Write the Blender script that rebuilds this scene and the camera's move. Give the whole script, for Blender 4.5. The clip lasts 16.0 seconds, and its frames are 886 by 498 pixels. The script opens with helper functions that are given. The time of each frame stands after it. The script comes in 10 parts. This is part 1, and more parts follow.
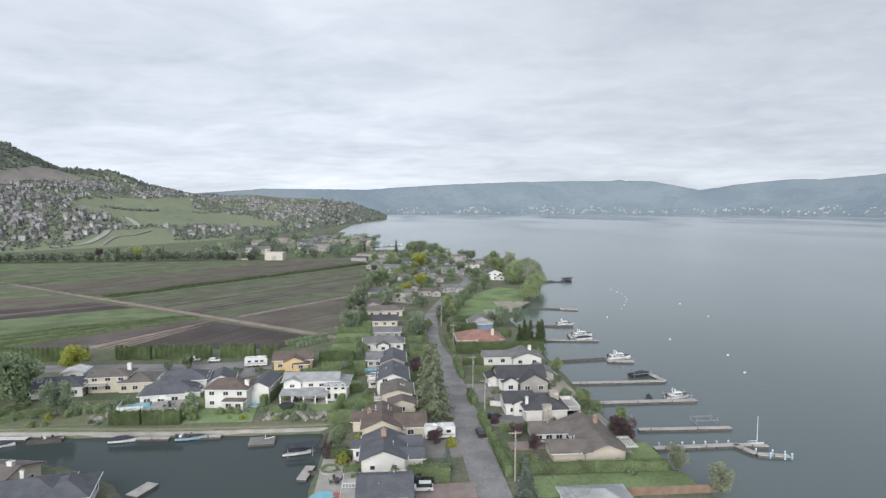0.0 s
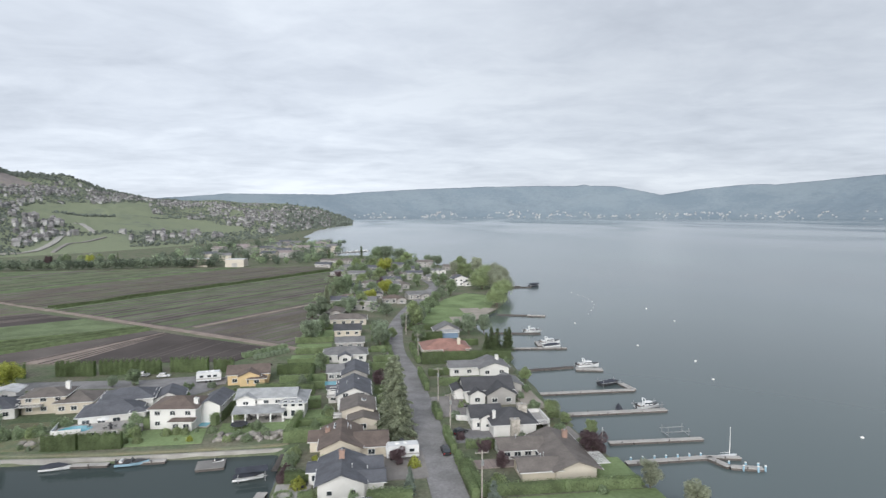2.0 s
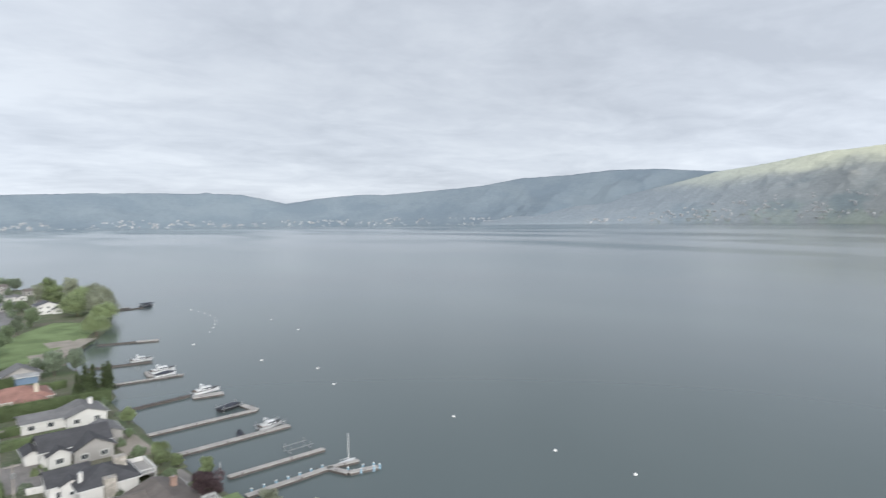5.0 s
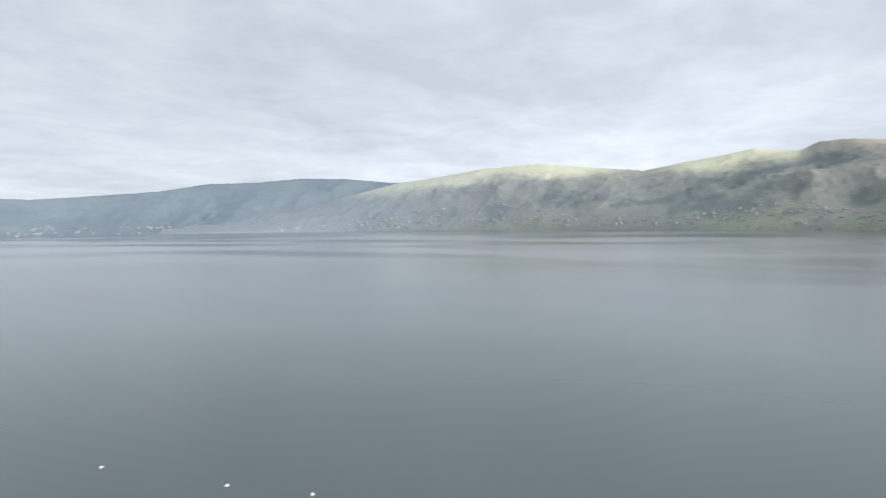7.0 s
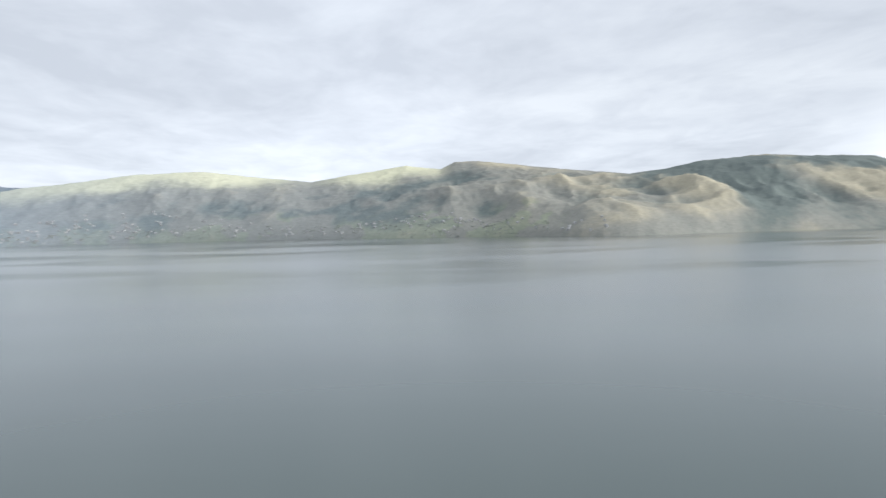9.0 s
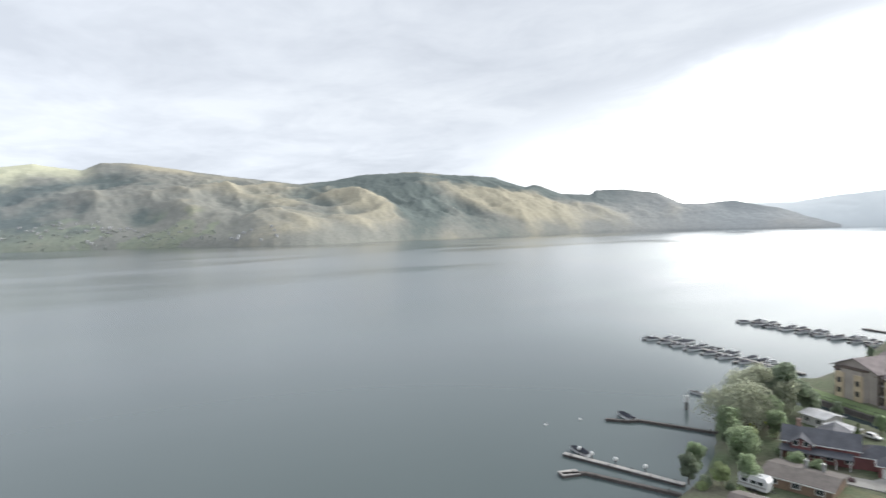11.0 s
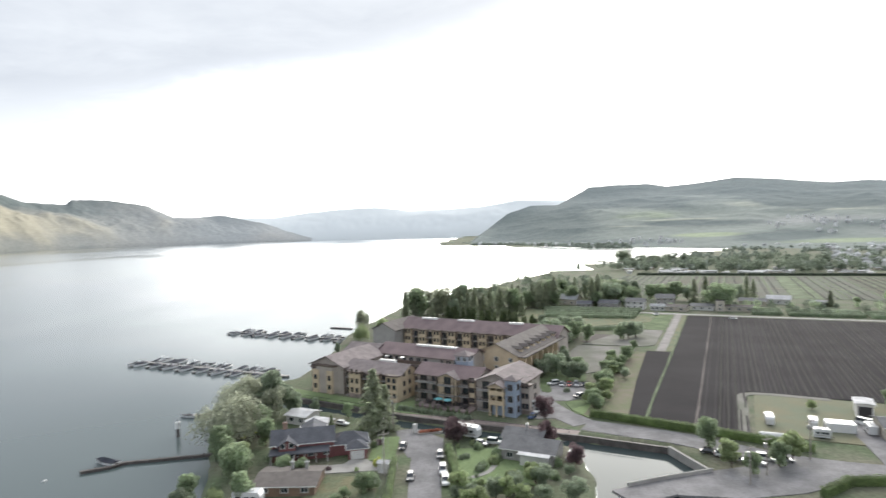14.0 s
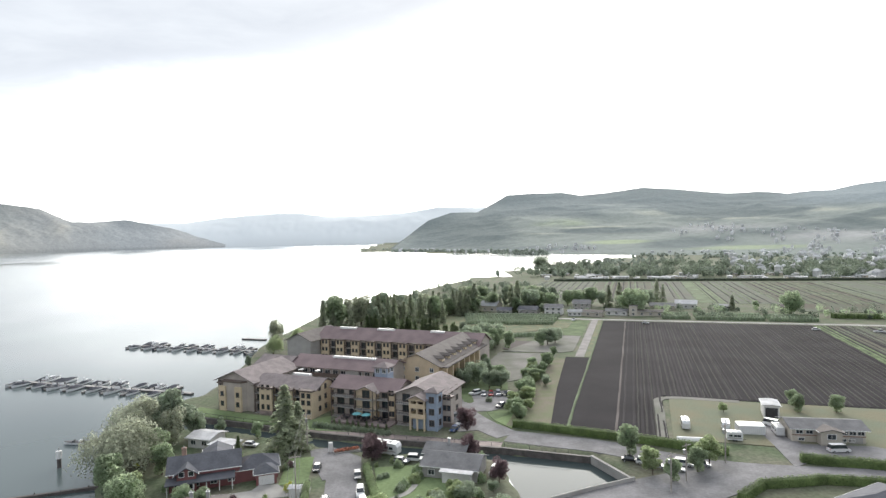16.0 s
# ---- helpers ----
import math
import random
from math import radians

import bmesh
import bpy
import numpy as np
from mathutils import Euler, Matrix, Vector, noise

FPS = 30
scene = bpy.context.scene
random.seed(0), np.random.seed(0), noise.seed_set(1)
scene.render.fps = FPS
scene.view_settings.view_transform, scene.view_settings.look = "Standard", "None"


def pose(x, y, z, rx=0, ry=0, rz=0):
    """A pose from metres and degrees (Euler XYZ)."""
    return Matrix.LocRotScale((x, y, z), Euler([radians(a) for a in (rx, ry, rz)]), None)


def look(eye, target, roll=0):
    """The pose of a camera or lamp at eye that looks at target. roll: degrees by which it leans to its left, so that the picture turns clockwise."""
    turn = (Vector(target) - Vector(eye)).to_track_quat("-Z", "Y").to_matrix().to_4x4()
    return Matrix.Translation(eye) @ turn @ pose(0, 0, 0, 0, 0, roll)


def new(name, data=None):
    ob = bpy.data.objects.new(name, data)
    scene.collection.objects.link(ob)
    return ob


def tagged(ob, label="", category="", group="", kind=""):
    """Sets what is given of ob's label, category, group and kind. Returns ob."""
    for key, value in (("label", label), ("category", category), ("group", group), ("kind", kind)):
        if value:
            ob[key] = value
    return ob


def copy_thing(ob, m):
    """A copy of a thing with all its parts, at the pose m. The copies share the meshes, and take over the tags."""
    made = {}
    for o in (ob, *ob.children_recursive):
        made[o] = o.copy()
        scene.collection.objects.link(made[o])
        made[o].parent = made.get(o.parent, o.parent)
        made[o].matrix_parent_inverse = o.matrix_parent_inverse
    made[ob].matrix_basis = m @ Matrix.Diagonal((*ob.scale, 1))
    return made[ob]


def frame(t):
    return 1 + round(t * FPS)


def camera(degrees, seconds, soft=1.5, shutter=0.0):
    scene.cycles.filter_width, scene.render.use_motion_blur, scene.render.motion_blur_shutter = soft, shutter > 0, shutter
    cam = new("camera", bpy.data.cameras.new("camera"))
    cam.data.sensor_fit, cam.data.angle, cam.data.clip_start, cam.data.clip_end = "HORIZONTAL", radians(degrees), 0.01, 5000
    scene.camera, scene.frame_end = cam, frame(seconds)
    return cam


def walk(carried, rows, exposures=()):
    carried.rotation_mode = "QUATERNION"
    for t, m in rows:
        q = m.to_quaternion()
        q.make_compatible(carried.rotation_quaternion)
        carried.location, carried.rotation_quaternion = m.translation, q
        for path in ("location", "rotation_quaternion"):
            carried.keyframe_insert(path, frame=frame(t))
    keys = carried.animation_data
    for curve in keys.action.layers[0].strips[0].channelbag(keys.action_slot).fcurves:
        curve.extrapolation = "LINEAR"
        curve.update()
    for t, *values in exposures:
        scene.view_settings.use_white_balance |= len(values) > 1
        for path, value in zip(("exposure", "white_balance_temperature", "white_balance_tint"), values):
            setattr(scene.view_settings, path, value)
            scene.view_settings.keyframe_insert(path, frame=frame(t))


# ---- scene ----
# ======== camera and its flight ========
cam = camera(73.0, 16.0, soft=1.4, shutter=0.5)
PATH = [
    (0.0, 0.00, 0.00, 52.00, -4.86, -4.08, -0.01),
    (0.5, 0.36, 1.72, 52.03, -4.84, -3.95, 0.01),
    (1.0, 0.75, 3.42, 52.07, -5.00, -3.85, 0.00),
    (1.5, 1.15, 5.08, 52.12, -6.06, -3.75, 0.04),
    (2.0, 1.65, 6.68, 52.18, -8.01, -3.63, 0.09),
    (2.5, 2.22, 8.17, 52.28, -11.11, -3.52, 0.19),
    (3.0, 2.88, 9.63, 52.40, -15.64, -3.43, 0.31),
    (3.5, 3.63, 10.97, 52.54, -21.57, -3.34, 0.39),
    (4.0, 4.61, 12.12, 52.66, -28.61, -3.23, 0.51),
    (4.2, 5.11, 12.50, 52.71, -31.59, -3.17, 0.59),
    (6.3, 14.67, 13.14, 52.98, -60.57, -2.79, 0.48),
    (6.5, 15.41, 13.18, 52.99, -63.72, -2.74, 0.55),
    (7.0, 17.10, 13.31, 53.02, -71.44, -2.59, 0.77),
    (7.5, 18.69, 13.30, 53.05, -79.12, -2.46, 0.95),
    (8.0, 20.18, 13.15, 53.08, -86.86, -2.36, 1.11),
    (8.5, 21.57, 12.86, 53.11, -94.52, -2.28, 1.25),
    (9.0, 22.86, 12.42, 53.14, -102.25, -2.17, 1.34),
    (9.2, 23.35, 12.21, 53.15, -105.23, -2.15, 1.36),
    (11.3, 27.47, 8.62, 53.26, -137.65, -1.95, 1.39),
    (11.5, 27.76, 8.15, 53.27, -140.71, -1.93, 1.40),
    (12.0, 28.41, 6.87, 53.29, -148.39, -1.90, 1.42),
    (12.5, 28.86, 5.48, 53.31, -156.05, -1.87, 1.37),
    (13.0, 29.11, 4.07, 53.32, -163.75, -1.83, 1.43),
    (13.5, 29.27, 2.61, 53.33, -171.53, -1.83, 1.44),
    (14.0, 29.39, 1.04, 53.32, -179.04, -1.82, 1.44),
    (14.5, 29.42, -0.64, 53.30, -183.81, -1.75, 1.41),
    (15.0, 29.34, -2.30, 53.25, -186.14, -1.65, 1.35),
    (15.5, 29.19, -4.02, 53.20, -186.49, -1.51, 1.26),
    (16.0, 29.00, -5.79, 53.13, -186.63, -1.36, 1.19),
]
EXPO = [(0.0, 0.61, 6180, 10), (4.2, 0.63, 6180, 10), (7.0, 0.73, 6200, 10), (9.2, 0.83, 6240, 10), (12.0, 0.94, 6350, 10), (16.0, 1.02, 6380, 10)]
walk(cam, [(t, pose(x, y, z, 90 + pit, rol, yaw)) for t, x, y, z, yaw, pit, rol in PATH], EXPO)

# ======== sky and sun ========
SUN_AZ, SUN_EL = radians(196), radians(24)
SUN_DIR = Vector((math.sin(SUN_AZ) * math.cos(SUN_EL), math.cos(SUN_AZ) * math.cos(SUN_EL), math.sin(SUN_EL)))


def build_world():
    w = bpy.data.worlds.new("overcast_sky")
    scene.world = w
    w.use_nodes = True
    nt = w.node_tree
    nt.nodes.clear()
    N, L = nt.nodes.new, nt.links.new

    def math_node(op, a, b=None, c=None):
        n = N("ShaderNodeMath")
        n.operation = op
        for k, v in enumerate((a, b, c)):
            if v is None:
                continue
            if isinstance(v, (int, float)):
                n.inputs[k].default_value = v
            else:
                L(v, n.inputs[k])
        return n.outputs[0]

    tc = N("ShaderNodeTexCoord")
    nrm = N("ShaderNodeVectorMath")
    nrm.operation = "NORMALIZE"
    L(tc.outputs["Generated"], nrm.inputs[0])
    sep = N("ShaderNodeSeparateXYZ")
    L(nrm.outputs[0], sep.inputs[0])
    # the cloud deck is a flat layer: direction over height
    up = math_node("ADD", math_node("MAXIMUM", sep.outputs[2], 0.0), 0.10)
    px, py = math_node("DIVIDE", sep.outputs[0], up), math_node("DIVIDE", sep.outputs[1], up)
    comb = N("ShaderNodeCombineXYZ")
    L(px, comb.inputs[0]), L(py, comb.inputs[1])
    rot = N("ShaderNodeMapping")
    rot.inputs["Rotation"].default_value = (0, 0, radians(20))
    rot.inputs["Scale"].default_value = (0.85, 1.0, 1.0)
    L(comb.outputs[0], rot.inputs[0])

    def fbm(scale, detail, dist, off):
        m = N("ShaderNodeMapping")
        m.inputs["Location"].default_value = (off, off * 0.7, off * 0.3)
        L(rot.outputs[0], m.inputs[0])
        n = N("ShaderNodeTexNoise")
        n.inputs["Scale"].default_value, n.inputs["Detail"].default_value = scale, detail
        n.inputs["Roughness"].default_value, n.inputs["Distortion"].default_value = 0.58, dist
        L(m.outputs[0], n.inputs["Vector"])
        return n.outputs[0]

    big, small, wisp = fbm(0.55, 6, 0.25, 3.1), fbm(1.9, 7, 0.5, 9.4), fbm(4.6, 9, 0.9, 17.2)
    mix = math_node("ADD", math_node("MULTIPLY", big, 0.56), math_node("ADD", math_node("MULTIPLY", small, 0.38), math_node("MULTIPLY", wisp, 0.10)))
    mix = math_node("SUBTRACT", mix, 0.02)
    ramp = N("ShaderNodeValToRGB")
    ramp.color_ramp.elements[0].position, ramp.color_ramp.elements[0].color = 0.38, (0.500, 0.527, 0.570, 1)
    ramp.color_ramp.elements[1].position, ramp.color_ramp.elements[1].color = 0.62, (0.690, 0.717, 0.748, 1)
    mid = ramp.color_ramp.elements.new(0.50)
    mid.color = (0.592, 0.620, 0.661, 1)
    L(mix, ramp.inputs[0])
    # thinner cloud round the hidden sun
    dot = N("ShaderNodeVectorMath")
    dot.operation = "DOT_PRODUCT"
    L(nrm.outputs[0], dot.inputs[0])
    dot.inputs[1].default_value = SUN_DIR
    # the dense deck ends in a slanting edge, below which thin bright cloud goes down to the horizon
    tilt = N("ShaderNodeVectorMath")
    tilt.operation = "DOT_PRODUCT"
    L(nrm.outputs[0], tilt.inputs[0])
    tilt.inputs[1].default_value = (0.2252, 0.0753, 0.9714)
    ragged = math_node("MULTIPLY", math_node("SUBTRACT", mix, 0.5), 0.26)
    under = N("ShaderNodeMapRange")
    under.interpolation_type = "SMOOTHSTEP"
    under.inputs["From Min"].default_value, under.inputs["From Max"].default_value = 0.282, 0.140
    L(math_node("ADD", tilt.outputs["Value"], ragged), under.inputs["Value"])
    side = N("ShaderNodeVectorMath")
    side.operation = "DOT_PRODUCT"
    L(nrm.outputs[0], side.inputs[0])
    side.inputs[1].default_value = (math.sin(radians(205)), math.cos(radians(205)), 0)
    flank = N("ShaderNodeMapRange")
    flank.interpolation_type = "SMOOTHSTEP"
    flank.inputs["From Min"].default_value, flank.inputs["From Max"].default_value = 0.28, 0.65
    L(side.outputs["Value"], flank.inputs["Value"])
    lobe = N("ShaderNodeMath")
    lobe.operation = "MULTIPLY"
    L(under.outputs[0], lobe.inputs[0]), L(flank.outputs[0], lobe.inputs[1])
    wide = N("ShaderNodeMapRange")
    wide.interpolation_type = "SMOOTHSTEP"
    wide.inputs["From Min"].default_value, wide.inputs["From Max"].default_value = -0.6, 1.0
    L(dot.outputs["Value"], wide.inputs["Value"])
    # heavier cloud in the northeast
    heavy = N("ShaderNodeVectorMath")
    heavy.operation = "DOT_PRODUCT"
    L(nrm.outputs[0], heavy.inputs[0])
    heavy.inputs[1].default_value = (math.sin(radians(48)), math.cos(radians(48)), 0.1)
    thick = N("ShaderNodeMapRange")
    thick.interpolation_type = "SMOOTHSTEP"
    thick.inputs["From Min"].default_value, thick.inputs["From Max"].default_value = 0.55, 1.0
    L(heavy.outputs["Value"], thick.inputs["Value"])
    # and a thinner place low in the east
    pale = N("ShaderNodeVectorMath")
    pale.operation = "DOT_PRODUCT"
    L(nrm.outputs[0], pale.inputs[0])
    pale.inputs[1].default_value = (math.sin(radians(80)) * 0.98, math.cos(radians(80)) * 0.98, 0.2)
    thin = N("ShaderNodeMapRange")
    thin.interpolation_type = "SMOOTHSTEP"
    thin.inputs["From Min"].default_value, thin.inputs["From Max"].default_value = 0.88, 1.0
    L(pale.outputs["Value"], thin.inputs["Value"])
    low = N("ShaderNodeMapRange")
    low.interpolation_type = "SMOOTHSTEP"
    low.inputs["From Min"].default_value, low.inputs["From Max"].default_value = 0.22, 0.03
    L(sep.outputs[2], low.inputs["Value"])
    gain = math_node("ADD", math_node("ADD", math_node("MULTIPLY", lobe.outputs[0], 0.85), math_node("ADD", math_node("MULTIPLY", wide.outputs[0], -0.19), math_node("ADD", math_node("MULTIPLY", thick.outputs[0], -0.15), math_node("ADD", math_node("MULTIPLY", thin.outputs[0], 0.08), math_node("MULTIPLY", low.outputs[0], 0.10))))), 0.845)
    veil = N("ShaderNodeMix")
    veil.data_type = "RGBA"
    L(lobe.outputs[0], veil.inputs[0]), L(ramp.outputs[0], veil.inputs[6])
    veil.inputs[7].default_value = (0.86, 0.86, 0.84, 1)
    scaled = N("ShaderNodeVectorMath")
    scaled.operation = "SCALE"
    L(veil.outputs[2], scaled.inputs[0]), L(gain, scaled.inputs[3])
    cloud = N("ShaderNodeBackground")
    L(scaled.outputs[0], cloud.inputs[0])
    cloud.inputs[1].default_value = 1.0
    sky = N("ShaderNodeTexSky")
    sky.sky_type, sky.sun_disc = "NISHITA", False
    sky.sun_elevation, sky.sun_rotation = SUN_EL, SUN_AZ
    blue = N("ShaderNodeBackground")
    L(sky.outputs[0], blue.inputs[0])
    blue.inputs[1].default_value = 0.05
    over = N("ShaderNodeMixShader")
    over.inputs[0].default_value = 0.93
    L(blue.outputs[0], over.inputs[1]), L(cloud.outputs[0], over.inputs[2])
    out = N("ShaderNodeOutputWorld")
    L(over.outputs[0], out.inputs[0])


build_world()
sun = new("sun", bpy.data.lights.new("sun", "SUN"))
sun.data.energy, sun.data.angle, sun.data.color = 2.5, radians(48), (1.0, 0.95, 0.87)
sun.matrix_basis = look(SUN_DIR * 100, (0, 0, 0))

# ======== materials ========


def material(name, col, rough=0.8, var=0.25, scale=0.6, fine=9.0, bump=0.0, metal=0.0, per_object=0.0, island=0.0, spec=0.5, col2=None, lines=None, through_light=0.0):
    """A surface with two scales of variation. col2: the second colour of the large patches. lines: (spacing, axis, depth) for courses or boards."""
    m = bpy.data.materials.new(name)
    m.use_nodes = True
    nt = m.node_tree
    N, L = nt.nodes.new, nt.links.new
    b = nt.nodes["Principled BSDF"]
    b.inputs["Roughness"].default_value, b.inputs["Metallic"].default_value = rough, metal
    b.inputs["Specular IOR Level"].default_value = spec
    geo = N("ShaderNodeNewGeometry")
    big, small = N("ShaderNodeTexNoise"), N("ShaderNodeTexNoise")
    for n, s in ((big, scale), (small, fine)):
        n.inputs["Scale"].default_value, n.inputs["Detail"].default_value = s, 4
        L(geo.outputs["Position"], n.inputs["Vector"])
    ramp = N("ShaderNodeValToRGB")
    c2 = col2 or tuple(c * (1 - var) for c in col)
    c1 = col if col2 else tuple(min(1, c * (1 + var * 0.6)) for c in col)
    ramp.color_ramp.elements[0].position, ramp.color_ramp.elements[0].color = 0.36, (*c2, 1)
    ramp.color_ramp.elements[1].position, ramp.color_ramp.elements[1].color = 0.64, (*c1, 1)
    L(big.outputs[0], ramp.inputs[0])
    mul = N("ShaderNodeMapRange")
    mul.inputs["From Min"].default_value, mul.inputs["From Max"].default_value = 0.3, 0.7
    mul.inputs["To Min"].default_value, mul.inputs["To Max"].default_value = 1 - var * 0.7, 1 + var * 0.5
    L(small.outputs[0], mul.inputs["Value"])
    value = mul.outputs[0]
    for kind, amount in (("o", per_object), ("i", island)):
        if amount:
            src = N("ShaderNodeObjectInfo").outputs["Random"] if kind == "o" else geo.outputs["Random Per Island"]
            r = N("ShaderNodeMapRange")
            r.inputs["To Min"].default_value, r.inputs["To Max"].default_value = 1 - amount, 1 + amount
            L(src, r.inputs["Value"])
            p = N("ShaderNodeMath")
            p.operation = "MULTIPLY"
            L(value, p.inputs[0]), L(r.outputs[0], p.inputs[1])
            value = p.outputs[0]
    sc = N("ShaderNodeVectorMath")
    sc.operation = "SCALE"
    L(ramp.outputs[0], sc.inputs[0]), L(value, sc.inputs[3])
    L(sc.outputs[0], b.inputs["Base Color"])
    height = small.outputs[0]
    if lines:
        tco = N("ShaderNodeTexCoord")
        wave = N("ShaderNodeTexWave")
        wave.wave_type, wave.bands_direction, wave.wave_profile = "BANDS", lines[1], "SAW"
        wave.inputs["Scale"].default_value = 0.314 / lines[0]
        wave.inputs["Distortion"].default_value = 0.4
        L(tco.outputs["Object"], wave.inputs["Vector"])
        ad = N("ShaderNodeMath")
        ad.operation = "MULTIPLY_ADD"
        L(wave.outputs["Fac"], ad.inputs[0])
        ad.inputs[1].default_value = lines[2]
        L(height, ad.inputs[2])
        height = ad.outputs[0]
    if bump or lines:
        bp = N("ShaderNodeBump")
        bp.inputs["Strength"].default_value, bp.inputs["Distance"].default_value = bump or 0.4, 0.05
        L(height, bp.inputs["Height"])
        L(bp.outputs[0], b.inputs["Normal"])
    if through_light:
        tr, mx = N("ShaderNodeBsdfTranslucent"), N("ShaderNodeMixShader")
        L(sc.outputs[0], tr.inputs[0])
        mx.inputs[0].default_value = through_light
        L(b.outputs[0], mx.inputs[1]), L(tr.outputs[0], mx.inputs[2])
        L(mx.outputs[0], nt.nodes["Material Output"].inputs[0])
    return m


def leafy(name, col, island=0.28):
    return material(name, col, 0.65, 0.22, 0.35, 3.0, 0, 0, 0.12, island, 0.12, None, None, 0.70)


def water_material(name, rough, wave_scale, wave_depth, body=1.0, ior=1.42, shine=0.97):
    """Dark water under a rippled mirror; slicks lie in long streaks."""
    m = bpy.data.materials.new(name)
    m.use_nodes = True
    nt = m.node_tree
    nt.nodes.remove(nt.nodes["Principled BSDF"])
    N, L = nt.nodes.new, nt.links.new
    deep, mirror, mix = N("ShaderNodeBsdfDiffuse"), N("ShaderNodeBsdfGlossy"), N("ShaderNodeMixShader")
    mirror.distribution = "BECKMANN"
    fres = N("ShaderNodeFresnel")
    fres.inputs["IOR"].default_value = ior
    geo = N("ShaderNodeNewGeometry")
    mp = N("ShaderNodeMapping")
    mp.inputs["Scale"].default_value = (0.0035, 0.0012, 1)
    mp.inputs["Rotation"].default_value = (0, 0, radians(12))
    L(geo.outputs["Position"], mp.inputs[0])
    slick = N("ShaderNodeTexNoise")
    slick.inputs["Scale"].default_value, slick.inputs["Detail"].default_value, slick.inputs["Distortion"].default_value = 1.0, 5, 0.8
    L(mp.outputs[0], slick.inputs["Vector"])
    ramp = N("ShaderNodeValToRGB")
    ramp.color_ramp.elements[0].position, ramp.color_ramp.elements[0].color = 0.35, (0.040 * body, 0.052 * body, 0.052 * body, 1)
    ramp.color_ramp.elements[1].position, ramp.color_ramp.elements[1].color = 0.65, (0.048 * body, 0.060 * body, 0.062 * body, 1)
    L(slick.outputs[0], ramp.inputs[0])
    L(ramp.outputs[0], deep.inputs["Color"])
    mirror.inputs["Color"].default_value = (shine, shine * 1.01, shine * 1.01, 1)
    rr = N("ShaderNodeMapRange")
    rr.inputs["From Min"].default_value, rr.inputs["From Max"].default_value = 0.34, 0.56
    rr.inputs["To Min"].default_value, rr.inputs["To Max"].default_value = rough * 0.72, rough * 1.1
    L(slick.outputs[0], rr.inputs["Value"])
    L(rr.outputs[0], mirror.inputs["Roughness"])
    if wave_depth:
        wave = N("ShaderNodeTexNoise")
        wave.inputs["Scale"].default_value, wave.inputs["Detail"].default_value = wave_scale, 5
        L(geo.outputs["Position"], wave.inputs["Vector"])
        bp = N("ShaderNodeBump")
        bp.inputs["Strength"].default_value, bp.inputs["Distance"].default_value = 0.6, wave_depth
        L(wave.outputs[0], bp.inputs["Height"])
        L(bp.outputs[0], mirror.inputs["Normal"])
    L(fres.outputs[0], mix.inputs[0]), L(deep.outputs[0], mix.inputs[1]), L(mirror.outputs[0], mix.inputs[2])
    L(mix.outputs[0], nt.nodes["Material Output"].inputs[0])
    return m


def hill_material(name, wood, grass, far, haze, grass_at=0.52, size=0.004, high=0.0):
    """Woods and open slopes with distance haze mixed into the base colour: far is the haze colour, haze its share."""
    m = bpy.data.materials.new(name)
    m.use_nodes = True
    nt = m.node_tree
    N, L = nt.nodes.new, nt.links.new
    b = nt.nodes["Principled BSDF"]
    b.inputs["Roughness"].default_value, b.inputs["Specular IOR Level"].default_value = 0.95, 0.1
    geo = N("ShaderNodeNewGeometry")
    mp = N("ShaderNodeMapping")
    mp.inputs["Scale"].default_value = (1, 1, 2.2)
    L(geo.outputs["Position"], mp.inputs[0])
    big, small = N("ShaderNodeTexNoise"), N("ShaderNodeTexNoise")
    for n, s, d in ((big, size, 7), (small, size * 14, 5)):
        n.inputs["Scale"].default_value, n.inputs["Detail"].default_value, n.inputs["Roughness"].default_value = s, d, 0.6
        n.inputs["Distortion"].default_value = 0.6
        L(mp.outputs[0], n.inputs["Vector"])
    ad = N("ShaderNodeMath")
    ad.operation = "MULTIPLY_ADD"
    L(small.outputs[0], ad.inputs[0])
    ad.inputs[1].default_value = 0.55
    L(big.outputs[0], ad.inputs[2])
    ramp = N("ShaderNodeValToRGB")
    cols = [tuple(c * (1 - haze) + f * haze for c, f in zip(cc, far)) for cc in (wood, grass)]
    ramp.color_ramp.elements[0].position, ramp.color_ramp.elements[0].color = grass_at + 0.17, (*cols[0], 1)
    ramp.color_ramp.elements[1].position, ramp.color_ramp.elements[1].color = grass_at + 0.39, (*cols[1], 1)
    sepz = N("ShaderNodeSeparateXYZ")
    L(geo.outputs["Position"], sepz.inputs[0])
    hi = N("ShaderNodeMath")
    hi.operation = "MULTIPLY_ADD"
    L(sepz.outputs[2], hi.inputs[0])
    hi.inputs[1].default_value = high / 400
    L(ad.outputs[0], hi.inputs[2])
    L(hi.outputs[0], ramp.inputs[0])
    L(ramp.outputs[0], b.inputs["Base Color"])
    bp = N("ShaderNodeBump")
    bp.inputs["Strength"].default_value, bp.inputs["Distance"].default_value = 0.5 * (1 - haze), 12.0
    L(small.outputs[0], bp.inputs["Height"])
    L(bp.outputs[0], b.inputs["Normal"])
    return m


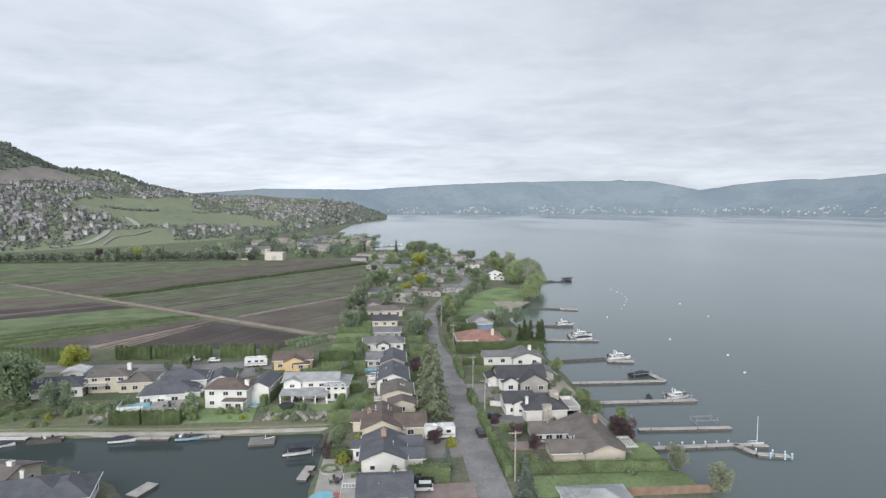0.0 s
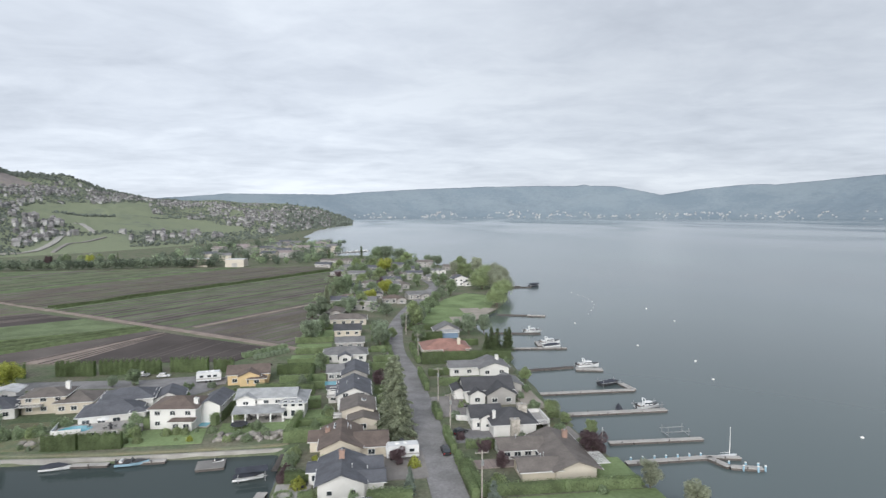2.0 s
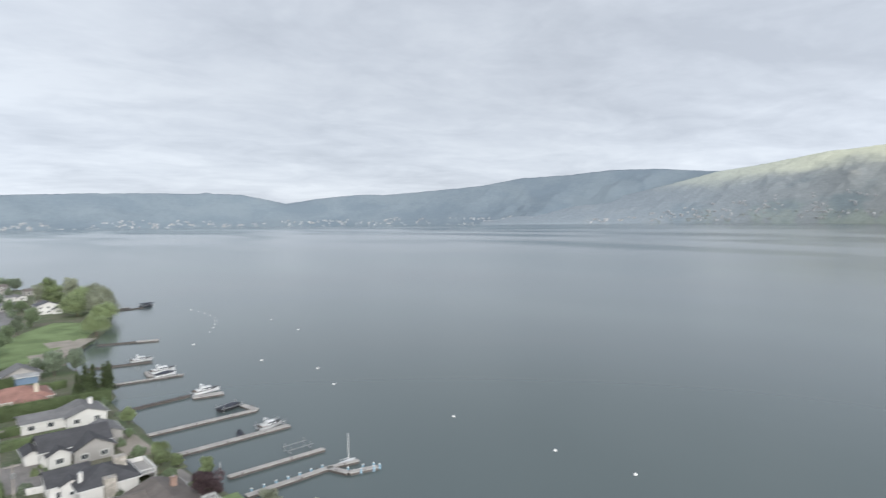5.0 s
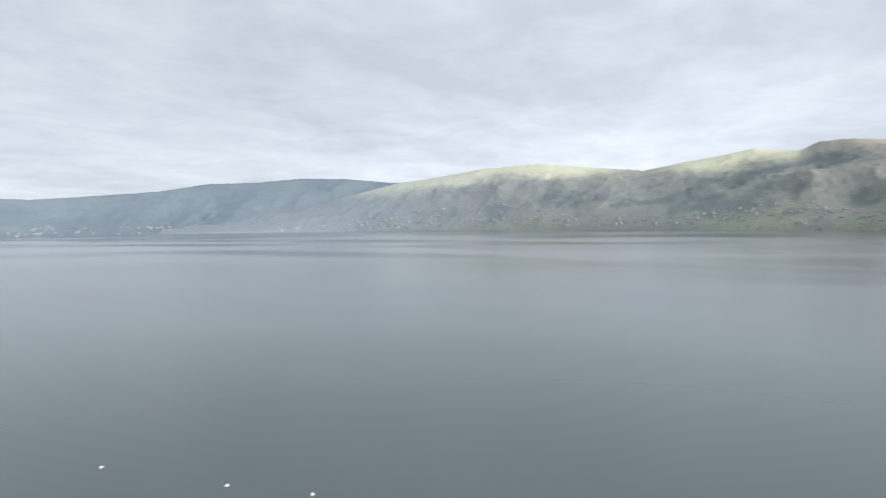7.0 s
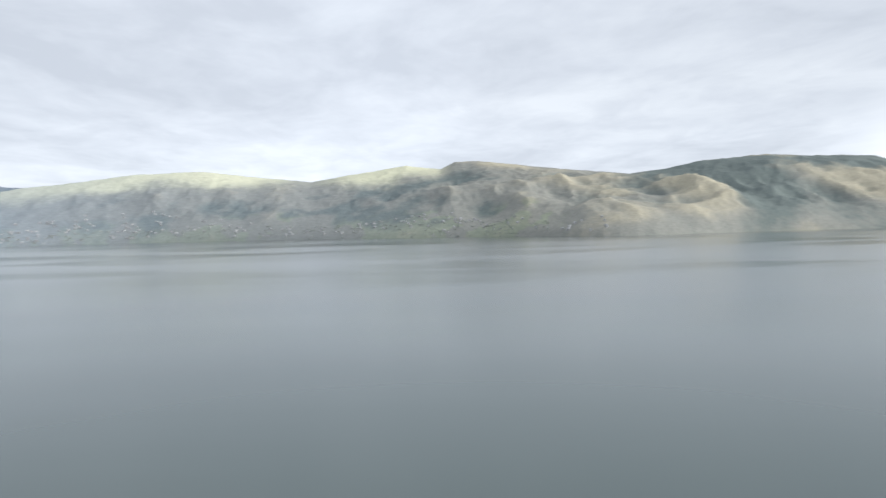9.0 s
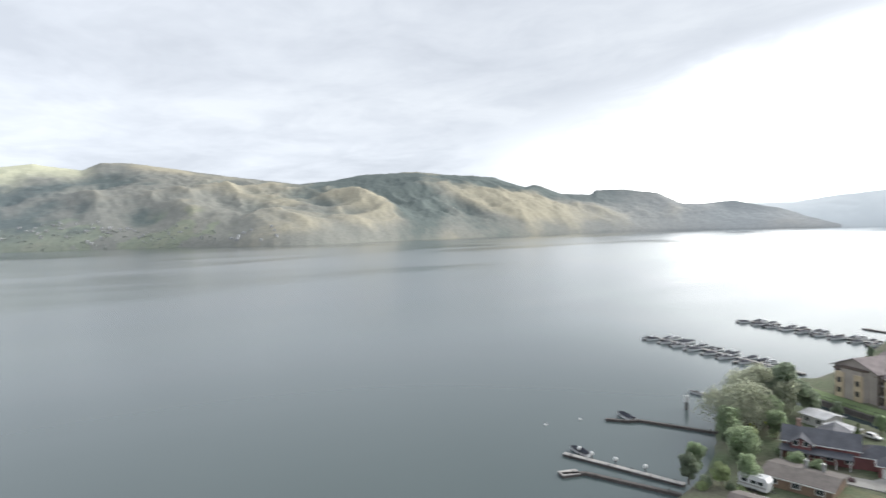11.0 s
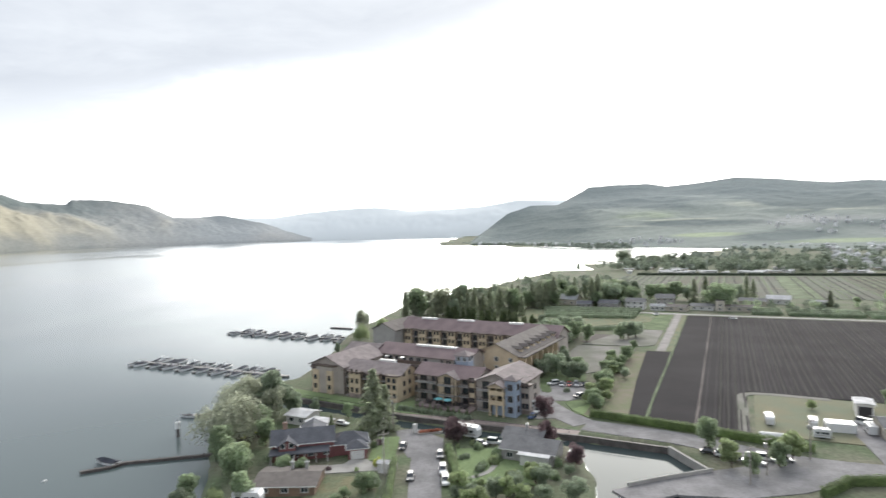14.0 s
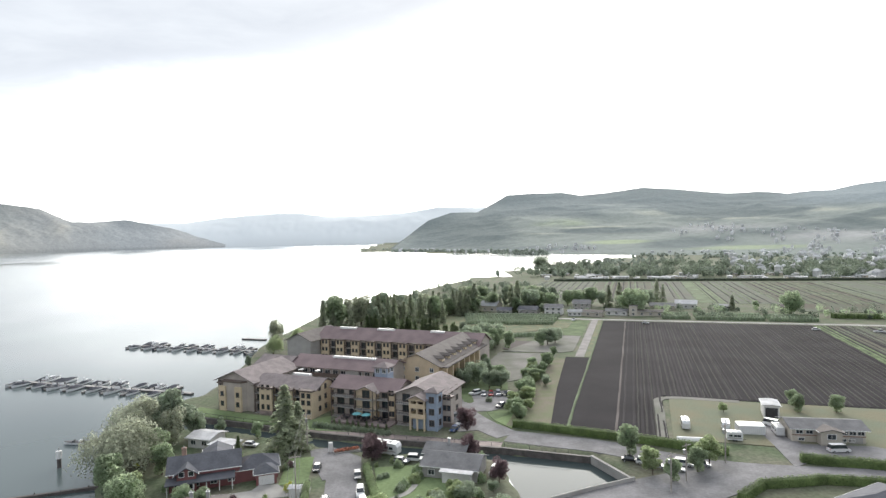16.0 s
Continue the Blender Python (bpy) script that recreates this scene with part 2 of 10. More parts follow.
M = {
    "water": water_material("lake_water", 0.24, 0.30, 0.0, 2.0),
    "lagoon": water_material("lagoon_water", 0.07, 0.5, 0.015, 1.3, 1.25, 0.5),
    "ground": material("yard_ground", (0.114, 0.144, 0.086), 0.95, 0.35, 0.09, 1.2, 0.3, col2=(0.168, 0.164, 0.125), spec=0.08),
    "lawn": material("mown_lawn", (0.185, 0.243, 0.122), 0.95, 0.24, 0.08, 1.2, 0.1, spec=0.08),
    "rough_grass": material("rough_grass", (0.138, 0.168, 0.108), 0.95, 0.35, 0.25, 2.0, 0.4, col2=(0.20, 0.19, 0.12), spec=0.08),
    "dry_yard": material("dry_yard_grass", (0.172, 0.190, 0.136), 0.95, 0.25, 0.12, 3.0, 0.3, col2=(0.20, 0.19, 0.13), spec=0.08),
    "asphalt": material("worn_asphalt", (0.225, 0.22, 0.224), 0.9, 0.20, 0.22, 1.8, 0.2, spec=0.15),
    "concrete": material("pale_concrete", (0.34, 0.33, 0.31), 0.9, 0.15, 0.3, 5.0, 0.2, spec=0.2),
    "paver": material("brown_pavers", (0.25, 0.205, 0.19), 0.85, 0.18, 0.4, 6.0, 0.3),
    "gravel": material("grey_gravel", (0.235, 0.22, 0.21), 0.95, 0.2, 0.25, 8.0, 0.5),
    "lot": material("bare_lot_gravel", (0.235, 0.225, 0.21), 0.95, 0.25, 0.1, 5.0, 0.5, col2=(0.165, 0.17, 0.14), spec=0.08),
    "tall_grass": material("tall_dry_grass", (0.205, 0.182, 0.142), 0.95, 0.3, 0.2, 3.0, 0.6, col2=(0.165, 0.18, 0.11), spec=0.08),
    "rock": material("grey_garden_rock", (0.24, 0.225, 0.205), 0.9, 0.3, 0.8, 5.0, 0.6, per_object=0.3),
    "stone_grey": material("grey_chimney_stone", (0.36, 0.335, 0.30), 0.9, 0.3, 1.2, 5.0, 0.6),
    "red_plastic": material("red_lounger_plastic", (0.42, 0.08, 0.07), 0.5, 0.12, 0.5, 5.0),
    "teal_cloth": material("teal_parasol_cloth", (0.16, 0.42, 0.45), 0.85, 0.12, 0.5, 5.0),
    "sand": material("beach_sand", (0.30, 0.27, 0.235), 0.95, 0.15, 0.2, 6.0, 0.3),
    "soil_damp": material("damp_brown_soil", (0.088, 0.077, 0.074), 0.95, 0.2, 0.05, 2.5, 0.5, spec=0.08),
    "soil": material("dark_tilled_soil", (0.030, 0.0275, 0.030), 0.95, 0.2, 0.05, 2.5, 0.5, spec=0.08),
    "soil_row": material("tilled_ridge_soil", (0.050, 0.046, 0.048), 0.95, 0.2, 0.05, 2.5, 0.5, spec=0.08),
    "soil_pale": material("dry_tilled_soil", (0.142, 0.126, 0.119), 0.95, 0.22, 0.05, 2.5, 0.5, spec=0.08),
    "crop": material("young_crop", (0.125, 0.145, 0.092), 0.9, 0.3, 0.05, 1.2, 0.5, col2=(0.140, 0.122, 0.105), spec=0.08),
    "vine": material("vineyard_rows", (0.098, 0.115, 0.080), 0.9, 0.3, 0.05, 1.0, 0.5, col2=(0.10, 0.09, 0.07), spec=0.08),
    "dry_row": material("dry_crop_row", (0.074, 0.074, 0.066), 0.95, 0.3, 0.05, 1.0, 0.5, col2=(0.066, 0.064, 0.058), spec=0.08),
    "crop_far": material("mixed_crop", (0.122, 0.142, 0.105), 0.9, 0.3, 0.03, 1.0, 0.5, col2=(0.118, 0.120, 0.098), spec=0.08),
    "verge_green": material("fresh_verge_grass", (0.132, 0.172, 0.092), 0.95, 0.25, 0.15, 2.0, 0.4, spec=0.08),
    "crop_green": material("green_crop", (0.140, 0.175, 0.105), 0.9, 0.22, 0.08, 1.2, 0.5, spec=0.08),
    "dirt": material("dirt_track", (0.27, 0.225, 0.20), 0.95, 0.18, 0.2, 3.0, 0.3, spec=0.08),
    "stone": material("retaining_stone", (0.26, 0.215, 0.195), 0.9, 0.3, 0.6, 4.0, 0.6, island=0.2),
    # wall stone darkened to read as the water's dark reflection
    "stone_as_water": material("stone_dark_as_water", (0.105, 0.095, 0.088), 0.7, 0.3, 0.6, 4.0, 0.6, island=0.2),
    "white": material("white_siding", (0.60, 0.595, 0.58), 0.7, 0.06, 0.3, 5.0, lines=(0.2, "Z", 0.8)),
    "cream": material("cream_stucco", (0.52, 0.47, 0.39), 0.85, 0.08, 0.3, 8.0, 0.2),
    "beige": material("beige_siding", (0.48, 0.44, 0.38), 0.8, 0.08, 0.3, 5.0, lines=(0.2, "Z", 0.8)),
    "ochre": material("ochre_stucco", (0.58, 0.44, 0.25), 0.85, 0.1, 0.3, 8.0, 0.2),
    "grey_wall": material("grey_siding", (0.33, 0.32, 0.31), 0.8, 0.1, 0.3, 5.0, lines=(0.2, "Z", 0.8)),
    "blue_wall": material("blue_siding", (0.16, 0.23, 0.33), 0.75, 0.1, 0.3, 5.0, lines=(0.2, "Z", 0.8)),
    "red_wall": material("barn_red_siding", (0.215, 0.092, 0.092), 0.75, 0.12, 0.3, 5.0, lines=(0.2, "Z", 0.8)),
    "brick": material("brown_brick", (0.28, 0.19, 0.155), 0.9, 0.2, 0.5, 7.0, 0.4),
    "trim": material("white_trim", (0.66, 0.66, 0.65), 0.6, 0.05, 0.5, 5.0),
    "trim_dark": material("brown_trim", (0.13, 0.10, 0.085), 0.7, 0.1, 0.5, 5.0),
    "glass": material("window_glass", (0.035, 0.042, 0.05), 0.06, 0.2, 0.4, 1.0, spec=0.8),
    "metal": material("galvanised_steel", (0.45, 0.46, 0.47), 0.4, 0.1, 0.8, 6.0, 0, 0.7),
    "dark_metal": material("black_metal", (0.05, 0.05, 0.055), 0.5, 0.15, 0.8, 6.0, 0, 0.4),
    "wood_pole": material("weathered_pole_wood", (0.36, 0.33, 0.30), 0.9, 0.2, 0.7, 9.0, 0.3),
    "deck": material("grey_deck_boards", (0.37, 0.355, 0.34), 0.85, 0.15, 0.4, 6.0, lines=(0.15, "X", 0.8)),
    "deck_raft": material("dark_grey_raft_boards", (0.19, 0.185, 0.18), 0.85, 0.15, 0.4, 6.0, lines=(0.15, "X", 0.8)),
    "deck_dark": material("wet_dark_timber", (0.085, 0.075, 0.07), 0.8, 0.2, 0.5, 6.0, 0.3),
    "deck_brown": material("brown_timber", (0.22, 0.155, 0.115), 0.85, 0.2, 0.5, 6.0, 0.3),
    "pool": material("pool_water", (0.16, 0.42, 0.52), 0.05, 0.08, 0.5, 2.0, 0.1),
    "hull": material("white_gelcoat", (0.62, 0.63, 0.64), 0.25, 0.05, 0.5, 4.0),
    "canvas": material("navy_canvas", (0.035, 0.04, 0.055), 0.85, 0.2, 0.6, 6.0),
    "blue_paint": material("blue_plastic", (0.24, 0.37, 0.46), 0.5, 0.12, 0.5, 5.0),
    "tyre": material("tyre_rubber", (0.03, 0.03, 0.03), 0.8, 0.2, 0.5, 9.0),
    "red_light": material("tail_lens", (0.35, 0.02, 0.02), 0.25, 0.1, 0.5, 5.0),
    "lens": material("clear_lens", (0.6, 0.6, 0.6), 0.15, 0.1, 0.5, 5.0),
    "bark": material("bark", (0.13, 0.105, 0.085), 0.95, 0.25, 0.8, 6.0, 0.6),
    "leaf": leafy("broad_leaves", (0.355, 0.430, 0.285)),
    "leaf_dark": leafy("dark_leaves", (0.36, 0.42, 0.315)),
    "leaf_fresh": leafy("fresh_leaves", (0.415, 0.485, 0.285)),
    "leaf_yellow": leafy("golden_leaves", (0.52, 0.55, 0.16)),
    "leaf_purple": leafy("plum_leaves", (0.21, 0.155, 0.165)),
    "willow": leafy("willow_leaves", (0.44, 0.465, 0.36), 0.2),
    "needle": leafy("spruce_needles", (0.43, 0.47, 0.345)),
    "needle_blue": leafy("blue_spruce_needles", (0.36, 0.42, 0.37)),
    "cedar": leafy("cedar_hedge", (0.32, 0.39, 0.225), 0.28),
    "cedar_dark": leafy("dark_cedar_hedge", (0.215, 0.27, 0.145), 0.28),
    "windbreak": leafy("windbreak_leaves", (0.13, 0.155, 0.12), 0.28),
    "flower": leafy("orange_blooms", (0.44, 0.20, 0.14)),
}
for key, col in (("slate", (0.092, 0.096, 0.112)), ("charcoal", (0.060, 0.061, 0.068)), ("brown", (0.125, 0.098, 0.086)), ("taupe", (0.140, 0.124, 0.115)),
                 ("grey", (0.16, 0.16, 0.165)), ("pale", (0.30, 0.31, 0.32)), ("red", (0.27, 0.150, 0.125)), ("mauve", (0.232, 0.198, 0.196)), ("whitish", (0.52, 0.52, 0.53))):
    M["roof_" + key] = material(key + "_shingles", col, 0.88, 0.18, 0.45, 2.6, 0.5, lines=(0.35, "Z", 1.0))

# ======== mesh helpers ========
RNG = np.random.RandomState(7)
GZ = 1.5  # the land's height over the lake


class Shape:
    """Gathers corners and faces of one mesh."""

    def __init__(self):
        self.v, self.f = [], []

    def face(self, *pts):
        n = len(self.v)
        self.v += [tuple(p) for p in pts]
        self.f.append(tuple(range(n, n + len(pts))))
        return self

    def box(self, x0, x1, y0, y1, z0, z1, cut=0.0):
        n = len(self.v)
        for z, c in ((z0, 0), (z1, cut)):
            self.v += [(x0 + c, y0 + c, z), (x1 - c, y0 + c, z), (x1 - c, y1 - c, z), (x0 + c, y1 - c, z)]
        for f in ((3, 2, 1, 0), (4, 5, 6, 7), (0, 1, 5, 4), (1, 2, 6, 5), (2, 3, 7, 6), (3, 0, 4, 7)):
            self.f.append(tuple(n + k for k in f))
        return self

    def prism(self, pts, z0, z1):
        n, k = len(self.v), len(pts)
        self.v += [(x, y, z0) for x, y in pts] + [(x, y, z1) for x, y in pts]
        self.f += [tuple(range(n + k - 1, n - 1, -1)), tuple(range(n + k, n + 2 * k))]
        self.f += [(n + i, n + (i + 1) % k, n + k + (i + 1) % k, n + k + i) for i in range(k)]
        return self

    def tube(self, a, b, r0, r1=None, sides=8):
        a, b = Vector(a), Vector(b)
        r1 = r0 if r1 is None else r1
        q = (b - a).to_track_quat("Z", "Y")
        n = len(self.v)
        for p, r in ((a, r0), (b, r1)):
            for i in range(sides):
                w = 2 * math.pi * i / sides
                self.v.append(tuple(p + q @ Vector((r * math.cos(w), r * math.sin(w), 0))))
        self.f += [(n + i, n + (i + 1) % sides, n + sides + (i + 1) % sides, n + sides + i) for i in range(sides)]
        self.f += [tuple(range(n + sides - 1, n - 1, -1)), tuple(range(n + sides, n + 2 * sides))]
        return self

    def loft(self, rings, cap=True):
        """Joins rings of equal length."""
        n, k = len(self.v), len(rings[0])
        for r in rings:
            self.v += [tuple(p) for p in r]
        for j in range(len(rings) - 1):
            for i in range(k):
                a, b = n + j * k + i, n + j * k + (i + 1) % k
                self.f.append((a, b, b + k, a + k))
        if cap:
            self.f += [tuple(range(n + k - 1, n - 1, -1)), tuple(range(n + (len(rings) - 1) * k, n + len(rings) * k))]
        return self

    def mesh(self, name, mat, smooth=False):
        me = bpy.data.meshes.new(name)
        me.from_pydata(self.v, [], self.f)
        if mat:
            me.materials.append(mat)
        if smooth:
            me.polygons.foreach_set("use_smooth", [True] * len(me.polygons))
        me.update()
        return me


def part(name, shape, mat, parent=None, label="", smooth=False, m=None):
    """Links a shape (or a mesh that is shared) as one object under a thing or a part."""
    me = shape.mesh(name, M[mat], smooth) if isinstance(shape, Shape) else shape
    ob = new(name, me)
    if parent:
        ob.parent = parent
    if m is not None:
        ob.matrix_basis = m
    if label:
        tagged(ob, label)
    return ob


def thing(name, x, y, z, rz=0.0, label="", category="", group="", kind=""):
    e = new(name)
    e.empty_display_size = 0.5
    e.matrix_basis = pose(x, y, z, 0, 0, rz)
    return tagged(e, label, category, group, kind)


SHARED = {}


def shared(key, make):
    if key not in SHARED:
        SHARED[key] = make()
    return SHARED[key]


def setting(name, shape, mat, label, category="ground", kind="structure", smooth=False):
    return tagged(part(name, shape, mat, smooth=smooth), label, category, "", kind)


# ======== land and lake ========
SHORE = [(-900, 4750), (-330, 3300), (-36, 2840), (-70, 2300), (-117, 1408), (-69, 934), (-38, 744), (29, 675), (55, 612), (78, 565), (106, 540), (109, 433), (88, 348), (71, 308), (55, 277),
         (53, 261), (54, 245), (57, 222), (56, 211), (53, 206), (53, 177), (51.6, 152), (52.3, 139), (55, 117), (55.5, 106), (57, 99), (63, 60), (70, 0), (76, -60), (80, -99), (81, -114),
         (85, -129), (92, -147), (101, -174), (97, -204), (88, -212), (84, -240), (85, -300), (82, -321), (67, -402), (35, -454), (-31, -602), (-133, -784), (-275, -937), (-478, -1188)]
SHORE_S = [(-640, -1330), (-520, -1480), (-325, -1560), (-104, -1808), (157, -2263), (90, -2450), (-60, -4750)]
LAND = SHORE + SHORE_S + [(-4750, -4750), (-4750, 4750)]
LAGOON = [(-16, 136), (-50, 136.2), (-88, 139), (-320, 142), (-320, 134), (-95, 131), (-80, 126.7), (-63.6, 120.8), (-52, 113), (-47, 106), (-44, 60), (-36, 0), (-26, -60), (-18, -112), (-22.5, -123), (-20, -138),
          (-2, -145), (1, -143), (1, -122), (3, -112), (-4, -60), (-12, 0), (-15, 60), (-15.3, 104), (-15, 130)]
CANAL = [(99.5, -184), (92, -180), (76, -176.5), (64, -171.0), (49.5, -161.0), (38, -154.0), (24.5, -149.0), (0, -140.5), (-10, -139), (-2, -145.6), (30.8, -158.2), (49.0, -167.0), (61.5, -174.8), (80, -185.3), (91, -193.6), (99, -198)]


def signed(px, py, poly):
    """Distance to a polygon's edge, positive inside."""
    best = np.full(px.shape, 1e12)
    inside = np.zeros(px.shape, bool)
    for (ax, ay), (bx, by) in zip(poly, poly[1:] + poly[:1]):
        dx, dy = bx - ax, by - ay
        s = np.clip(((px - ax) * dx + (py - ay) * dy) / (dx * dx + dy * dy), 0, 1)
        best = np.minimum(best, (px - ax - s * dx) ** 2 + (py - ay - s * dy) ** 2)
        if ay != by:
            inside ^= ((ay > py) != (by > py)) & (px < (bx - ax) * (py - ay) / (by - ay) + ax)
    return np.where(inside, 1, -1) * np.sqrt(best)


def value_noise(x, y, seed=0):
    xi, yi = np.floor(x).astype(np.int64), np.floor(y).astype(np.int64)
    fx, fy = x - xi, y - yi
    fx, fy = fx * fx * (3 - 2 * fx), fy * fy * (3 - 2 * fy)

    def h(a, b):
        n = (a * 374761393 + b * 668265263 + seed * 974711) & 0x7FFFFFFF
        n = ((n ^ (n >> 13)) * 1274126177) & 0x7FFFFFFF
        return ((n ^ (n >> 16)) & 0xFFFF) / 65535.0

    return (h(xi, yi) * (1 - fx) + h(xi + 1, yi) * fx) * (1 - fy) + (h(xi, yi + 1) * (1 - fx) + h(xi + 1, yi + 1) * fx) * fy


def fbm(x, y, octaves=4, seed=0):
    t, a, s = 0, 0.5, 0
    for k in range(octaves):
        t, s = t + a * value_noise(x * 2 ** k, y * 2 ** k, seed + k), s + a
        a *= 0.5
    return t / s


def ridged(x, y, octaves=4, seed=0):
    t, a, s = 0, 0.5, 0
    for k in range(octaves):
        t, s = t + a * (1 - abs(2 * value_noise(x * 2 ** k, y * 2 ** k, seed + k) - 1)), s + a
        a *= 0.5
    return t / s


def spread(lo, hi, step, far, grow=1.22):
    a = list(np.arange(lo, hi + step / 2, step))
    d, left, right = step, [], []
    x = lo
    while x > -far:
        d *= grow
        x -= d
        left.append(max(x, -far))
    d, x = step, a[-1]
    while x < far:
        d *= grow
        x += d
        right.append(min(x, far))
    return np.array(left[::-1] + a + right)


def grid_mesh(name, px, py, pz, mat, smooth=True):
    ny, nx = px.shape
    verts = np.stack([px, py, pz], -1).reshape(-1, 3)
    k = (np.arange(ny - 1)[:, None] * nx + np.arange(nx - 1)[None]).ravel()
    faces = np.stack([k, k + 1, k + 1 + nx, k + nx], 1)
    me = bpy.data.meshes.new(name)
    me.from_pydata(verts.tolist(), [], faces.tolist())
    me.materials.append(mat)
    me.polygons.foreach_set("use_smooth", [smooth] * len(me.polygons))
    return new(name, me)


def land_height(px, py):
    sd = signed(px, py, LAND)
    sd = np.minimum(sd, -signed(px, py, LAGOON))
    sd = np.minimum(sd, -signed(px, py, CANAL))
    sd = sd + (fbm(px / 5, py / 5, 3, 3) - 0.5) * 1.2
    return np.clip(sd * 0.9, -2.5, GZ) - 0.12 * fbm(px / 9, py / 9, 2, 5) * (sd > 2)


def build_ground():
    xs, ys = spread(-106, 120, 1.6, 4700), spread(-228, 290, 1.6, 4700)
    ys = np.concatenate([ys[ys < -680], np.arange(-676, -228, 4.0), ys[(ys >= -228) & (ys <= 290)], np.arange(294, 700, 4.0), ys[ys > 704]])
    px, py = np.meshgrid(xs, ys)
    ob = grid_mesh("ground", px, py, land_height(px, py), M["ground"])
    tagged(ob, "flat lakeside land with grass and bare earth", "ground", "", "structure")


build_ground()
a = 4900
setting("water", Shape().face((-a, -a, 0), (a, -a, 0), (a, a, 0), (-a, a, 0)), "water", "calm grey lake water under an overcast sky", "lake")
setting("lagoon_water", Shape().prism([(x, y) for x, y in LAGOON], -0.6, 0.006), "lagoon", "still dark lagoon water mirroring the gardens", "lagoon")
setting("canal_water", Shape().prism([(x, y) for x, y in CANAL], -0.6, 0.010), "lagoon", "still dark canal water", "canal")

# ======== mountains ========
EYE = (15.0, 5.0, 52.0)


class Range:
    """A range of hills round the lake: its skyline by bearing, the bearing's foot and ridge distances."""

    def __init__(self, sky, foot, back, seed, rough=0.35, rise=1.0, knolls=7.0):
        self.sky, self.foot, self.back, self.seed, self.rough, self.rise, self.knolls = sky, foot, back, seed, rough, rise, knolls

    def at(self, az, s):
        el = np.interp(az, [p[0] for p in self.sky], [p[1] for p in self.sky])
        even = sum(np.interp(az + k, [p[0] for p in self.sky], [p[1] for p in self.sky]) for k in (-5, -3.5, -2, -0.7, 0.7, 2, 3.5, 5)) / 8
        rim = np.clip((s - 0.62) / 0.38, 0, 1) ** 2  # notches in the skyline fade out down the slope
        d0 = sum(np.interp(az + k, [p[0] for p in self.foot], [p[1] for p in self.foot]) for k in (-5, -3, -1.5, 0, 1.5, 3, 5)) / 7
        d1 = sum(np.interp(az + k, [p[0] for p in self.back], [p[1] for p in self.back]) for k in (-5, -3, -1.5, 0, 1.5, 3, 5)) / 7
        d = d0 + (d1 - d0) * s
        x, y = EYE[0] + d * np.sin(np.radians(az)), EYE[1] + d * np.cos(np.radians(az))
        top = EYE[2] + np.tan(np.radians(even + (el - even) * rim)) * d1
        w = ridged(x / 420, y / 420, 5, self.seed)
        rough = np.interp(az, *zip(*self.rough)) if isinstance(self.rough, tuple) else self.rough
        lump = (w - 0.55) * rough * np.clip(4 * s * (1.02 - s), 0, 1)
        z = top * (np.clip(s, 0, 1) ** self.rise + lump) - 3 * (s < 0.02)
        z = z + (fbm(x / 30, y / 30, 3, self.seed + 9) - 0.5) * self.knolls * np.clip(s * 3, 0, 1)
        cap = EYE[2] + np.tan(np.radians(el - 0.04)) * d  # nothing stands over the skyline
        z = np.where(s < 0.97, np.minimum(z, np.maximum(cap, -3)), z)
        return x, y, np.where(s > 1, top - (s - 1) * 500, z)

    def build(self, name, mat, label, step=0.2, rows=44, part_of=None):
        lo, hi = part_of or (self.sky[0][0], self.sky[-1][0])
        az = np.arange(lo, hi + step / 2, step)
        s = np.concatenate([np.linspace(0, 1, rows), [1.06]])
        A, S = np.meshgrid(az, s)
        x, y, z = self.at(A, S)
        ob = grid_mesh(name, x, y, z, mat)
        return tagged(ob, label, "mountain", "", "structure")


NORTH = Range([(-40, 1.2), (-17.6, 1.16), (-13.5, 1.44), (-12, 1.6), (-2.3, 1.56), (1.4, 1.84), (5.7, 2.06), (11, 2.26), (16.3, 2.33), (20.4, 2.29), (21.1, 2.46), (21.6, 2.28), (23.8, 2.25), (26.2, 1.77), (27.8, 1.42),
               (29.2, 1.59), (30.7, 1.86), (34.9, 2.23), (36.9, 2.16), (42.9, 2.66), (46.1, 2.95), (50, 3.6), (54.6, 3.8), (58.4, 4.2), (62.7, 4.11), (67, 3.72), (72, 3.8)],
              [(-40, 4500), (34, 4560), (46, 4250), (64, 4050), (72, 3900)], [(-40, 4880), (72, 4880)], 11, 0.22, 1.25)
EAST = Range([(46, -0.5), (52, 0.4), (58, 1.5), (63, 2.7), (67, 3.7), (69.7, 4.06), (75.1, 4.94), (80.5, 5.3), (86, 4.75), (89.8, 4.4), (95.1, 5.24), (98.7, 5.82), (102, 5.4), (103.4, 6.05), (105.6, 6.08), (108, 5.8), (111.8, 5.32), (119.5, 4.36),
              (122.8, 4.75), (125.3, 5.18), (130.5, 5.38), (133.3, 5.05), (137.7, 4.74), (140.7, 3.71), (141.7, 3.91), (144, 3.0), (146.8, 2.85), (147.2, 3.22), (149.5, 3.23), (152.7, 2.69), (154.8, 1.6), (156.2, 1.62), (158.6, 1.85), (162.3, 1.0), (166.5, -0.4)],
             [(46, 4180), (60, 4100), (72, 3850), (83, 3500), (97, 3000), (108, 2800), (114, 2500), (120, 2300), (127, 2750), (133, 3000), (140, 3400), (151, 4200), (166.5, 4600)],
             [(46, 4300), (60, 4560), (90, 4500), (110, 4100), (120, 3900), (135, 4200), (150, 4650), (166.5, 4720)], 23, ((98, 0.17), (116, 0.36)), 0.8)
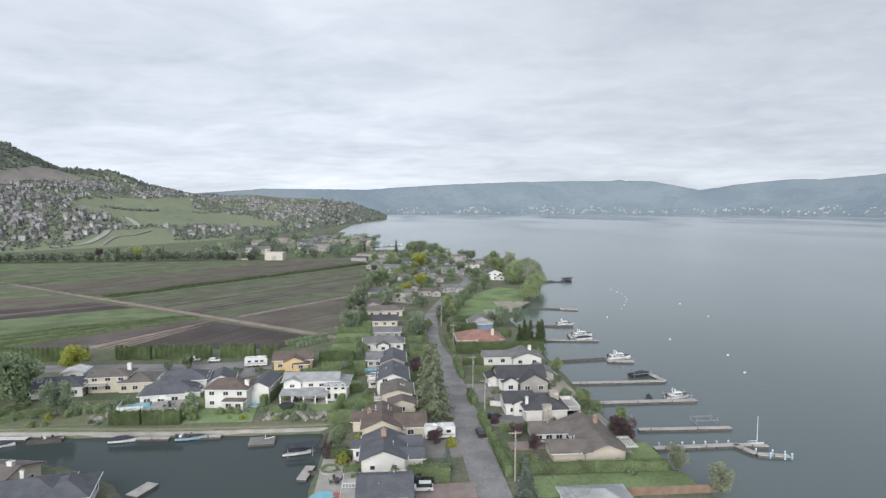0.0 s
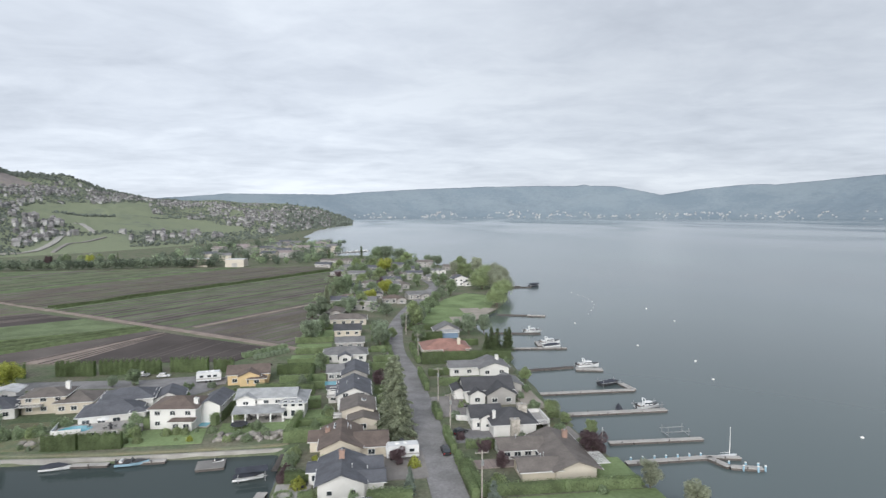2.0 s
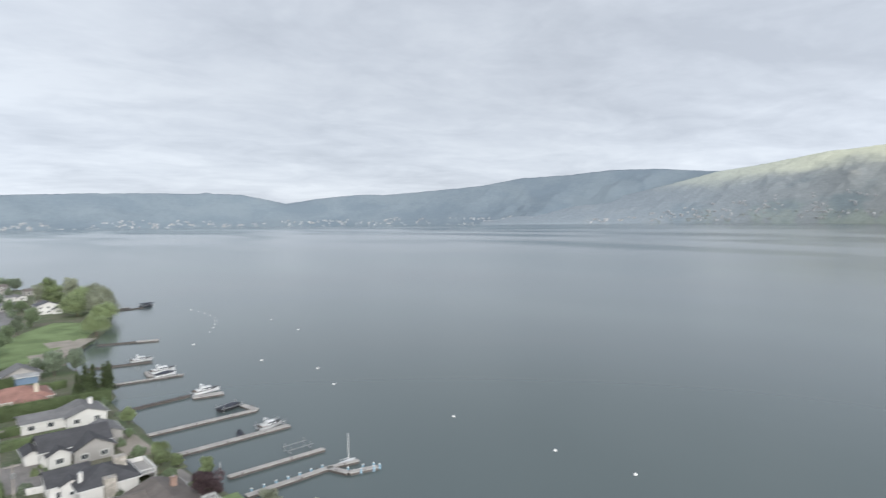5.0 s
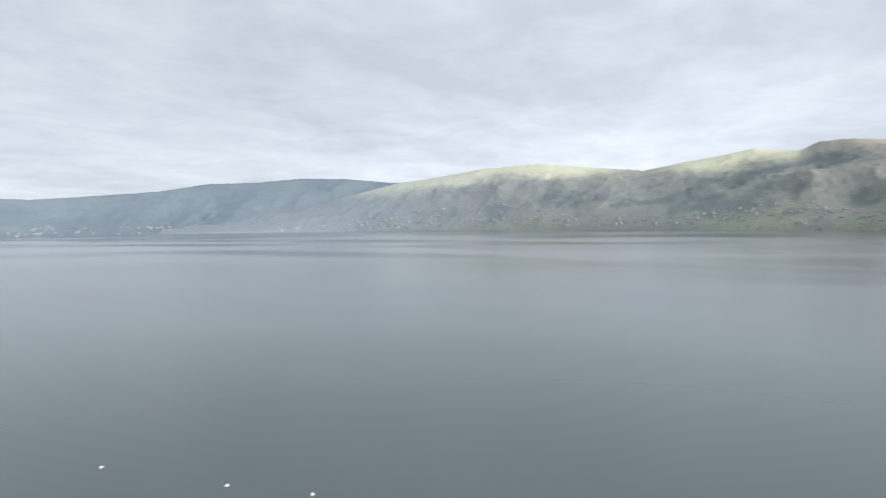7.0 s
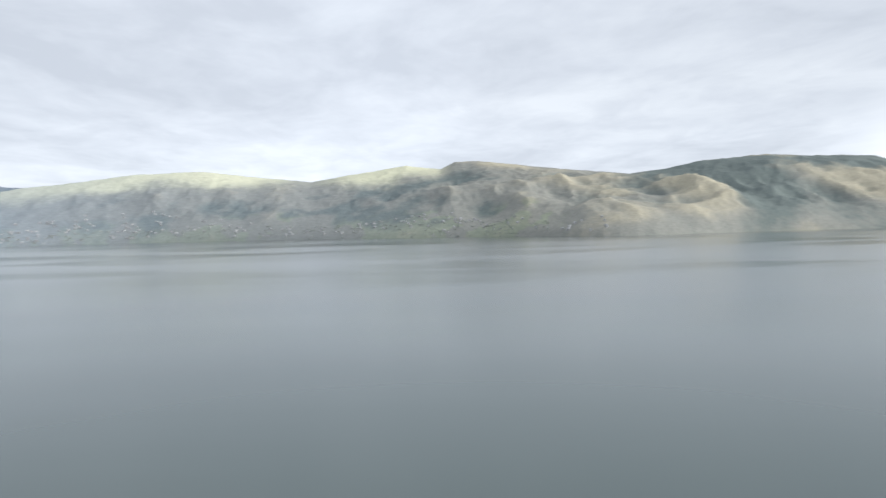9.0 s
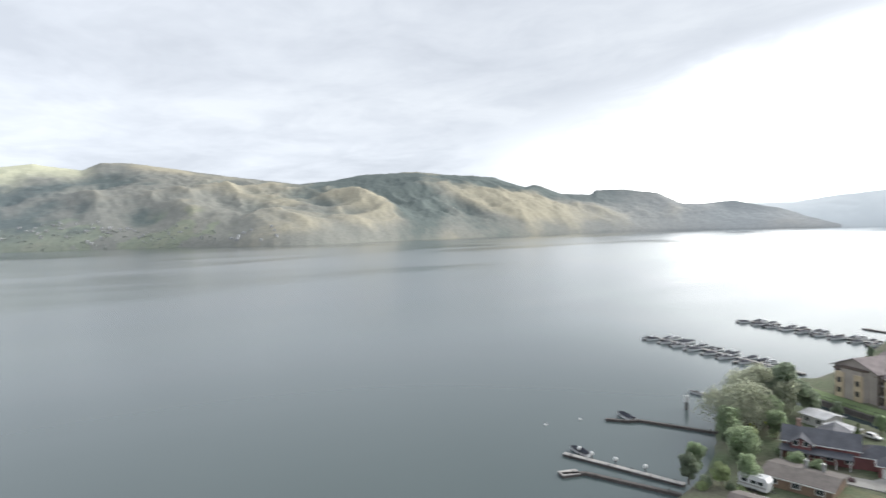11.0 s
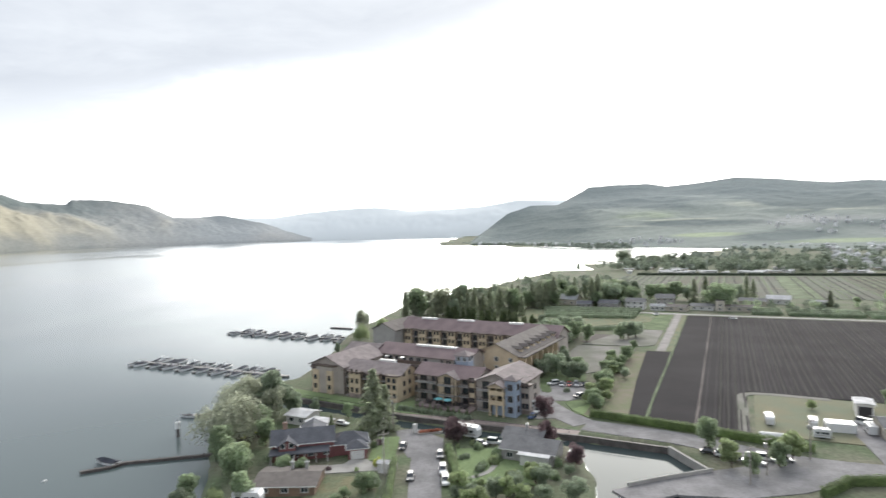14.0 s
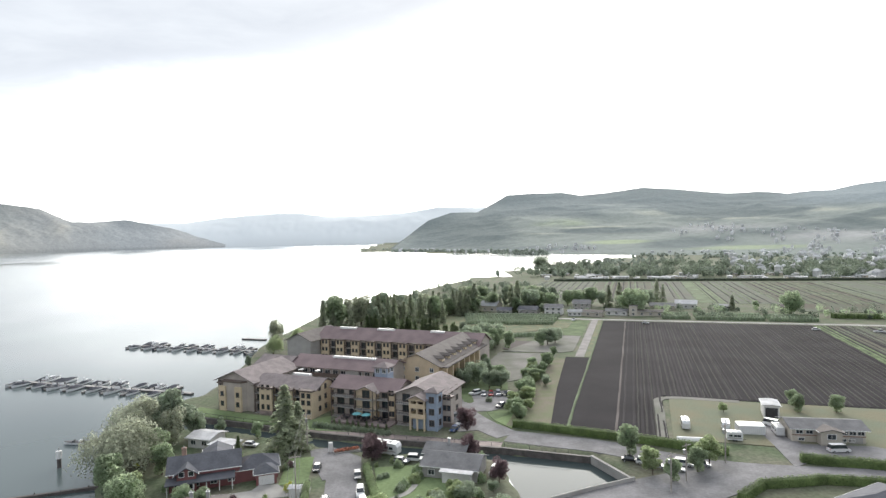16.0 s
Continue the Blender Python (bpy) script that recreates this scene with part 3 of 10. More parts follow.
SOUTH = Range([(150, 0.8), (155.3, 1.5), (158.6, 1.6), (163, 1.5), (166.3, 1.95), (171.2, 2.3), (173.2, 2.27), (175.8, 1.91), (179.5, 2.0), (182.7, 2.15), (186, 2.67), (190, 2.52), (196, 2.4)], [(150, 4650), (196, 4500)], [(150, 4890), (196, 4890)], 31, 0.2, 0.7)
WEST = Range([(181.2, -1.35), (182.7, -0.2), (184.9, 1.4), (187.1, 2.1), (189.7, 2.09), (191.4, 3.0), (192.5, 3.62), (195.1, 3.75), (197.7, 3.71), (199.3, 3.39), (201.8, 3.55), (204.8, 3.88), (207.6, 3.64), (211.7, 3.08), (214.3, 3.09),
              (216.3, 2.83), (218, 2.97), (219.4, 2.97), (221, 3.32), (222.6, 3.46), (240, 4.6), (262, 4.0), (285, 3.6), (300, 4.0), (318, 5.0)],
             [(181, 2050), (187, 1750), (195, 1450), (210, 1250), (222, 1150), (318, 900)], [(181, 2250), (187, 2900), (195, 3300), (222, 3400), (270, 2600), (318, 1900)], 47, 0.17, 1.35, 3.0)
NWEST = Range([(-46, 6.4), (-38, 5.9), (-31.4, 4.74), (-29.6, 3.75), (-28, 2.94), (-27, 3.01), (-24.2, 2.96), (-22.6, 2.25), (-21.8, 1.88), (-20.5, 1.57), (-18.7, 1.1), (-17.3, 0.96), (-12.6, 0.99), (-11.1, 0.79), (-7, 0.7), (-3.9, 0.28), (-2.3, -0.35), (-0.9, -1.0)],
              [(-46, 760), (-30, 800), (-18, 880), (-8, 1150), (-4, 1500), (-0.9, 2650)], [(-46, 1900), (-30, 2050), (-18, 2250), (-8, 2600), (-0.9, 2860)], 53, 0.22, 1.15)

# colour of the hazy air, mixed into the north range's own colours
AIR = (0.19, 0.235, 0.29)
M["hill_north"] = hill_material("blue_hazed_mountain", (0.05, 0.07, 0.06), (0.16, 0.18, 0.15), AIR, 0.72, 0.50, 0.003)
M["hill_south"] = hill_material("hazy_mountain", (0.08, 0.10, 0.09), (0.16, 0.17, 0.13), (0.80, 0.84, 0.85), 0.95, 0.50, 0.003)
# about a third of these hillside colours is grey distance haze
M["hill_nw"] = hill_material("suburban_hazed_hillside", (0.07, 0.09, 0.06), (0.185, 0.215, 0.095), (0.25, 0.27, 0.28), 0.32, 0.34, 0.004)
M["hill_brown"] = hill_material("brown_hazed_slope", (0.16, 0.135, 0.12), (0.25, 0.195, 0.17), (0.25, 0.27, 0.28), 0.35, 0.40, 0.004)
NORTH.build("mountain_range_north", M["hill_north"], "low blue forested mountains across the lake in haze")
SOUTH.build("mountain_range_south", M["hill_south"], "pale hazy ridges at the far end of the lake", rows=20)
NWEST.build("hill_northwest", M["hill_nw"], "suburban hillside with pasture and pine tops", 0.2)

def smooth_step(a_, b_, v):
    t = np.clip((v - a_) / (b_ - a_), 0, 1)
    return t * t * (3 - 2 * t)


def range_material(name, bare, wood, gold, crest, green, air, haze):
    """A mountainside by shares kept on the mesh: bare scrub, wood, golden grass, foot meadows, a crest colour (sunlight
    put into it in the east, town ground in the west), and air and haze, which tint the colour for distance.
    """
    m = bpy.data.materials.new(name)
    m.use_nodes = True
    nt = m.node_tree
    N, L = nt.nodes.new, nt.links.new
    b = nt.nodes["Principled BSDF"]
    b.inputs["Roughness"].default_value, b.inputs["Specular IOR Level"].default_value = 0.95, 0.05
    geo = N("ShaderNodeNewGeometry")
    noise = []
    for sc, det in ((0.018, 6), (0.075, 4)):
        n = N("ShaderNodeTexNoise")
        n.inputs["Scale"].default_value, n.inputs["Detail"].default_value, n.inputs["Roughness"].default_value = sc, det, 0.6
        L(geo.outputs["Position"], n.inputs["Vector"])
        noise.append(n.outputs[0])
    base = N("ShaderNodeRGB")
    base.outputs[0].default_value = (*bare, 1)
    col = base.outputs[0]
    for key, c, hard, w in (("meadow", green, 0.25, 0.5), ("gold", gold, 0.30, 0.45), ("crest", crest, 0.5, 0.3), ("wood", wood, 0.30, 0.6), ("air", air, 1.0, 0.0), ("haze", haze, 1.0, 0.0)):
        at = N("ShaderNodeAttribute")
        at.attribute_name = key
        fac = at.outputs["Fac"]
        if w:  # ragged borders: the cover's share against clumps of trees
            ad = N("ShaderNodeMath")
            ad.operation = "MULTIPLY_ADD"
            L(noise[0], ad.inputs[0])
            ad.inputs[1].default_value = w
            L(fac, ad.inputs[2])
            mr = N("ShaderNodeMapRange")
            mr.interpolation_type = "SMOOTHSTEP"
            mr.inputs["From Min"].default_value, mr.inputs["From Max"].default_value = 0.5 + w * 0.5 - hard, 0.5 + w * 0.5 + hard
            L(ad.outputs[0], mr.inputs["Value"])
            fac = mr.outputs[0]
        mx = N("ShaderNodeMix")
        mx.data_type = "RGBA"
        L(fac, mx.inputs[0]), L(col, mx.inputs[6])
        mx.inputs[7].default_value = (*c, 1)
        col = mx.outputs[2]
    mr = N("ShaderNodeMapRange")
    mr.inputs["From Min"].default_value, mr.inputs["From Max"].default_value = 0.3, 0.7
    mr.inputs["To Min"].default_value, mr.inputs["To Max"].default_value = 0.86, 1.12
    L(noise[1], mr.inputs["Value"])
    sc = N("ShaderNodeVectorMath")
    sc.operation = "SCALE"
    L(col, sc.inputs[0]), L(mr.outputs[0], sc.inputs[3])
    L(sc.outputs[0], b.inputs["Base Color"])
    return m


def cover_share(A, S, spots):
    """Share of a cover: soft patches (bearing, height share, half widths, slant, weight) added up."""
    t = np.zeros(A.shape)
    for a0, s0, wa, ws, slant, k in spots:
        t = t + k * np.exp(-((A - a0) / wa) ** 2 - ((S - s0 - slant * (A - a0)) / ws) ** 2)
    return t


def keep_shares(ob, **shares):
    for key, v in shares.items():
        at = ob.data.attributes.new(key, "FLOAT", "POINT")
        at.data.foreach_set("value", np.clip(v, 0, 1).astype(np.float32).ravel())


def build_east():
    az = np.arange(EAST.sky[0][0], EAST.sky[-1][0] + 0.06, 0.12)
    s_ = np.concatenate([np.linspace(0, 1, 96), [1.06]])
    A, S = np.meshgrid(az, s_)
    x, y, z = EAST.at(A, S)
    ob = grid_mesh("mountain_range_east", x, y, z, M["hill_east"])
    spur = ridged(x / 420, y / 420, 5, EAST.seed)
    n1, n2 = fbm(x / 330, y / 330, 5, 61), fbm(x / 150, y / 150, 4, 67)
    # sunlight on the upper ridge, put into the crest's base colour
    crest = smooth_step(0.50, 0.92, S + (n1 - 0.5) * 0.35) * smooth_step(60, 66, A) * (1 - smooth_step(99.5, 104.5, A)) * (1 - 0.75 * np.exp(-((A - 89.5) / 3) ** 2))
    # golden dry grass, with its sunlit patches put into the same colour
    gold = cover_share(A, S, ((118, 0.47, 6, 0.26, -0.012, 0.95), (124.5, 0.42, 4.5, 0.22, -0.03, 0.85), (138.5, 0.50, 6, 0.26, -0.02, 0.9), (146, 0.28, 6, 0.18, -0.01, 0.6), (108.5, 0.93, 3, 0.10, 0, 0.7), (131.5, 0.88, 3, 0.10, 0, 0.5), (153, 0.5, 4, 0.3, 0, 0.45)))
    gold = gold * (0.22 + 1.15 * n1) + (spur - 0.55) * 1.2
    wood = cover_share(A, S, ((130.0, 0.40, 2.6, 0.34, -0.07, 1.1), (124.0, 0.85, 6, 0.2, 0, 1.0), (105, 0.75, 3, 0.2, 0, 0.75), (112, 0.72, 3.5, 0.16, 0, 0.5), (135.5, 0.86, 5, 0.16, 0, 0.9), (142.5, 0.82, 5, 0.2, 0, 0.85), (160, 0.5, 5, 0.5, 0, 0.7), (90, 0.25, 22, 0.14, 0, 0.30), (97, 0.55, 6, 0.2, 0, 0.35)))
    wood = wood * (0.6 + 0.8 * n2) + 0.33 * smooth_step(108, 118, A) + 1.4 * (n2 - 0.34) * (1 - smooth_step(104, 114, A)) * (1 - smooth_step(0.55, 0.8, S)) - (spur - 0.5) * 1.0
    meadow = (1 - smooth_step(0.16, 0.34, S)) * (n2 > 0.52) * (1 - smooth_step(110, 116, A)) * smooth_step(60, 70, A)
    # distance haze along the range, mixed into the base colour by these shares
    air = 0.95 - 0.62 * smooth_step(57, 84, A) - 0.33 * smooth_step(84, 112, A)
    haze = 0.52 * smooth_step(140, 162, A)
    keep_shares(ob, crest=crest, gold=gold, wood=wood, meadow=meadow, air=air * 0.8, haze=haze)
    tagged(ob, "grassy and wooded mountain slopes across the lake", "mountain", "", "structure")


M["hill_east"] = range_material("sunlit_hazed_grass_mountain", (0.242, 0.246, 0.224), (0.14, 0.166, 0.160), (0.385, 0.358, 0.278), (0.62, 0.615, 0.44), (0.25, 0.275, 0.215), (0.215, 0.26, 0.31), (0.60, 0.615, 0.63))
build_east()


def build_west():
    az = np.concatenate([np.arange(181.2, 230, 0.12), np.arange(230, 318.1, 0.5)])
    s_ = np.concatenate([np.linspace(0, 1, 110), [1.06]])
    A, S = np.meshgrid(az, s_)
    x, y, z = WEST.at(A, S)
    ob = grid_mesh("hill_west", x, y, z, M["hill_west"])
    E = np.degrees(np.arctan2(z - EYE[2], np.hypot(x - EYE[0], y - EYE[1])))  # height over the lake's horizon, in degrees
    n1, n2, n3 = fbm(x / 260, y / 260, 5, 81), fbm(x / 90, y / 90, 4, 83), ridged(x / 420, y / 420, 5, WEST.seed)
    rim = np.interp(A, [184, 190, 195, 200, 204, 208, 214, 222, 240], [0.9, 1.3, 1.9, 1.9, 2.1, 1.2, 1.3, 1.2, 1.0])
    wood = smooth_step(-0.7, 0.7, E - rim + (n1 - 0.5) * 2.2) * 0.95
    wood = wood + cover_share(A, E, ((201.5, 0.1, 4.5, 0.28, 0, 0.9), (208, -1.15, 3.0, 0.35, 0.02, 1.0), (214, -0.2, 3.0, 0.3, 0, 0.6), (220, 0.1, 4.0, 0.4, 0, 0.6), (188, 0.2, 5.0, 1.4, 0.05, 1.05), (196, -1.5, 6, 0.3, 0, 0.5)))
    wood = wood * (0.65 + 0.9 * n2) + 0.48 * n1 - (n3 - 0.5) * 0.35
    pale = cover_share(A, E, ((200.3, 0.45, 3.6, 0.09, 0.01, 0.9), (196, -0.05, 4, 0.1, 0, 0.6), (212, 0.95, 4, 0.14, 0, 0.8), (216, 1.6, 2.5, 0.22, 0, 0.8), (219, 1.4, 2.0, 0.2, 0, 0.6), (205.5, 1.6, 2.4, 0.45, -0.08, 0.55), (221, 0.6, 2.5, 0.15, 0, 0.7))) * (0.6 + 0.8 * n2)
    meadow = cover_share(A, E, ((202.3, -0.95, 3.2, 0.22, 0.01, 1.0), (197, 0.9, 4.5, 0.7, 0, 0.55), (213, -1.55, 5.5, 0.2, 0.015, 1.0), (216.5, 1.55, 3.0, 0.2, 0, 0.5))) * (0.6 + 0.8 * n1)
    town = cover_share(A, E, ((210, 0.1, 5, 0.5, 0, 0.7), (219, -0.5, 5, 0.8, 0, 0.8), (197, -1.4, 3.5, 0.3, 0, 0.6))) * (0.4 + n2)
    # distance haze, thicker up the ridge, as a share of the base colour
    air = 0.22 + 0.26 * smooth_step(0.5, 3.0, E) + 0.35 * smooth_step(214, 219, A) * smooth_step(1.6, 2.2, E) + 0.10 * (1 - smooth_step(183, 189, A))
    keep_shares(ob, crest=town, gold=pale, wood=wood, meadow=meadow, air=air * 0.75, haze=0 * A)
    tagged(ob, "long wooded ridge with meadows behind farmland and suburbs", "mountain", "", "structure")


M["hill_west"] = range_material("wooded_hazed_ridge", (0.20, 0.225, 0.198), (0.098, 0.122, 0.115), (0.37, 0.38, 0.30), (0.30, 0.30, 0.295), (0.275, 0.325, 0.195), (0.325, 0.375, 0.40), (0.5, 0.5, 0.5))
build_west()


def far_houses(name, rng, count, az, s, seed, label, size=11, keep=None, mats=("white", "roof_taupe")):
    """Small houses scattered on a hillside, too many and too far to count."""
    r = np.random.RandomState(seed)
    walls, roofs = Shape(), Shape()
    A, S = r.uniform(*az, count * 2), r.uniform(*s, count * 2)
    ok = (fbm(A * 0.9, S * 9, 3, seed) > 0.47)
    if keep is not None:
        ok &= keep(A, S)
    A, S = A[ok][:count], S[ok][:count]
    X, Y, Z = rng.at(A, S)
    for x, y, z in zip(X, Y, Z):
        w, d, h = size * r.uniform(0.8, 1.5), size * r.uniform(0.7, 1.0), r.uniform(4, 7)
        c, sn = math.cos(q := r.uniform(0, 3.14)), math.sin(q)

        def tr(u, v, k):
            return (x + u * c - v * sn, y + u * sn + v * c, z + k)

        n = len(walls.v)
        walls.v += [tr(u, v, k) for k in (-4, h) for u, v in ((-w / 2, -d / 2), (w / 2, -d / 2), (w / 2, d / 2), (-w / 2, d / 2))]
        walls.f += [tuple(n + i for i in f) for f in ((0, 1, 5, 4), (1, 2, 6, 5), (2, 3, 7, 6), (3, 0, 4, 7))]
        n = len(roofs.v)
        o = 0.6
        roofs.v += [tr(-w / 2 - o, -d / 2 - o, h - 0.2), tr(w / 2 + o, -d / 2 - o, h - 0.2), tr(w / 2 + o, d / 2 + o, h - 0.2), tr(-w / 2 - o, d / 2 + o, h - 0.2), tr(-w / 2 + d * 0.3, 0, h + 2.4), tr(w / 2 - d * 0.3, 0, h + 2.4)]
        roofs.f += [tuple(n + i for i in f) for f in ((0, 1, 5, 4), (1, 2, 5), (2, 3, 4, 5), (3, 0, 4))]
    ob = tagged(thing(name, 0, 0, 0), label, "houses", "", "stuff")
    tagged(part("wall", walls, mats[0], ob), kind="stuff")
    tagged(part("roof", roofs, mats[1], ob), kind="stuff")


M["far_leaf_nw"] = material("hillside_foliage", (0.12, 0.138, 0.122), 0.95, 0.2, 0.02, 0.3, island=0.3, spec=0.1)
# far shore crowns, greyed for distance haze in the base colour
M["far_leaf_e"] = material("hazed_shore_foliage", (0.29, 0.31, 0.29), 0.95, 0.2, 0.02, 0.3, island=0.15, spec=0.1)
M["far_leaf_p"] = leafy("plain_foliage", (0.215, 0.255, 0.195), 0.25)
M["far_crown"] = material("plain_crowns", (0.27, 0.305, 0.25), 0.95, 0.2, 0.02, 0.3, island=0.3, spec=0.1)
M["wood_dark"] = leafy("bay_foliage", (0.185, 0.222, 0.172), 0.3)
M["far_wall"] = material("far_town_walls", (0.62, 0.62, 0.62), 0.9, 0.2, 0.05, 0.5, island=0.3)
M["far_roof"] = material("far_town_roofs", (0.52, 0.525, 0.53), 0.9, 0.2, 0.05, 0.5, island=0.3)
# walls and roofs across the lake, distance haze put into their colour
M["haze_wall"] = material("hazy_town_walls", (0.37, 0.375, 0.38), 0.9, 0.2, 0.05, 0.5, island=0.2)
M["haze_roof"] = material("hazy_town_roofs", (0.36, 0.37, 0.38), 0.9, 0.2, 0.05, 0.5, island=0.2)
M["town_wall"] = material("suburb_walls", (0.28, 0.28, 0.28), 0.85, 0.3, 0.05, 0.5, island=0.45)
M["town_roof"] = material("suburb_roofs", (0.17, 0.165, 0.17), 0.85, 0.3, 0.05, 0.5, island=0.55)


def far_trees(name, rng, count, az, s, seed, label, mat, size=(3.0, 6.0), thr=0.45, keep=None):
    """A wood of rough crowns on a far slope."""
    r = np.random.RandomState(seed)
    A, S = r.uniform(*az, count * 3), r.uniform(*s, count * 3)
    ok = (fbm(A * 0.7, S * 7, 4, seed) > thr)
    if keep is not None:
        ok &= keep(A, S)
    A, S = A[ok][:count], S[ok][:count]
    scatter_crowns(name, *rng.at(A, S), r, label, mat, size)


def scatter_crowns(name, X, Y, Z, r, label, mat, size):
    sh = Shape()
    for x, y, z in zip(X, Y, Z):
        w, tall = r.uniform(*size), r.uniform(0.9, 1.9)
        for q in range(2):
            ox, oy, oz = r.uniform(-0.5, 0.5, 3) * w
            n, k = len(sh.v), 5
            sh.v.append((x + ox, y + oy, z + oz * 0.4 + w * tall * (1.0 if q == 0 else 0.75)))
            for lev, (rad, hh) in enumerate(((0.55, 0.65), (0.62, 0.25), (0.3, -0.1))):
                for i in range(k):
                    t = 2 * math.pi * i / k + r.uniform(-0.4, 0.4)
                    rr = rad * w * r.uniform(0.6, 1.15)
                    sh.v.append((x + ox + rr * math.cos(t), y + oy + rr * math.sin(t), z + oz * 0.4 + w * tall * hh * r.uniform(0.8, 1.15)))
            for i in range(k):
                j = (i + 1) % k
                sh.f.append((n, n + 1 + i, n + 1 + j))
                sh.f.append((n + 1 + i, n + 6 + i, n + 6 + j, n + 1 + j))
                sh.f.append((n + 6 + i, n + 11 + i, n + 11 + j, n + 6 + j))
    setting(name, sh, mat, label, "trees", "stuff")


PASTURE = [(-28.2, 0.321), (-26.6, 0.459), (-22.4, 0.522), (-18.6, 0.667), (-18.2, 0.453), (-11.0, 0.226), (-10.8, 0.151), (-14.9, 0.151), (-20.5, 0.189), (-23.4, 0.164), (-24.2, 0.195), (-26.8, 0.27)]
MEADOW = [(-27.9, 0.025), (-24.9, 0.132), (-20.5, 0.151), (-20.3, 0.025), (-15.0, 0.019), (-15.2, 0.0), (-28.0, 0.0)]
BROWN_SLOPE = [(-34, 0.60), (-32.0, 0.654), (-28.3, 0.90), (-26.4, 0.824), (-26.8, 0.711), (-32.1, 0.509), (-34, 0.45)]


def open_pasture(A, S, full=True):
    """True outside the pasture on the northwest hillside."""
    e = (fbm(A * 0.5, S * 5, 3, 71) - 0.5) * 0.06
    inside = np.zeros(A.shape, bool)
    for poly in ((PASTURE, MEADOW, BROWN_SLOPE) if full else (PASTURE, MEADOW)):
        inside |= signed(A, (S + e) * 40, [(a_, s_ * 40) for a_, s_ in poly]) > 0
    return ~inside


def ridge_town(A, S):
    """True in the built-up patches at the foot of the west ridge."""
    return cover_share(A, S, ((197, 0.06, 4, 0.07, 0, 1), (210, 0.28, 4.5, 0.10, 0, 1), (219, 0.16, 5.5, 0.16, 0, 1))) > 0.45


far_houses("hillside_houses", NWEST, 1500, (-34, -3), (0.06, 0.90), 5, "suburban houses climbing the hillside among trees", 5.0, lambda A, S: open_pasture(A, S) & ~((A < -26.5) & (S > 0.56 + 0.025 * (A + 34))), ("town_wall", "town_roof"))
far_trees("hillside_trees", NWEST, 13500, (-34, -1.2), (0.02, 0.97), 6, "broadleaf trees between the hillside houses", "far_leaf_nw", (1.3, 2.7), 0.30, open_pasture)
far_trees("pasture_hedgerow", NWEST, 90, (-25.6, -21.2), (0.335, 0.352), 91, "dark row of trees across the pasture", "far_leaf_nw", (2.2, 3.6), 0.0)
far_trees("pasture_hedgerow_east", NWEST, 50, (-18.4, -16.0), (0.372, 0.385), 92, "dark row of trees beside the pasture", "far_leaf_nw", (1.8, 3.0), 0.0)
far_trees("hilltop_pines", NWEST, 2600, (-40, -26), (0.60, 1.0), 27, "dark pine wood on the hilltop", "far_leaf_nw", (2.0, 4.2), 0.30, lambda A, S: open_pasture(A, S) & (S > 0.72 + 0.03 * (A + 32)))
far_trees("ridge_pines", NWEST, 1500, (-36, -16), (0.88, 1.0), 7, "pines along the hill crest", "far_leaf_nw", (2.4, 5.0), 0.30)
far_trees("promontory_trees", NWEST, 500, (-7, -0.9), (0.1, 1.0), 17, "dark pines on the steep promontory", "far_leaf_nw", (4.0, 8.0), 0.30)
far_houses("ridge_suburb_houses", WEST, 420, (194, 226), (0.0, 0.42), 8, "dense pale suburb at the foot of the ridge", 5.0, ridge_town, ("far_wall", "far_roof"))
far_trees("ridge_point_trees", WEST, 420, (181.3, 196), (0.0, 0.05), 9, "dark trees along the point under the ridge", "far_crown", (3.5, 6.5), 0.2)
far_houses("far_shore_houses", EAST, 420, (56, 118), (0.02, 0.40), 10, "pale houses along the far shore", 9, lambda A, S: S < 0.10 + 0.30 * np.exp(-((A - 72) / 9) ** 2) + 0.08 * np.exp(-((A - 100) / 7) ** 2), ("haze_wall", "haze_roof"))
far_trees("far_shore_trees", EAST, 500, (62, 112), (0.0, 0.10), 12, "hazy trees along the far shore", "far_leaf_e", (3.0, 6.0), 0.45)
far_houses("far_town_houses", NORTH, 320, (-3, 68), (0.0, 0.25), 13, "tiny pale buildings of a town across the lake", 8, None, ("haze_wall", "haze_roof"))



def brown_slope():
    """The bare brown band under the hilltop wood."""
    az = np.arange(-40, -26.3, 0.2)
    lo, hi = np.interp(az, [-40, -32.1, -26.8, -26.4], [0.40, 0.509, 0.711, 0.78]), np.interp(az, [-40, -32, -28.3, -26.4], [0.58, 0.654, 0.90, 0.80])
    t = np.linspace(0, 1, 14)[:, None]
    x, y, z = NWEST.at(np.broadcast_to(az, (14, len(az))), lo + (hi - lo) * t + (fbm(az * 2 + t * 9, t * 3 + az * 0, 3, 4) - 0.5) * 0.03)
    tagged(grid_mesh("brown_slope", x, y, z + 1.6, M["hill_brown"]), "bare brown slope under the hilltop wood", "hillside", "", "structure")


brown_slope()


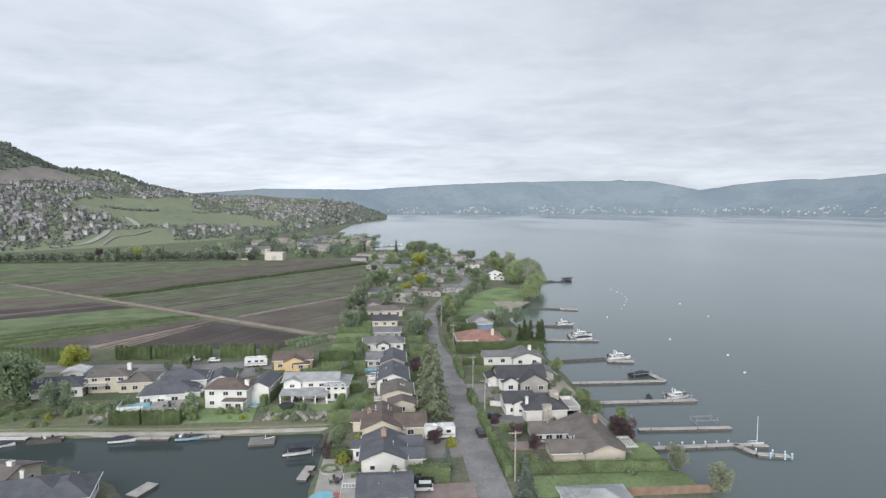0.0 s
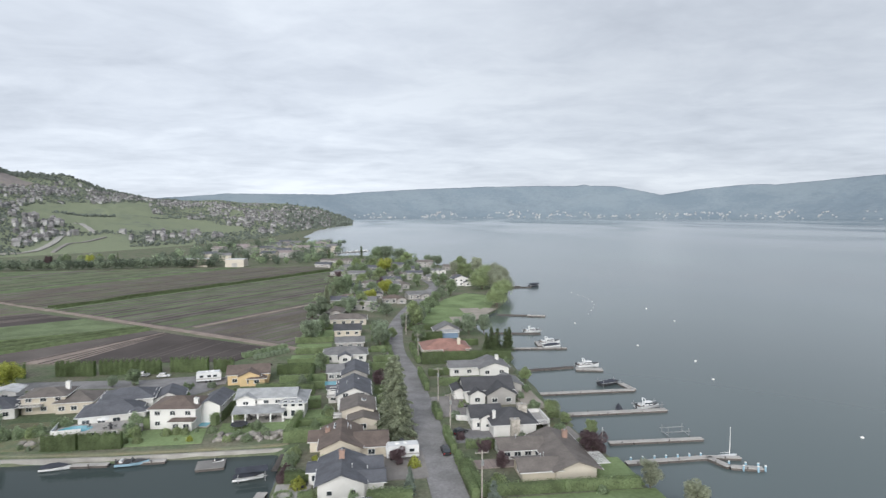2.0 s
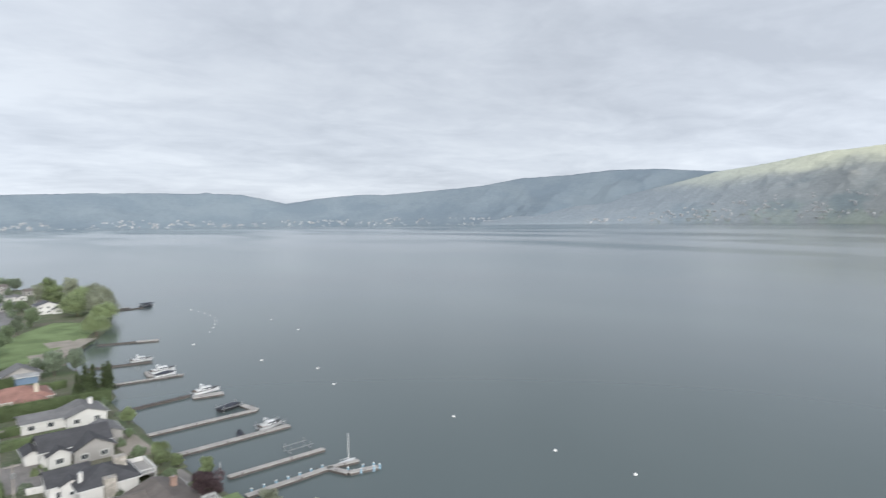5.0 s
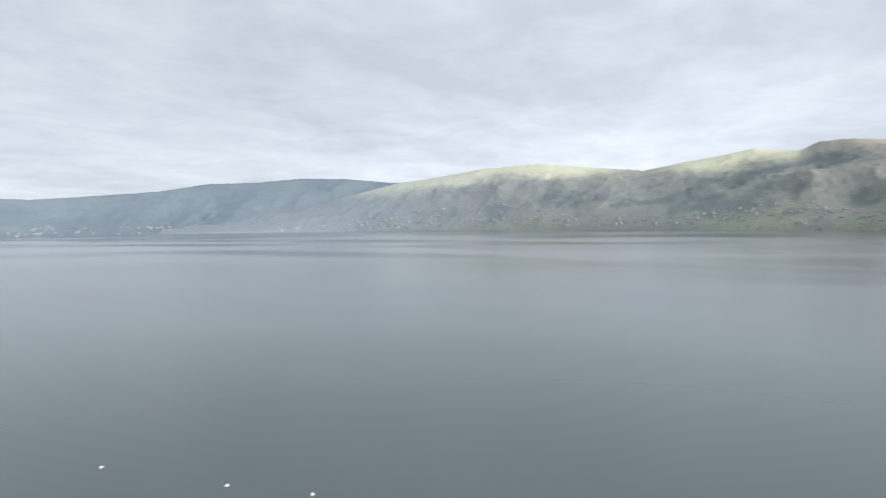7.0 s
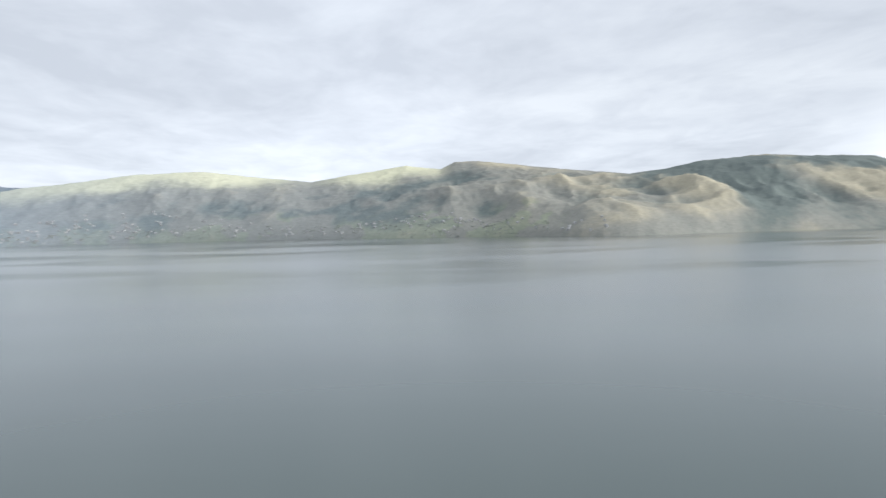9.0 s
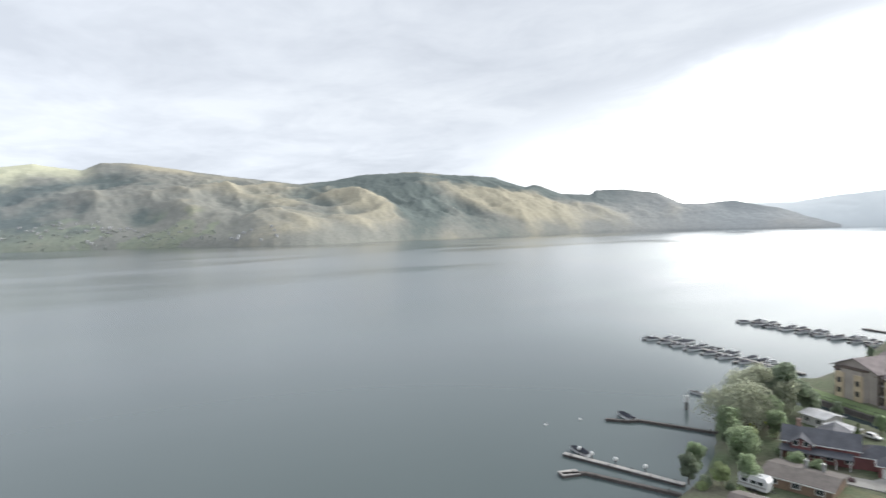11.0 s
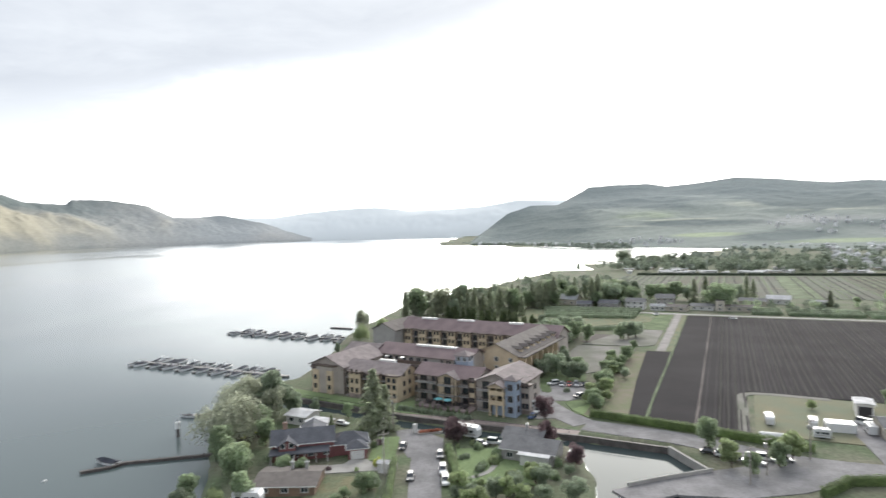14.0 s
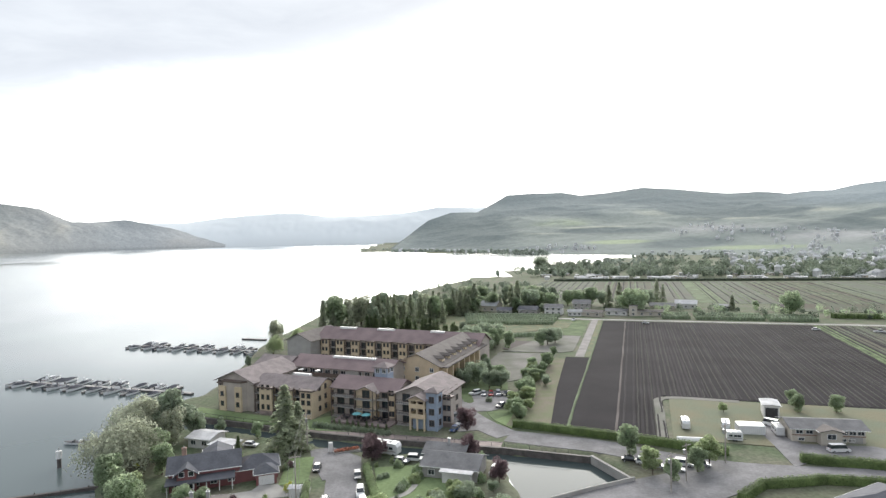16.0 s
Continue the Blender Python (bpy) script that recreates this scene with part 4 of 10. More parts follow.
def hill_road(name, pts, wide, label, mat="concrete"):
    """A road laid on the northwest hillside, by bearing and share of the slope."""
    rings = []
    P = curve([(float(a_), float(s_)) for a_, s_ in pts], 8)
    xyz = [Vector([float(v) for v in NWEST.at(np.array(a_), np.array(max(s_, 0.02)))]) for a_, s_ in P]
    for i, p in enumerate(xyz):
        t = (xyz[min(i + 1, len(xyz) - 1)] - xyz[max(i - 1, 0)])
        n = Vector((-t.y, t.x, 0)).normalized() * wide / 2
        rings.append([p + n - Vector((0, 0, 4)), p - n - Vector((0, 0, 4)), p - n + Vector((0, 0, 0.9)), p + n + Vector((0, 0, 0.9))])
    setting(name, Shape().loft(rings), mat, label, "road")


class Flat:
    """Level ground by bearing, from one distance to another."""

    def __init__(self, near, far):
        self.near, self.far = near, far

    def at(self, az, s):
        d = self.near + (self.far - self.near) * s
        x, y = EYE[0] + d * np.sin(np.radians(az)), EYE[1] + d * np.cos(np.radians(az))
        return x, y, np.full(x.shape, GZ)

    def dry(self, A, S):
        x, y, z = self.at(A, S)
        return signed(x, y, LAND) > 14


PLAIN = Flat(720, 2320)
far_houses("plain_houses", PLAIN, 820, (182, 228), (0.0, 1.0), 15, "pale suburb on the plain by the bay", 6.5, lambda A, S: PLAIN.dry(A, S) & ((A > 211) | (S > 0.4)), ("far_wall", "far_roof"))
far_trees("plain_trees", PLAIN, 2600, (174, 228), (0.0, 1.0), 16, "green trees on the plain by the bay", "far_crown", (2.2, 4.8), 0.36, PLAIN.dry)

# ======== roads, paths and plots ========


def ribbon(pts, width, z0, z1):
    """A band along a bent line, with a thickness."""
    sh = Shape()
    P = [Vector((x, y, 0)) for x, y in pts]
    rings = []
    for i, p in enumerate(P):
        t = (P[min(i + 1, len(P) - 1)] - P[max(i - 1, 0)]).normalized()
        n = Vector((-t.y, t.x, 0)) * width / 2
        l, r = p + n, p - n
        rings.append([(l.x, l.y, z0), (r.x, r.y, z0), (r.x, r.y, z1), (l.x, l.y, z1)])
    return sh.loft(rings)


def curve(pts, n=8):
    """A smooth line through the points."""
    out = []
    P = [pts[0]] + list(pts) + [pts[-1]]
    for i in range(1, len(P) - 2):
        for k in range(n):
            t = k / n
            out.append(tuple(0.5 * (2 * b + (c - a) * t + (2 * a - 5 * b + 4 * c - d) * t * t + (3 * b - a - 3 * c + d) * t ** 3) for a, b, c, d in zip(P[i - 1], P[i], P[i + 1], P[i + 2])))
    return out + [pts[-1]]


def road(name, pts, width, mat, label, lift=0.06, n=8):
    return setting(name, ribbon(curve(pts, n), width, GZ - 0.4, GZ + lift), mat, label, "road")


def clipped(pts, a, b):
    """The part of a polygon on the left of the line from a to b."""
    out = []
    side = lambda p: (b[0] - a[0]) * (p[1] - a[1]) - (b[1] - a[1]) * (p[0] - a[0])
    for p, q in zip(pts, pts[1:] + pts[:1]):
        sp, sq = side(p), side(q)
        if sp >= 0:
            out.append(p)
        if (sp >= 0) != (sq >= 0):
            t = sp / (sp - sq)
            out.append((p[0] + (q[0] - p[0]) * t, p[1] + (q[1] - p[1]) * t))
    return out


hill_road("hill_road_curve", [(-29.5, 0.03), (-28.0, 0.03), (-26.7, 0.045), (-25.6, 0.094), (-24.9, 0.157)], 8, "pale road curving up the hillside")
hill_road("hill_road_bend", [(-24.2, 0.236), (-23.7, 0.233), (-23.1, 0.176), (-22.7, 0.151)], 8, "pale road bend on the pasture")
hill_road("hill_road_track", [(-25.9, 0.025), (-24.8, 0.075), (-23.5, 0.088), (-22.1, 0.119)], 5, "pale track across the meadow", "gravel")
hill_road("hill_road_street", [(-32.8, 0.03), (-31.2, 0.094), (-29.6, 0.157), (-28.8, 0.226)], 6, "straight street between hillside houses", "gravel")


NORTH_EDGES = (((-20, 200), (-12, 306)), ((-12, 306), (-3, 440)), ((-3, 440), (-28, 560)), ((100, 575), (-600, 530)))


def plot(name, pts, mat, label, lift=0.03, category="ground"):
    return setting(name, Shape().prism(pts, GZ - 0.4, GZ + lift), mat, label, category)


def rect(x0, x1, y0, y1):
    return [(x0, y0), (x1, y0), (x1, y1), (x0, y1)]


def stone_wall(name, pts, width, z0, z1, mat, label):
    ob = setting(name, ribbon(pts, width, z0, z1), mat, label, "wall")
    return ob


road("road_lake_street", [(37, -147), (36.5, -120), (33, -60), (26, 0), (19, 60), (17.4, 100), (17.2, 150), (16.6, 190), (14.5, 218), (15.5, 245), (18, 272), (28, 318), (44, 375), (52, 420), (40, 500), (20, 560)], 6.6, "asphalt", "grey asphalt street with no markings between gardens")
plot("road_turning_head", [(45.5, -153), (40, -154), (33, -146), (33, -136), (41, -134), (44, -144)], "asphalt", "asphalt turning head at the canal", 0.05, "road")
road("road_cul_de_sac", [(-330, 196), (-190, 194), (-112, 193), (-80, 192), (-50, 190), (-38, 191)], 8.0, "asphalt", "curving grey asphalt cul-de-sac along the tall hedge")
plot("road_cul_de_sac_head", [(-62, 176), (-46, 175), (-40, 182), (-39, 194), (-48, 197), (-66, 194)], "asphalt", "asphalt turning circle", 0.08, "road")
road("road_canal_side", [(-4, -154.5), (-14, -149), (-25, -142.5), (-38, -131), (-50, -124), (-70, -117.5), (-95, -111), (-160, -96), (-300, -64)], 8.5, "asphalt", "pale asphalt road beside the lagoon", 0.07)
road("road_bridge_lane", [(-2, -112), (-12, -116.5), (-22, -119.5), (-32, -122), (-42, -124)], 7.0, "asphalt", "asphalt lane crossing the lagoon", 0.075)
plot("road_junction", [(-12.5, -112.5), (-13.1, -115.7), (-22.4, -118.2), (-28.9, -120.6), (-42.2, -123), (-47.8, -129.9), (-54.3, -125.4), (-61.5, -124.2), (-77, -116.4), (-73.4, -112.8), (-55.9, -117.6), (-47.4, -116.9), (-41.3, -114.3), (-36.8, -112.4), (-24.7, -110.6)], "asphalt", "worn asphalt junction by the lagoon", 0.085, "road")
road("promenade", [(54, -173.2), (48, -169.8), (31.5, -161.7), (14, -154.6), (-1, -148.6)], 3.4, "paver", "brown paved promenade above the canal", 0.05)
road("road_lodge_drive", [(-4, -155), (0.5, -164), (4.2, -176), (6, -190), (5, -206), (0, -230), (-9, -256), (-16, -272)], 7.4, "asphalt", "grey drive and parking lane beside the lodge", 0.05)
plot("road_lodge_parking", [(3.5, -177), (-4, -176.5), (-12, -182), (-14.5, -197.5), (0, -199), (4, -199)], "asphalt", "asphalt car park beside the lodge", 0.045, "road")
plot("parking_apron", [(1, -160.5), (8, -160), (9.5, -168), (7.5, -177), (4, -176)], "asphalt", "asphalt apron beside the lodge tower", 0.055, "road")
plot("parking_island", [(2.6, -194.8), (2.4, -187), (0.8, -185.4), (-0.6, -187), (-1.0, -193), (-1.6, -199), (-14, -198.5), (-17, -214), (-8, -222), (-2, -214), (1.0, -203)], "verge_green", "grassy kerbed island with trees between parked cars", 0.10, "lawn")
plot("parking_lawn", [(-2.4, -175.8), (-7.4, -176.4), (-11, -176), (-9.0, -166), (-5.0, -162.6), (-3.2, -164)], "verge_green", "small lawn between drive and bank", 0.06, "lawn")
road("farm_road_south", [tuple(Vector((-6.6, -158.3)) + Vector((-0.41, -0.912)) * a_ + Vector((-0.912, 0.41)) * 8.4) for a_ in (98, 140, 180, 208)], 3.6, "gravel", "pale gravel farm lane", 0.05)
road("road_orchard", [(-70, -362), (-92.8, -347.6), (-230, -286), (-470, -178)], 4.5, "concrete", "pale straight lane behind the field", 0.06)

# the tilled fields, as strips in the rows' own directions
FS_O, FS_R, FS_P = Vector((-6.6, -158.3)), Vector((-0.41, -0.912)), Vector((-0.912, 0.41))
FN_O, FN_R, FN_P = Vector((-22.9, 231.0)), Vector((0.60, 0.80)), Vector((-0.80, 0.60))


def cell(o, r, p, r0, r1, p0, p1):
    return [tuple(o + r * a + p * b) for a, b in ((r0, p0), (r0, p1), (r1, p1), (r1, p0))]


def rows(name, o, r, p, r0, r1_, p0, p1, gap, wide, high, mat, label, seed, skip=0.0, edges=()):
    """Long low ridges, one for each row."""
    g = np.random.RandomState(seed)
    sh = Shape()
    b = p0 + gap / 2
    while b < p1:
        r1 = r1_
        for a_, b_ in edges:
            side = lambda t: (b_[0] - a_[0]) * ((o + r * t + p * b).y - a_[1]) - (b_[1] - a_[1]) * ((o + r * t + p * b).x - a_[0])
            if side(r1) < 0:
                s0, s1 = side(r0), side(r1)
                r1 = r0 + (r1 - r0) * s0 / (s0 - s1) if s0 > 0 else r0
        if g.rand() >= skip and r1 > r0 + 3:
            n = max(4, int((r1 - r0) / 9))
            rings = []
            for i in range(n + 1):
                c = o + r * (r0 + (r1 - r0) * i / n) + p * (b + g.uniform(-0.12, 0.12))
                w, h = wide * g.uniform(0.75, 1.15), high * g.uniform(0.5, 1.2)
                rings.append([(c.x - p.x * w / 2, c.y - p.y * w / 2, GZ), (c.x - p.x * w * 0.25, c.y - p.y * w * 0.25, GZ + 0.05 + h), (c.x + p.x * w * 0.25, c.y + p.y * w * 0.25, GZ + 0.05 + h), (c.x + p.x * w / 2, c.y + p.y * w / 2, GZ)])
            sh.loft(rings, False)
        b += gap * g.uniform(0.85, 1.15)
    setting(name, sh, mat, label, "field", "stuff")


plot("field_south_corner", [tuple(FS_O + FS_R * a_ + FS_P * b_) for a_, b_ in ((4, 8.6), (45, 5.4), (97, 3), (97, 13), (4, 13))], "soil", "dark bare tilled soil", 0.04, "field")
plot("field_south", cell(FS_O, FS_R, FS_P, 2, 203, 13, 38), "soil", "dark bare tilled soil", 0.04, "field")
plot("field_south_wide", cell(FS_O, FS_R, FS_P, 43, 203, 38, 420), "soil", "dark tilled field with straight rows", 0.04, "field")
rows("soil_rows_south", FS_O, FS_R, FS_P, 2, 202, 26.5, 38, 1.3, 0.8, 0.16, "soil_row", "pale ridges of tilled soil", 1, 0.2)
rows("soil_line_south", FS_O, FS_R, FS_P, 3, 202, 24.4, 25.8, 2.0, 0.8, 0.1, "soil_pale", "single pale line of dry soil", 41)
rows("soil_rows_south_wide", FS_O, FS_R, FS_P, 44, 202, 38, 300, 1.35, 0.75, 0.16, "soil_row", "long ridges of tilled soil", 2, 0.35)
rows("crop_rows_south", FS_O, FS_R, FS_P, 4, 202, 12.4, 13.6, 1.0, 0.9, 0.35, "crop_green", "single green weed strip in dark soil", 3)
rows("dry_rows_south_mid", FS_O, FS_R, FS_P, 44, 202, 38, 128, 2.0, 0.5, 0.2, "dry_row", "thin dry olive rows in dark soil", 4, 0.3)
rows("crop_rows_south_near", FS_O, FS_R, FS_P, 3, 202, 30, 37, 1.9, 0.5, 0.3, "dry_row", "thin olive rows in dark soil", 44, 0.2)
rows("dark_furrows_south", FS_O, FS_R, FS_P, 44, 202, 44, 300, 14.0, 2.2, 0.22, "soil", "wide dark furrows between the beds", 45, 0.1)
plot("field_south_green", cell(FS_O, FS_R, FS_P, 43, 203, 126, 420), "vine", "greener part of the tilled field", 0.046, "field")
rows("crop_rows_south_far", FS_O, FS_R, FS_P, 44, 202, 126, 420, 3.0, 1.2, 0.3, "crop_far", "green rows across the far part of the field", 5, 0.3)
rows("crop_strip_south", FS_O, FS_R, FS_P, 44, 202, 119, 125, 2.0, 1.9, 0.3, "verge_green", "bright green strip in the tilled field", 46)
for i, (p0, p1, mt) in enumerate(((-62, -8, "crop_far"), (-8, 30, "vine"), (30, 46, "vine"), (46, 74, "crop_far"), (74, 92, "crop_green"), (92, 128, "crop_far"), (128, 190, "vine"), (190, 260, "crop_far"), (260, 430, "vine"))):
    plot("field_far_%d" % i, cell(FS_O, FS_R, FS_P, 300 if p0 < 100 else 262, 482 + p0 * 0.06, p0, p1), mt, "distant strip of crops", 0.04 + 0.004 * i, "field")
rows("crop_rows_far", FS_O, FS_R, FS_P, 302, 482, -60, 430, 6.4, 1.1, 0.3, "soil_row", "dark bands between distant crops", 6, 0.15)
rows("crop_rows_far_green", FS_O, FS_R, FS_P, 302, 480, -60, 430, 5.2, 1.6, 0.3, "crop_green", "green rows among distant crops", 47, 0.45)
plot("field_lane", cell(FS_O, FS_R, FS_P, 367, 369, 40, 300), "dry_yard", "narrow pale track across the crops", 0.09, "road")
plot("brown_patch", cell(FS_O, FS_R, FS_P, 108, 130, -26, -3), "soil_pale", "strip of bare brown soil by the lot", 0.05, "field")
plot("grass_by_lane", cell(FS_O, FS_R, FS_P, 150, 203, -14, 5.5), "verge_green", "fresh grass beside the farm lane", 0.045, "lawn")

for i, (r0, r1, p0, p1, mt) in enumerate(((4, 345, 4, 32, "soil_pale"), (4, 345, 32, 63, "soil_pale"), (4, 345, 68, 112, "soil_pale"), (4, 345, 112, 168, "soil_pale"), (4, 345, 168, 183, "crop_green"), (4, 340, 183, 262, "soil_pale"), (4, 330, 262, 272, "crop_green"),
                                          (4, 330, 272, 300, "soil_pale"), (4, 330, 300, 330, "crop"), (4, 330, 330, 380, "soil_pale"), (4, 330, 380, 460, "crop_green"))):
    poly = cell(FN_O, FN_R, FN_P, r0, r1, p0, p1)
    for a_, b_ in NORTH_EDGES:
        poly = clipped(poly, a_, b_)
    plot("field_north_%d" % i, poly, mt, "strip of the tilled north field", 0.04 + 0.002 * i, "field")
rows("crop_rows_north", FN_O, FN_R, FN_P, 6, 343, 6, 62, 2.3, 0.9, 0.25, "crop", "thin green crop rows", 7, 0.25, edges=NORTH_EDGES)
rows("crop_rows_north_mid", FN_O, FN_R, FN_P, 6, 340, 70, 166, 2.4, 0.9, 0.28, "crop_green", "thin green crop rows in brown soil", 8, 0.45, edges=NORTH_EDGES)
rows("hedgerow_north", FN_O, FN_R, FN_P, 9, 243, 170, 182, 5.5, 2.2, 1.3, "cedar_dark", "two dark bushy crop rows across the field", 18, edges=NORTH_EDGES)
rows("crop_rows_north_far", FN_O, FN_R, FN_P, 6, 335, 185, 262, 3.4, 1.2, 0.25, "crop", "faint crop rows in brown soil", 28, 0.4, edges=NORTH_EDGES)
rows("hedgerow_north_far", FN_O, FN_R, FN_P, 20, 300, 262, 274, 6, 2.0, 0.8, "crop_green", "green bushy row across the field", 38, edges=NORTH_EDGES)
rows("crop_rows_north_back", FN_O, FN_R, FN_P, 6, 330, 276, 455, 4.6, 1.8, 0.35, "crop_green", "green crop rows", 9, 0.45, edges=NORTH_EDGES)
rows("soil_rows_north", FN_O, FN_R, FN_P, 6, 330, 70, 380, 6, 1.6, 0.14, "soil_damp", "dark bands of damp soil", 19, 0.55, edges=NORTH_EDGES)


def fan_at(r, p):
    return FN_O + FN_R * r + FN_P * p


def fan_field(name, a0, a1, b0, b1, mat, label, lift):
    """A strip of the nearer field between two edges that spread apart."""
    plot(name, [tuple(fan_at(*q)) for q in (a0, a1, b1, b0)], mat, label, lift, "field")


def fan_rows(name, a0, a1, b0, b1, n, wide, high, mat, label, seed, skip=0.0):
    g = np.random.RandomState(seed)
    sh = Shape()
    for i in range(n):
        if g.rand() < skip:
            continue
        t = (i + 0.5 + g.uniform(-0.15, 0.15)) / n
        p, q = fan_at(*a0).lerp(fan_at(*b0), t), fan_at(*a1).lerp(fan_at(*b1), t)
        side = Vector((-(q - p).y, (q - p).x)).normalized()
        rings = []
        for k in range(13):
            c = p.lerp(q, k / 12) + side * g.uniform(-0.1, 0.1)
            w, h_ = wide * g.uniform(0.75, 1.2), high * g.uniform(0.5, 1.2)
            rings.append([(c.x - side.x * w / 2, c.y - side.y * w / 2, GZ), (c.x - side.x * w / 4, c.y - side.y * w / 4, GZ + 0.08 + h_), (c.x + side.x * w / 4, c.y + side.y * w / 4, GZ + 0.08 + h_), (c.x + side.x * w / 2, c.y + side.y * w / 2, GZ)])
        sh.loft(rings, False)
    setting(name, sh, mat, label, "field", "stuff")


E0, E1, E2, E3, E4, E5, E6 = ((-3, 330), (-110, 400)), ((-3, 208), (-110, 262)), ((-3, 168), (-115, 200)), ((-2, 129), (-118, 170)), ((-2, 88), (-118, 135)), ((-4, 77), (-130, 93)), ((-4, 69), (-62, 66))
E7, E8 = ((-4, 64), (-53, 51)), ((-3, 6), (-24, 4))
fan_field("field_west_far", *E0, *E1, "crop", "green strip of the near field", 0.040)
fan_field("field_west_brown", *E1, *E2, "soil_pale", "brown tilled strip of the near field", 0.044)
fan_field("field_west_dark", *E2, *E3, "soil_damp", "dark damp soil strip of the near field", 0.048)
fan_field("field_west_green", *E3, *E4, "crop_green", "bright green crop strip of the near field", 0.052)
fan_field("field_west_bushy", *E4, *E5, "soil_pale", "strip of bushy green crops", 0.056)
fan_field("field_west_margin", *E5, *E6, "soil_pale", "bare brown field margin", 0.060)
fan_field("field_west_track", *E6, *E7, "dirt", "pale rutted dirt strip to the tall hedge", 0.064)
fan_field("field_west_bare", *E7, *E8, "soil_damp", "dark bare soil behind the tall hedge", 0.068)
fan_rows("crop_rows_west_far", *E0, *E1, 26, 1.6, 0.35, "crop_green", "green crop rows", 51, 0.35)
fan_rows("crop_rows_west_brown", *E1, *E2, 14, 0.8, 0.2, "crop", "faint rows in brown soil", 52, 0.4)
fan_rows("soil_rows_west_dark", *E2, *E3, 16, 0.7, 0.14, "soil_pale", "thin paler lines in dark soil", 53, 0.6)
fan_rows("crop_rows_west_green", *E3, *E4, 24, 1.2, 0.35, "crop_green", "bright green crop rows", 54)
fan_rows("crop_rows_west_bushy", *E4, *E5, 9, 1.7, 1.0, "cedar", "bushy green crop rows", 55)
fan_rows("soil_rows_west_track", *E6, *E7, 5, 0.9, 0.12, "soil_damp", "dark ruts in pale dirt", 56, 0.2)
fan_rows("soil_rows_west_bare", *E7, *E8, 22, 0.55, 0.12, "soil_pale", "thin pale lines in dark soil", 57, 0.62)
road("dirt_track_field", [(-16, 226), (-80.8, 277.7), (-260, 419)], 3.6, "dirt", "pale dirt track between the fields", 0.10)
road("dirt_track_cross", [(-70, 279), (-13, 352), (24, 402)], 2.6, "dirt", "pale dirt track between crop strips", 0.11)
road("farm_track_yard", [(-41.3, -146.5), (-50, -165), (-58.3, -179.6), (-78, -171.6)], 2.6, "lot", "bare worn strip between farmyard and field", 0.17)

# ======== plants ========


def cards(P, Nn, size, r, stretch=1.3):
    """Many small leaf clumps, each a bent four-cornered blade."""
    n = len(P)
    Nn = Nn / np.maximum(np.linalg.norm(Nn, axis=1, keepdims=True), 1e-6)
    t = np.cross(Nn, r.normal(size=(n, 3)))
    t /= np.maximum(np.linalg.norm(t, axis=1, keepdims=True), 1e-6)
    b = np.cross(Nn, t)
    s = (size * r.uniform(0.6, 1.3, n))[:, None]
    q = np.stack([P - t * s * stretch, P - b * s * 0.8 + Nn * s * 0.25, P + t * s * stretch, P + b * s * 0.8 - Nn * s * 0.25], 1)
    sh = Shape()
    sh.v = q.reshape(-1, 3).tolist()
    sh.f = [(4 * i, 4 * i + 1, 4 * i + 2, 4 * i + 3) for i in range(n)]
    return sh


def ball(r, n):
    v = r.normal(size=(n, 3))
    return v / np.linalg.norm(v, axis=1, keepdims=True)


def trunk_shape(r, H, top, rad, limbs=5, spread_=0.25):
    sh = Shape()
    lean = r.uniform(-0.03, 0.03, 2) * H
    sh.tube((0, 0, -0.3), (lean[0] * 0.5, lean[1] * 0.5, top * 0.5), rad, rad * 0.75, 7)
    sh.tube((lean[0] * 0.5, lean[1] * 0.5, top * 0.48), (lean[0], lean[1], top), rad * 0.75, rad * 0.25, 7)
    for i in range(limbs):
        w, z = 2 * math.pi * (i + r.rand() * 0.5) / limbs, top * r.uniform(0.35, 0.7)
        L = H * spread_ * r.uniform(0.8, 1.2)
        sh.tube((lean[0] * z / top, lean[1] * z / top, z), (L * math.cos(w), L * math.sin(w), z + L * 0.7), rad * 0.4, rad * 0.1, 5)
    return sh


def broad_tree(name, seed, H, mat, label, wide=0.36, low=0.22, n=4600, leaf=0.0235, category="tree"):
    r = np.random.RandomState(seed)
    e = thing(name, 0, 0, 0, 0, label, category)
    part("trunk", trunk_shape(r, H, H * 0.7, H * 0.026), "bark", e)
    cz, rz_, rx = H * (low + 1) / 2, H * (1 - low) / 2, H * wide
    lobes = ball(r, 30) * np.array([rx, rx, rz_]) * r.uniform(0.35, 0.86, (30, 1)) + np.array([0, 0, cz])
    rad = rx * r.uniform(0.20, 0.46, 30)
    k = r.choice(30, n, p=rad ** 2 / (rad ** 2).sum())
    D = ball(r, n)
    P = lobes[k] + D * (rad[k] * r.uniform(0.72, 1.05, n))[:, None]
    P[:, 2] = np.maximum(P[:, 2], H * low * 0.7)
    part("crown", cards(P, D + r.normal(size=(n, 3)) * 0.45, leaf * H, r), mat, e)
    return e


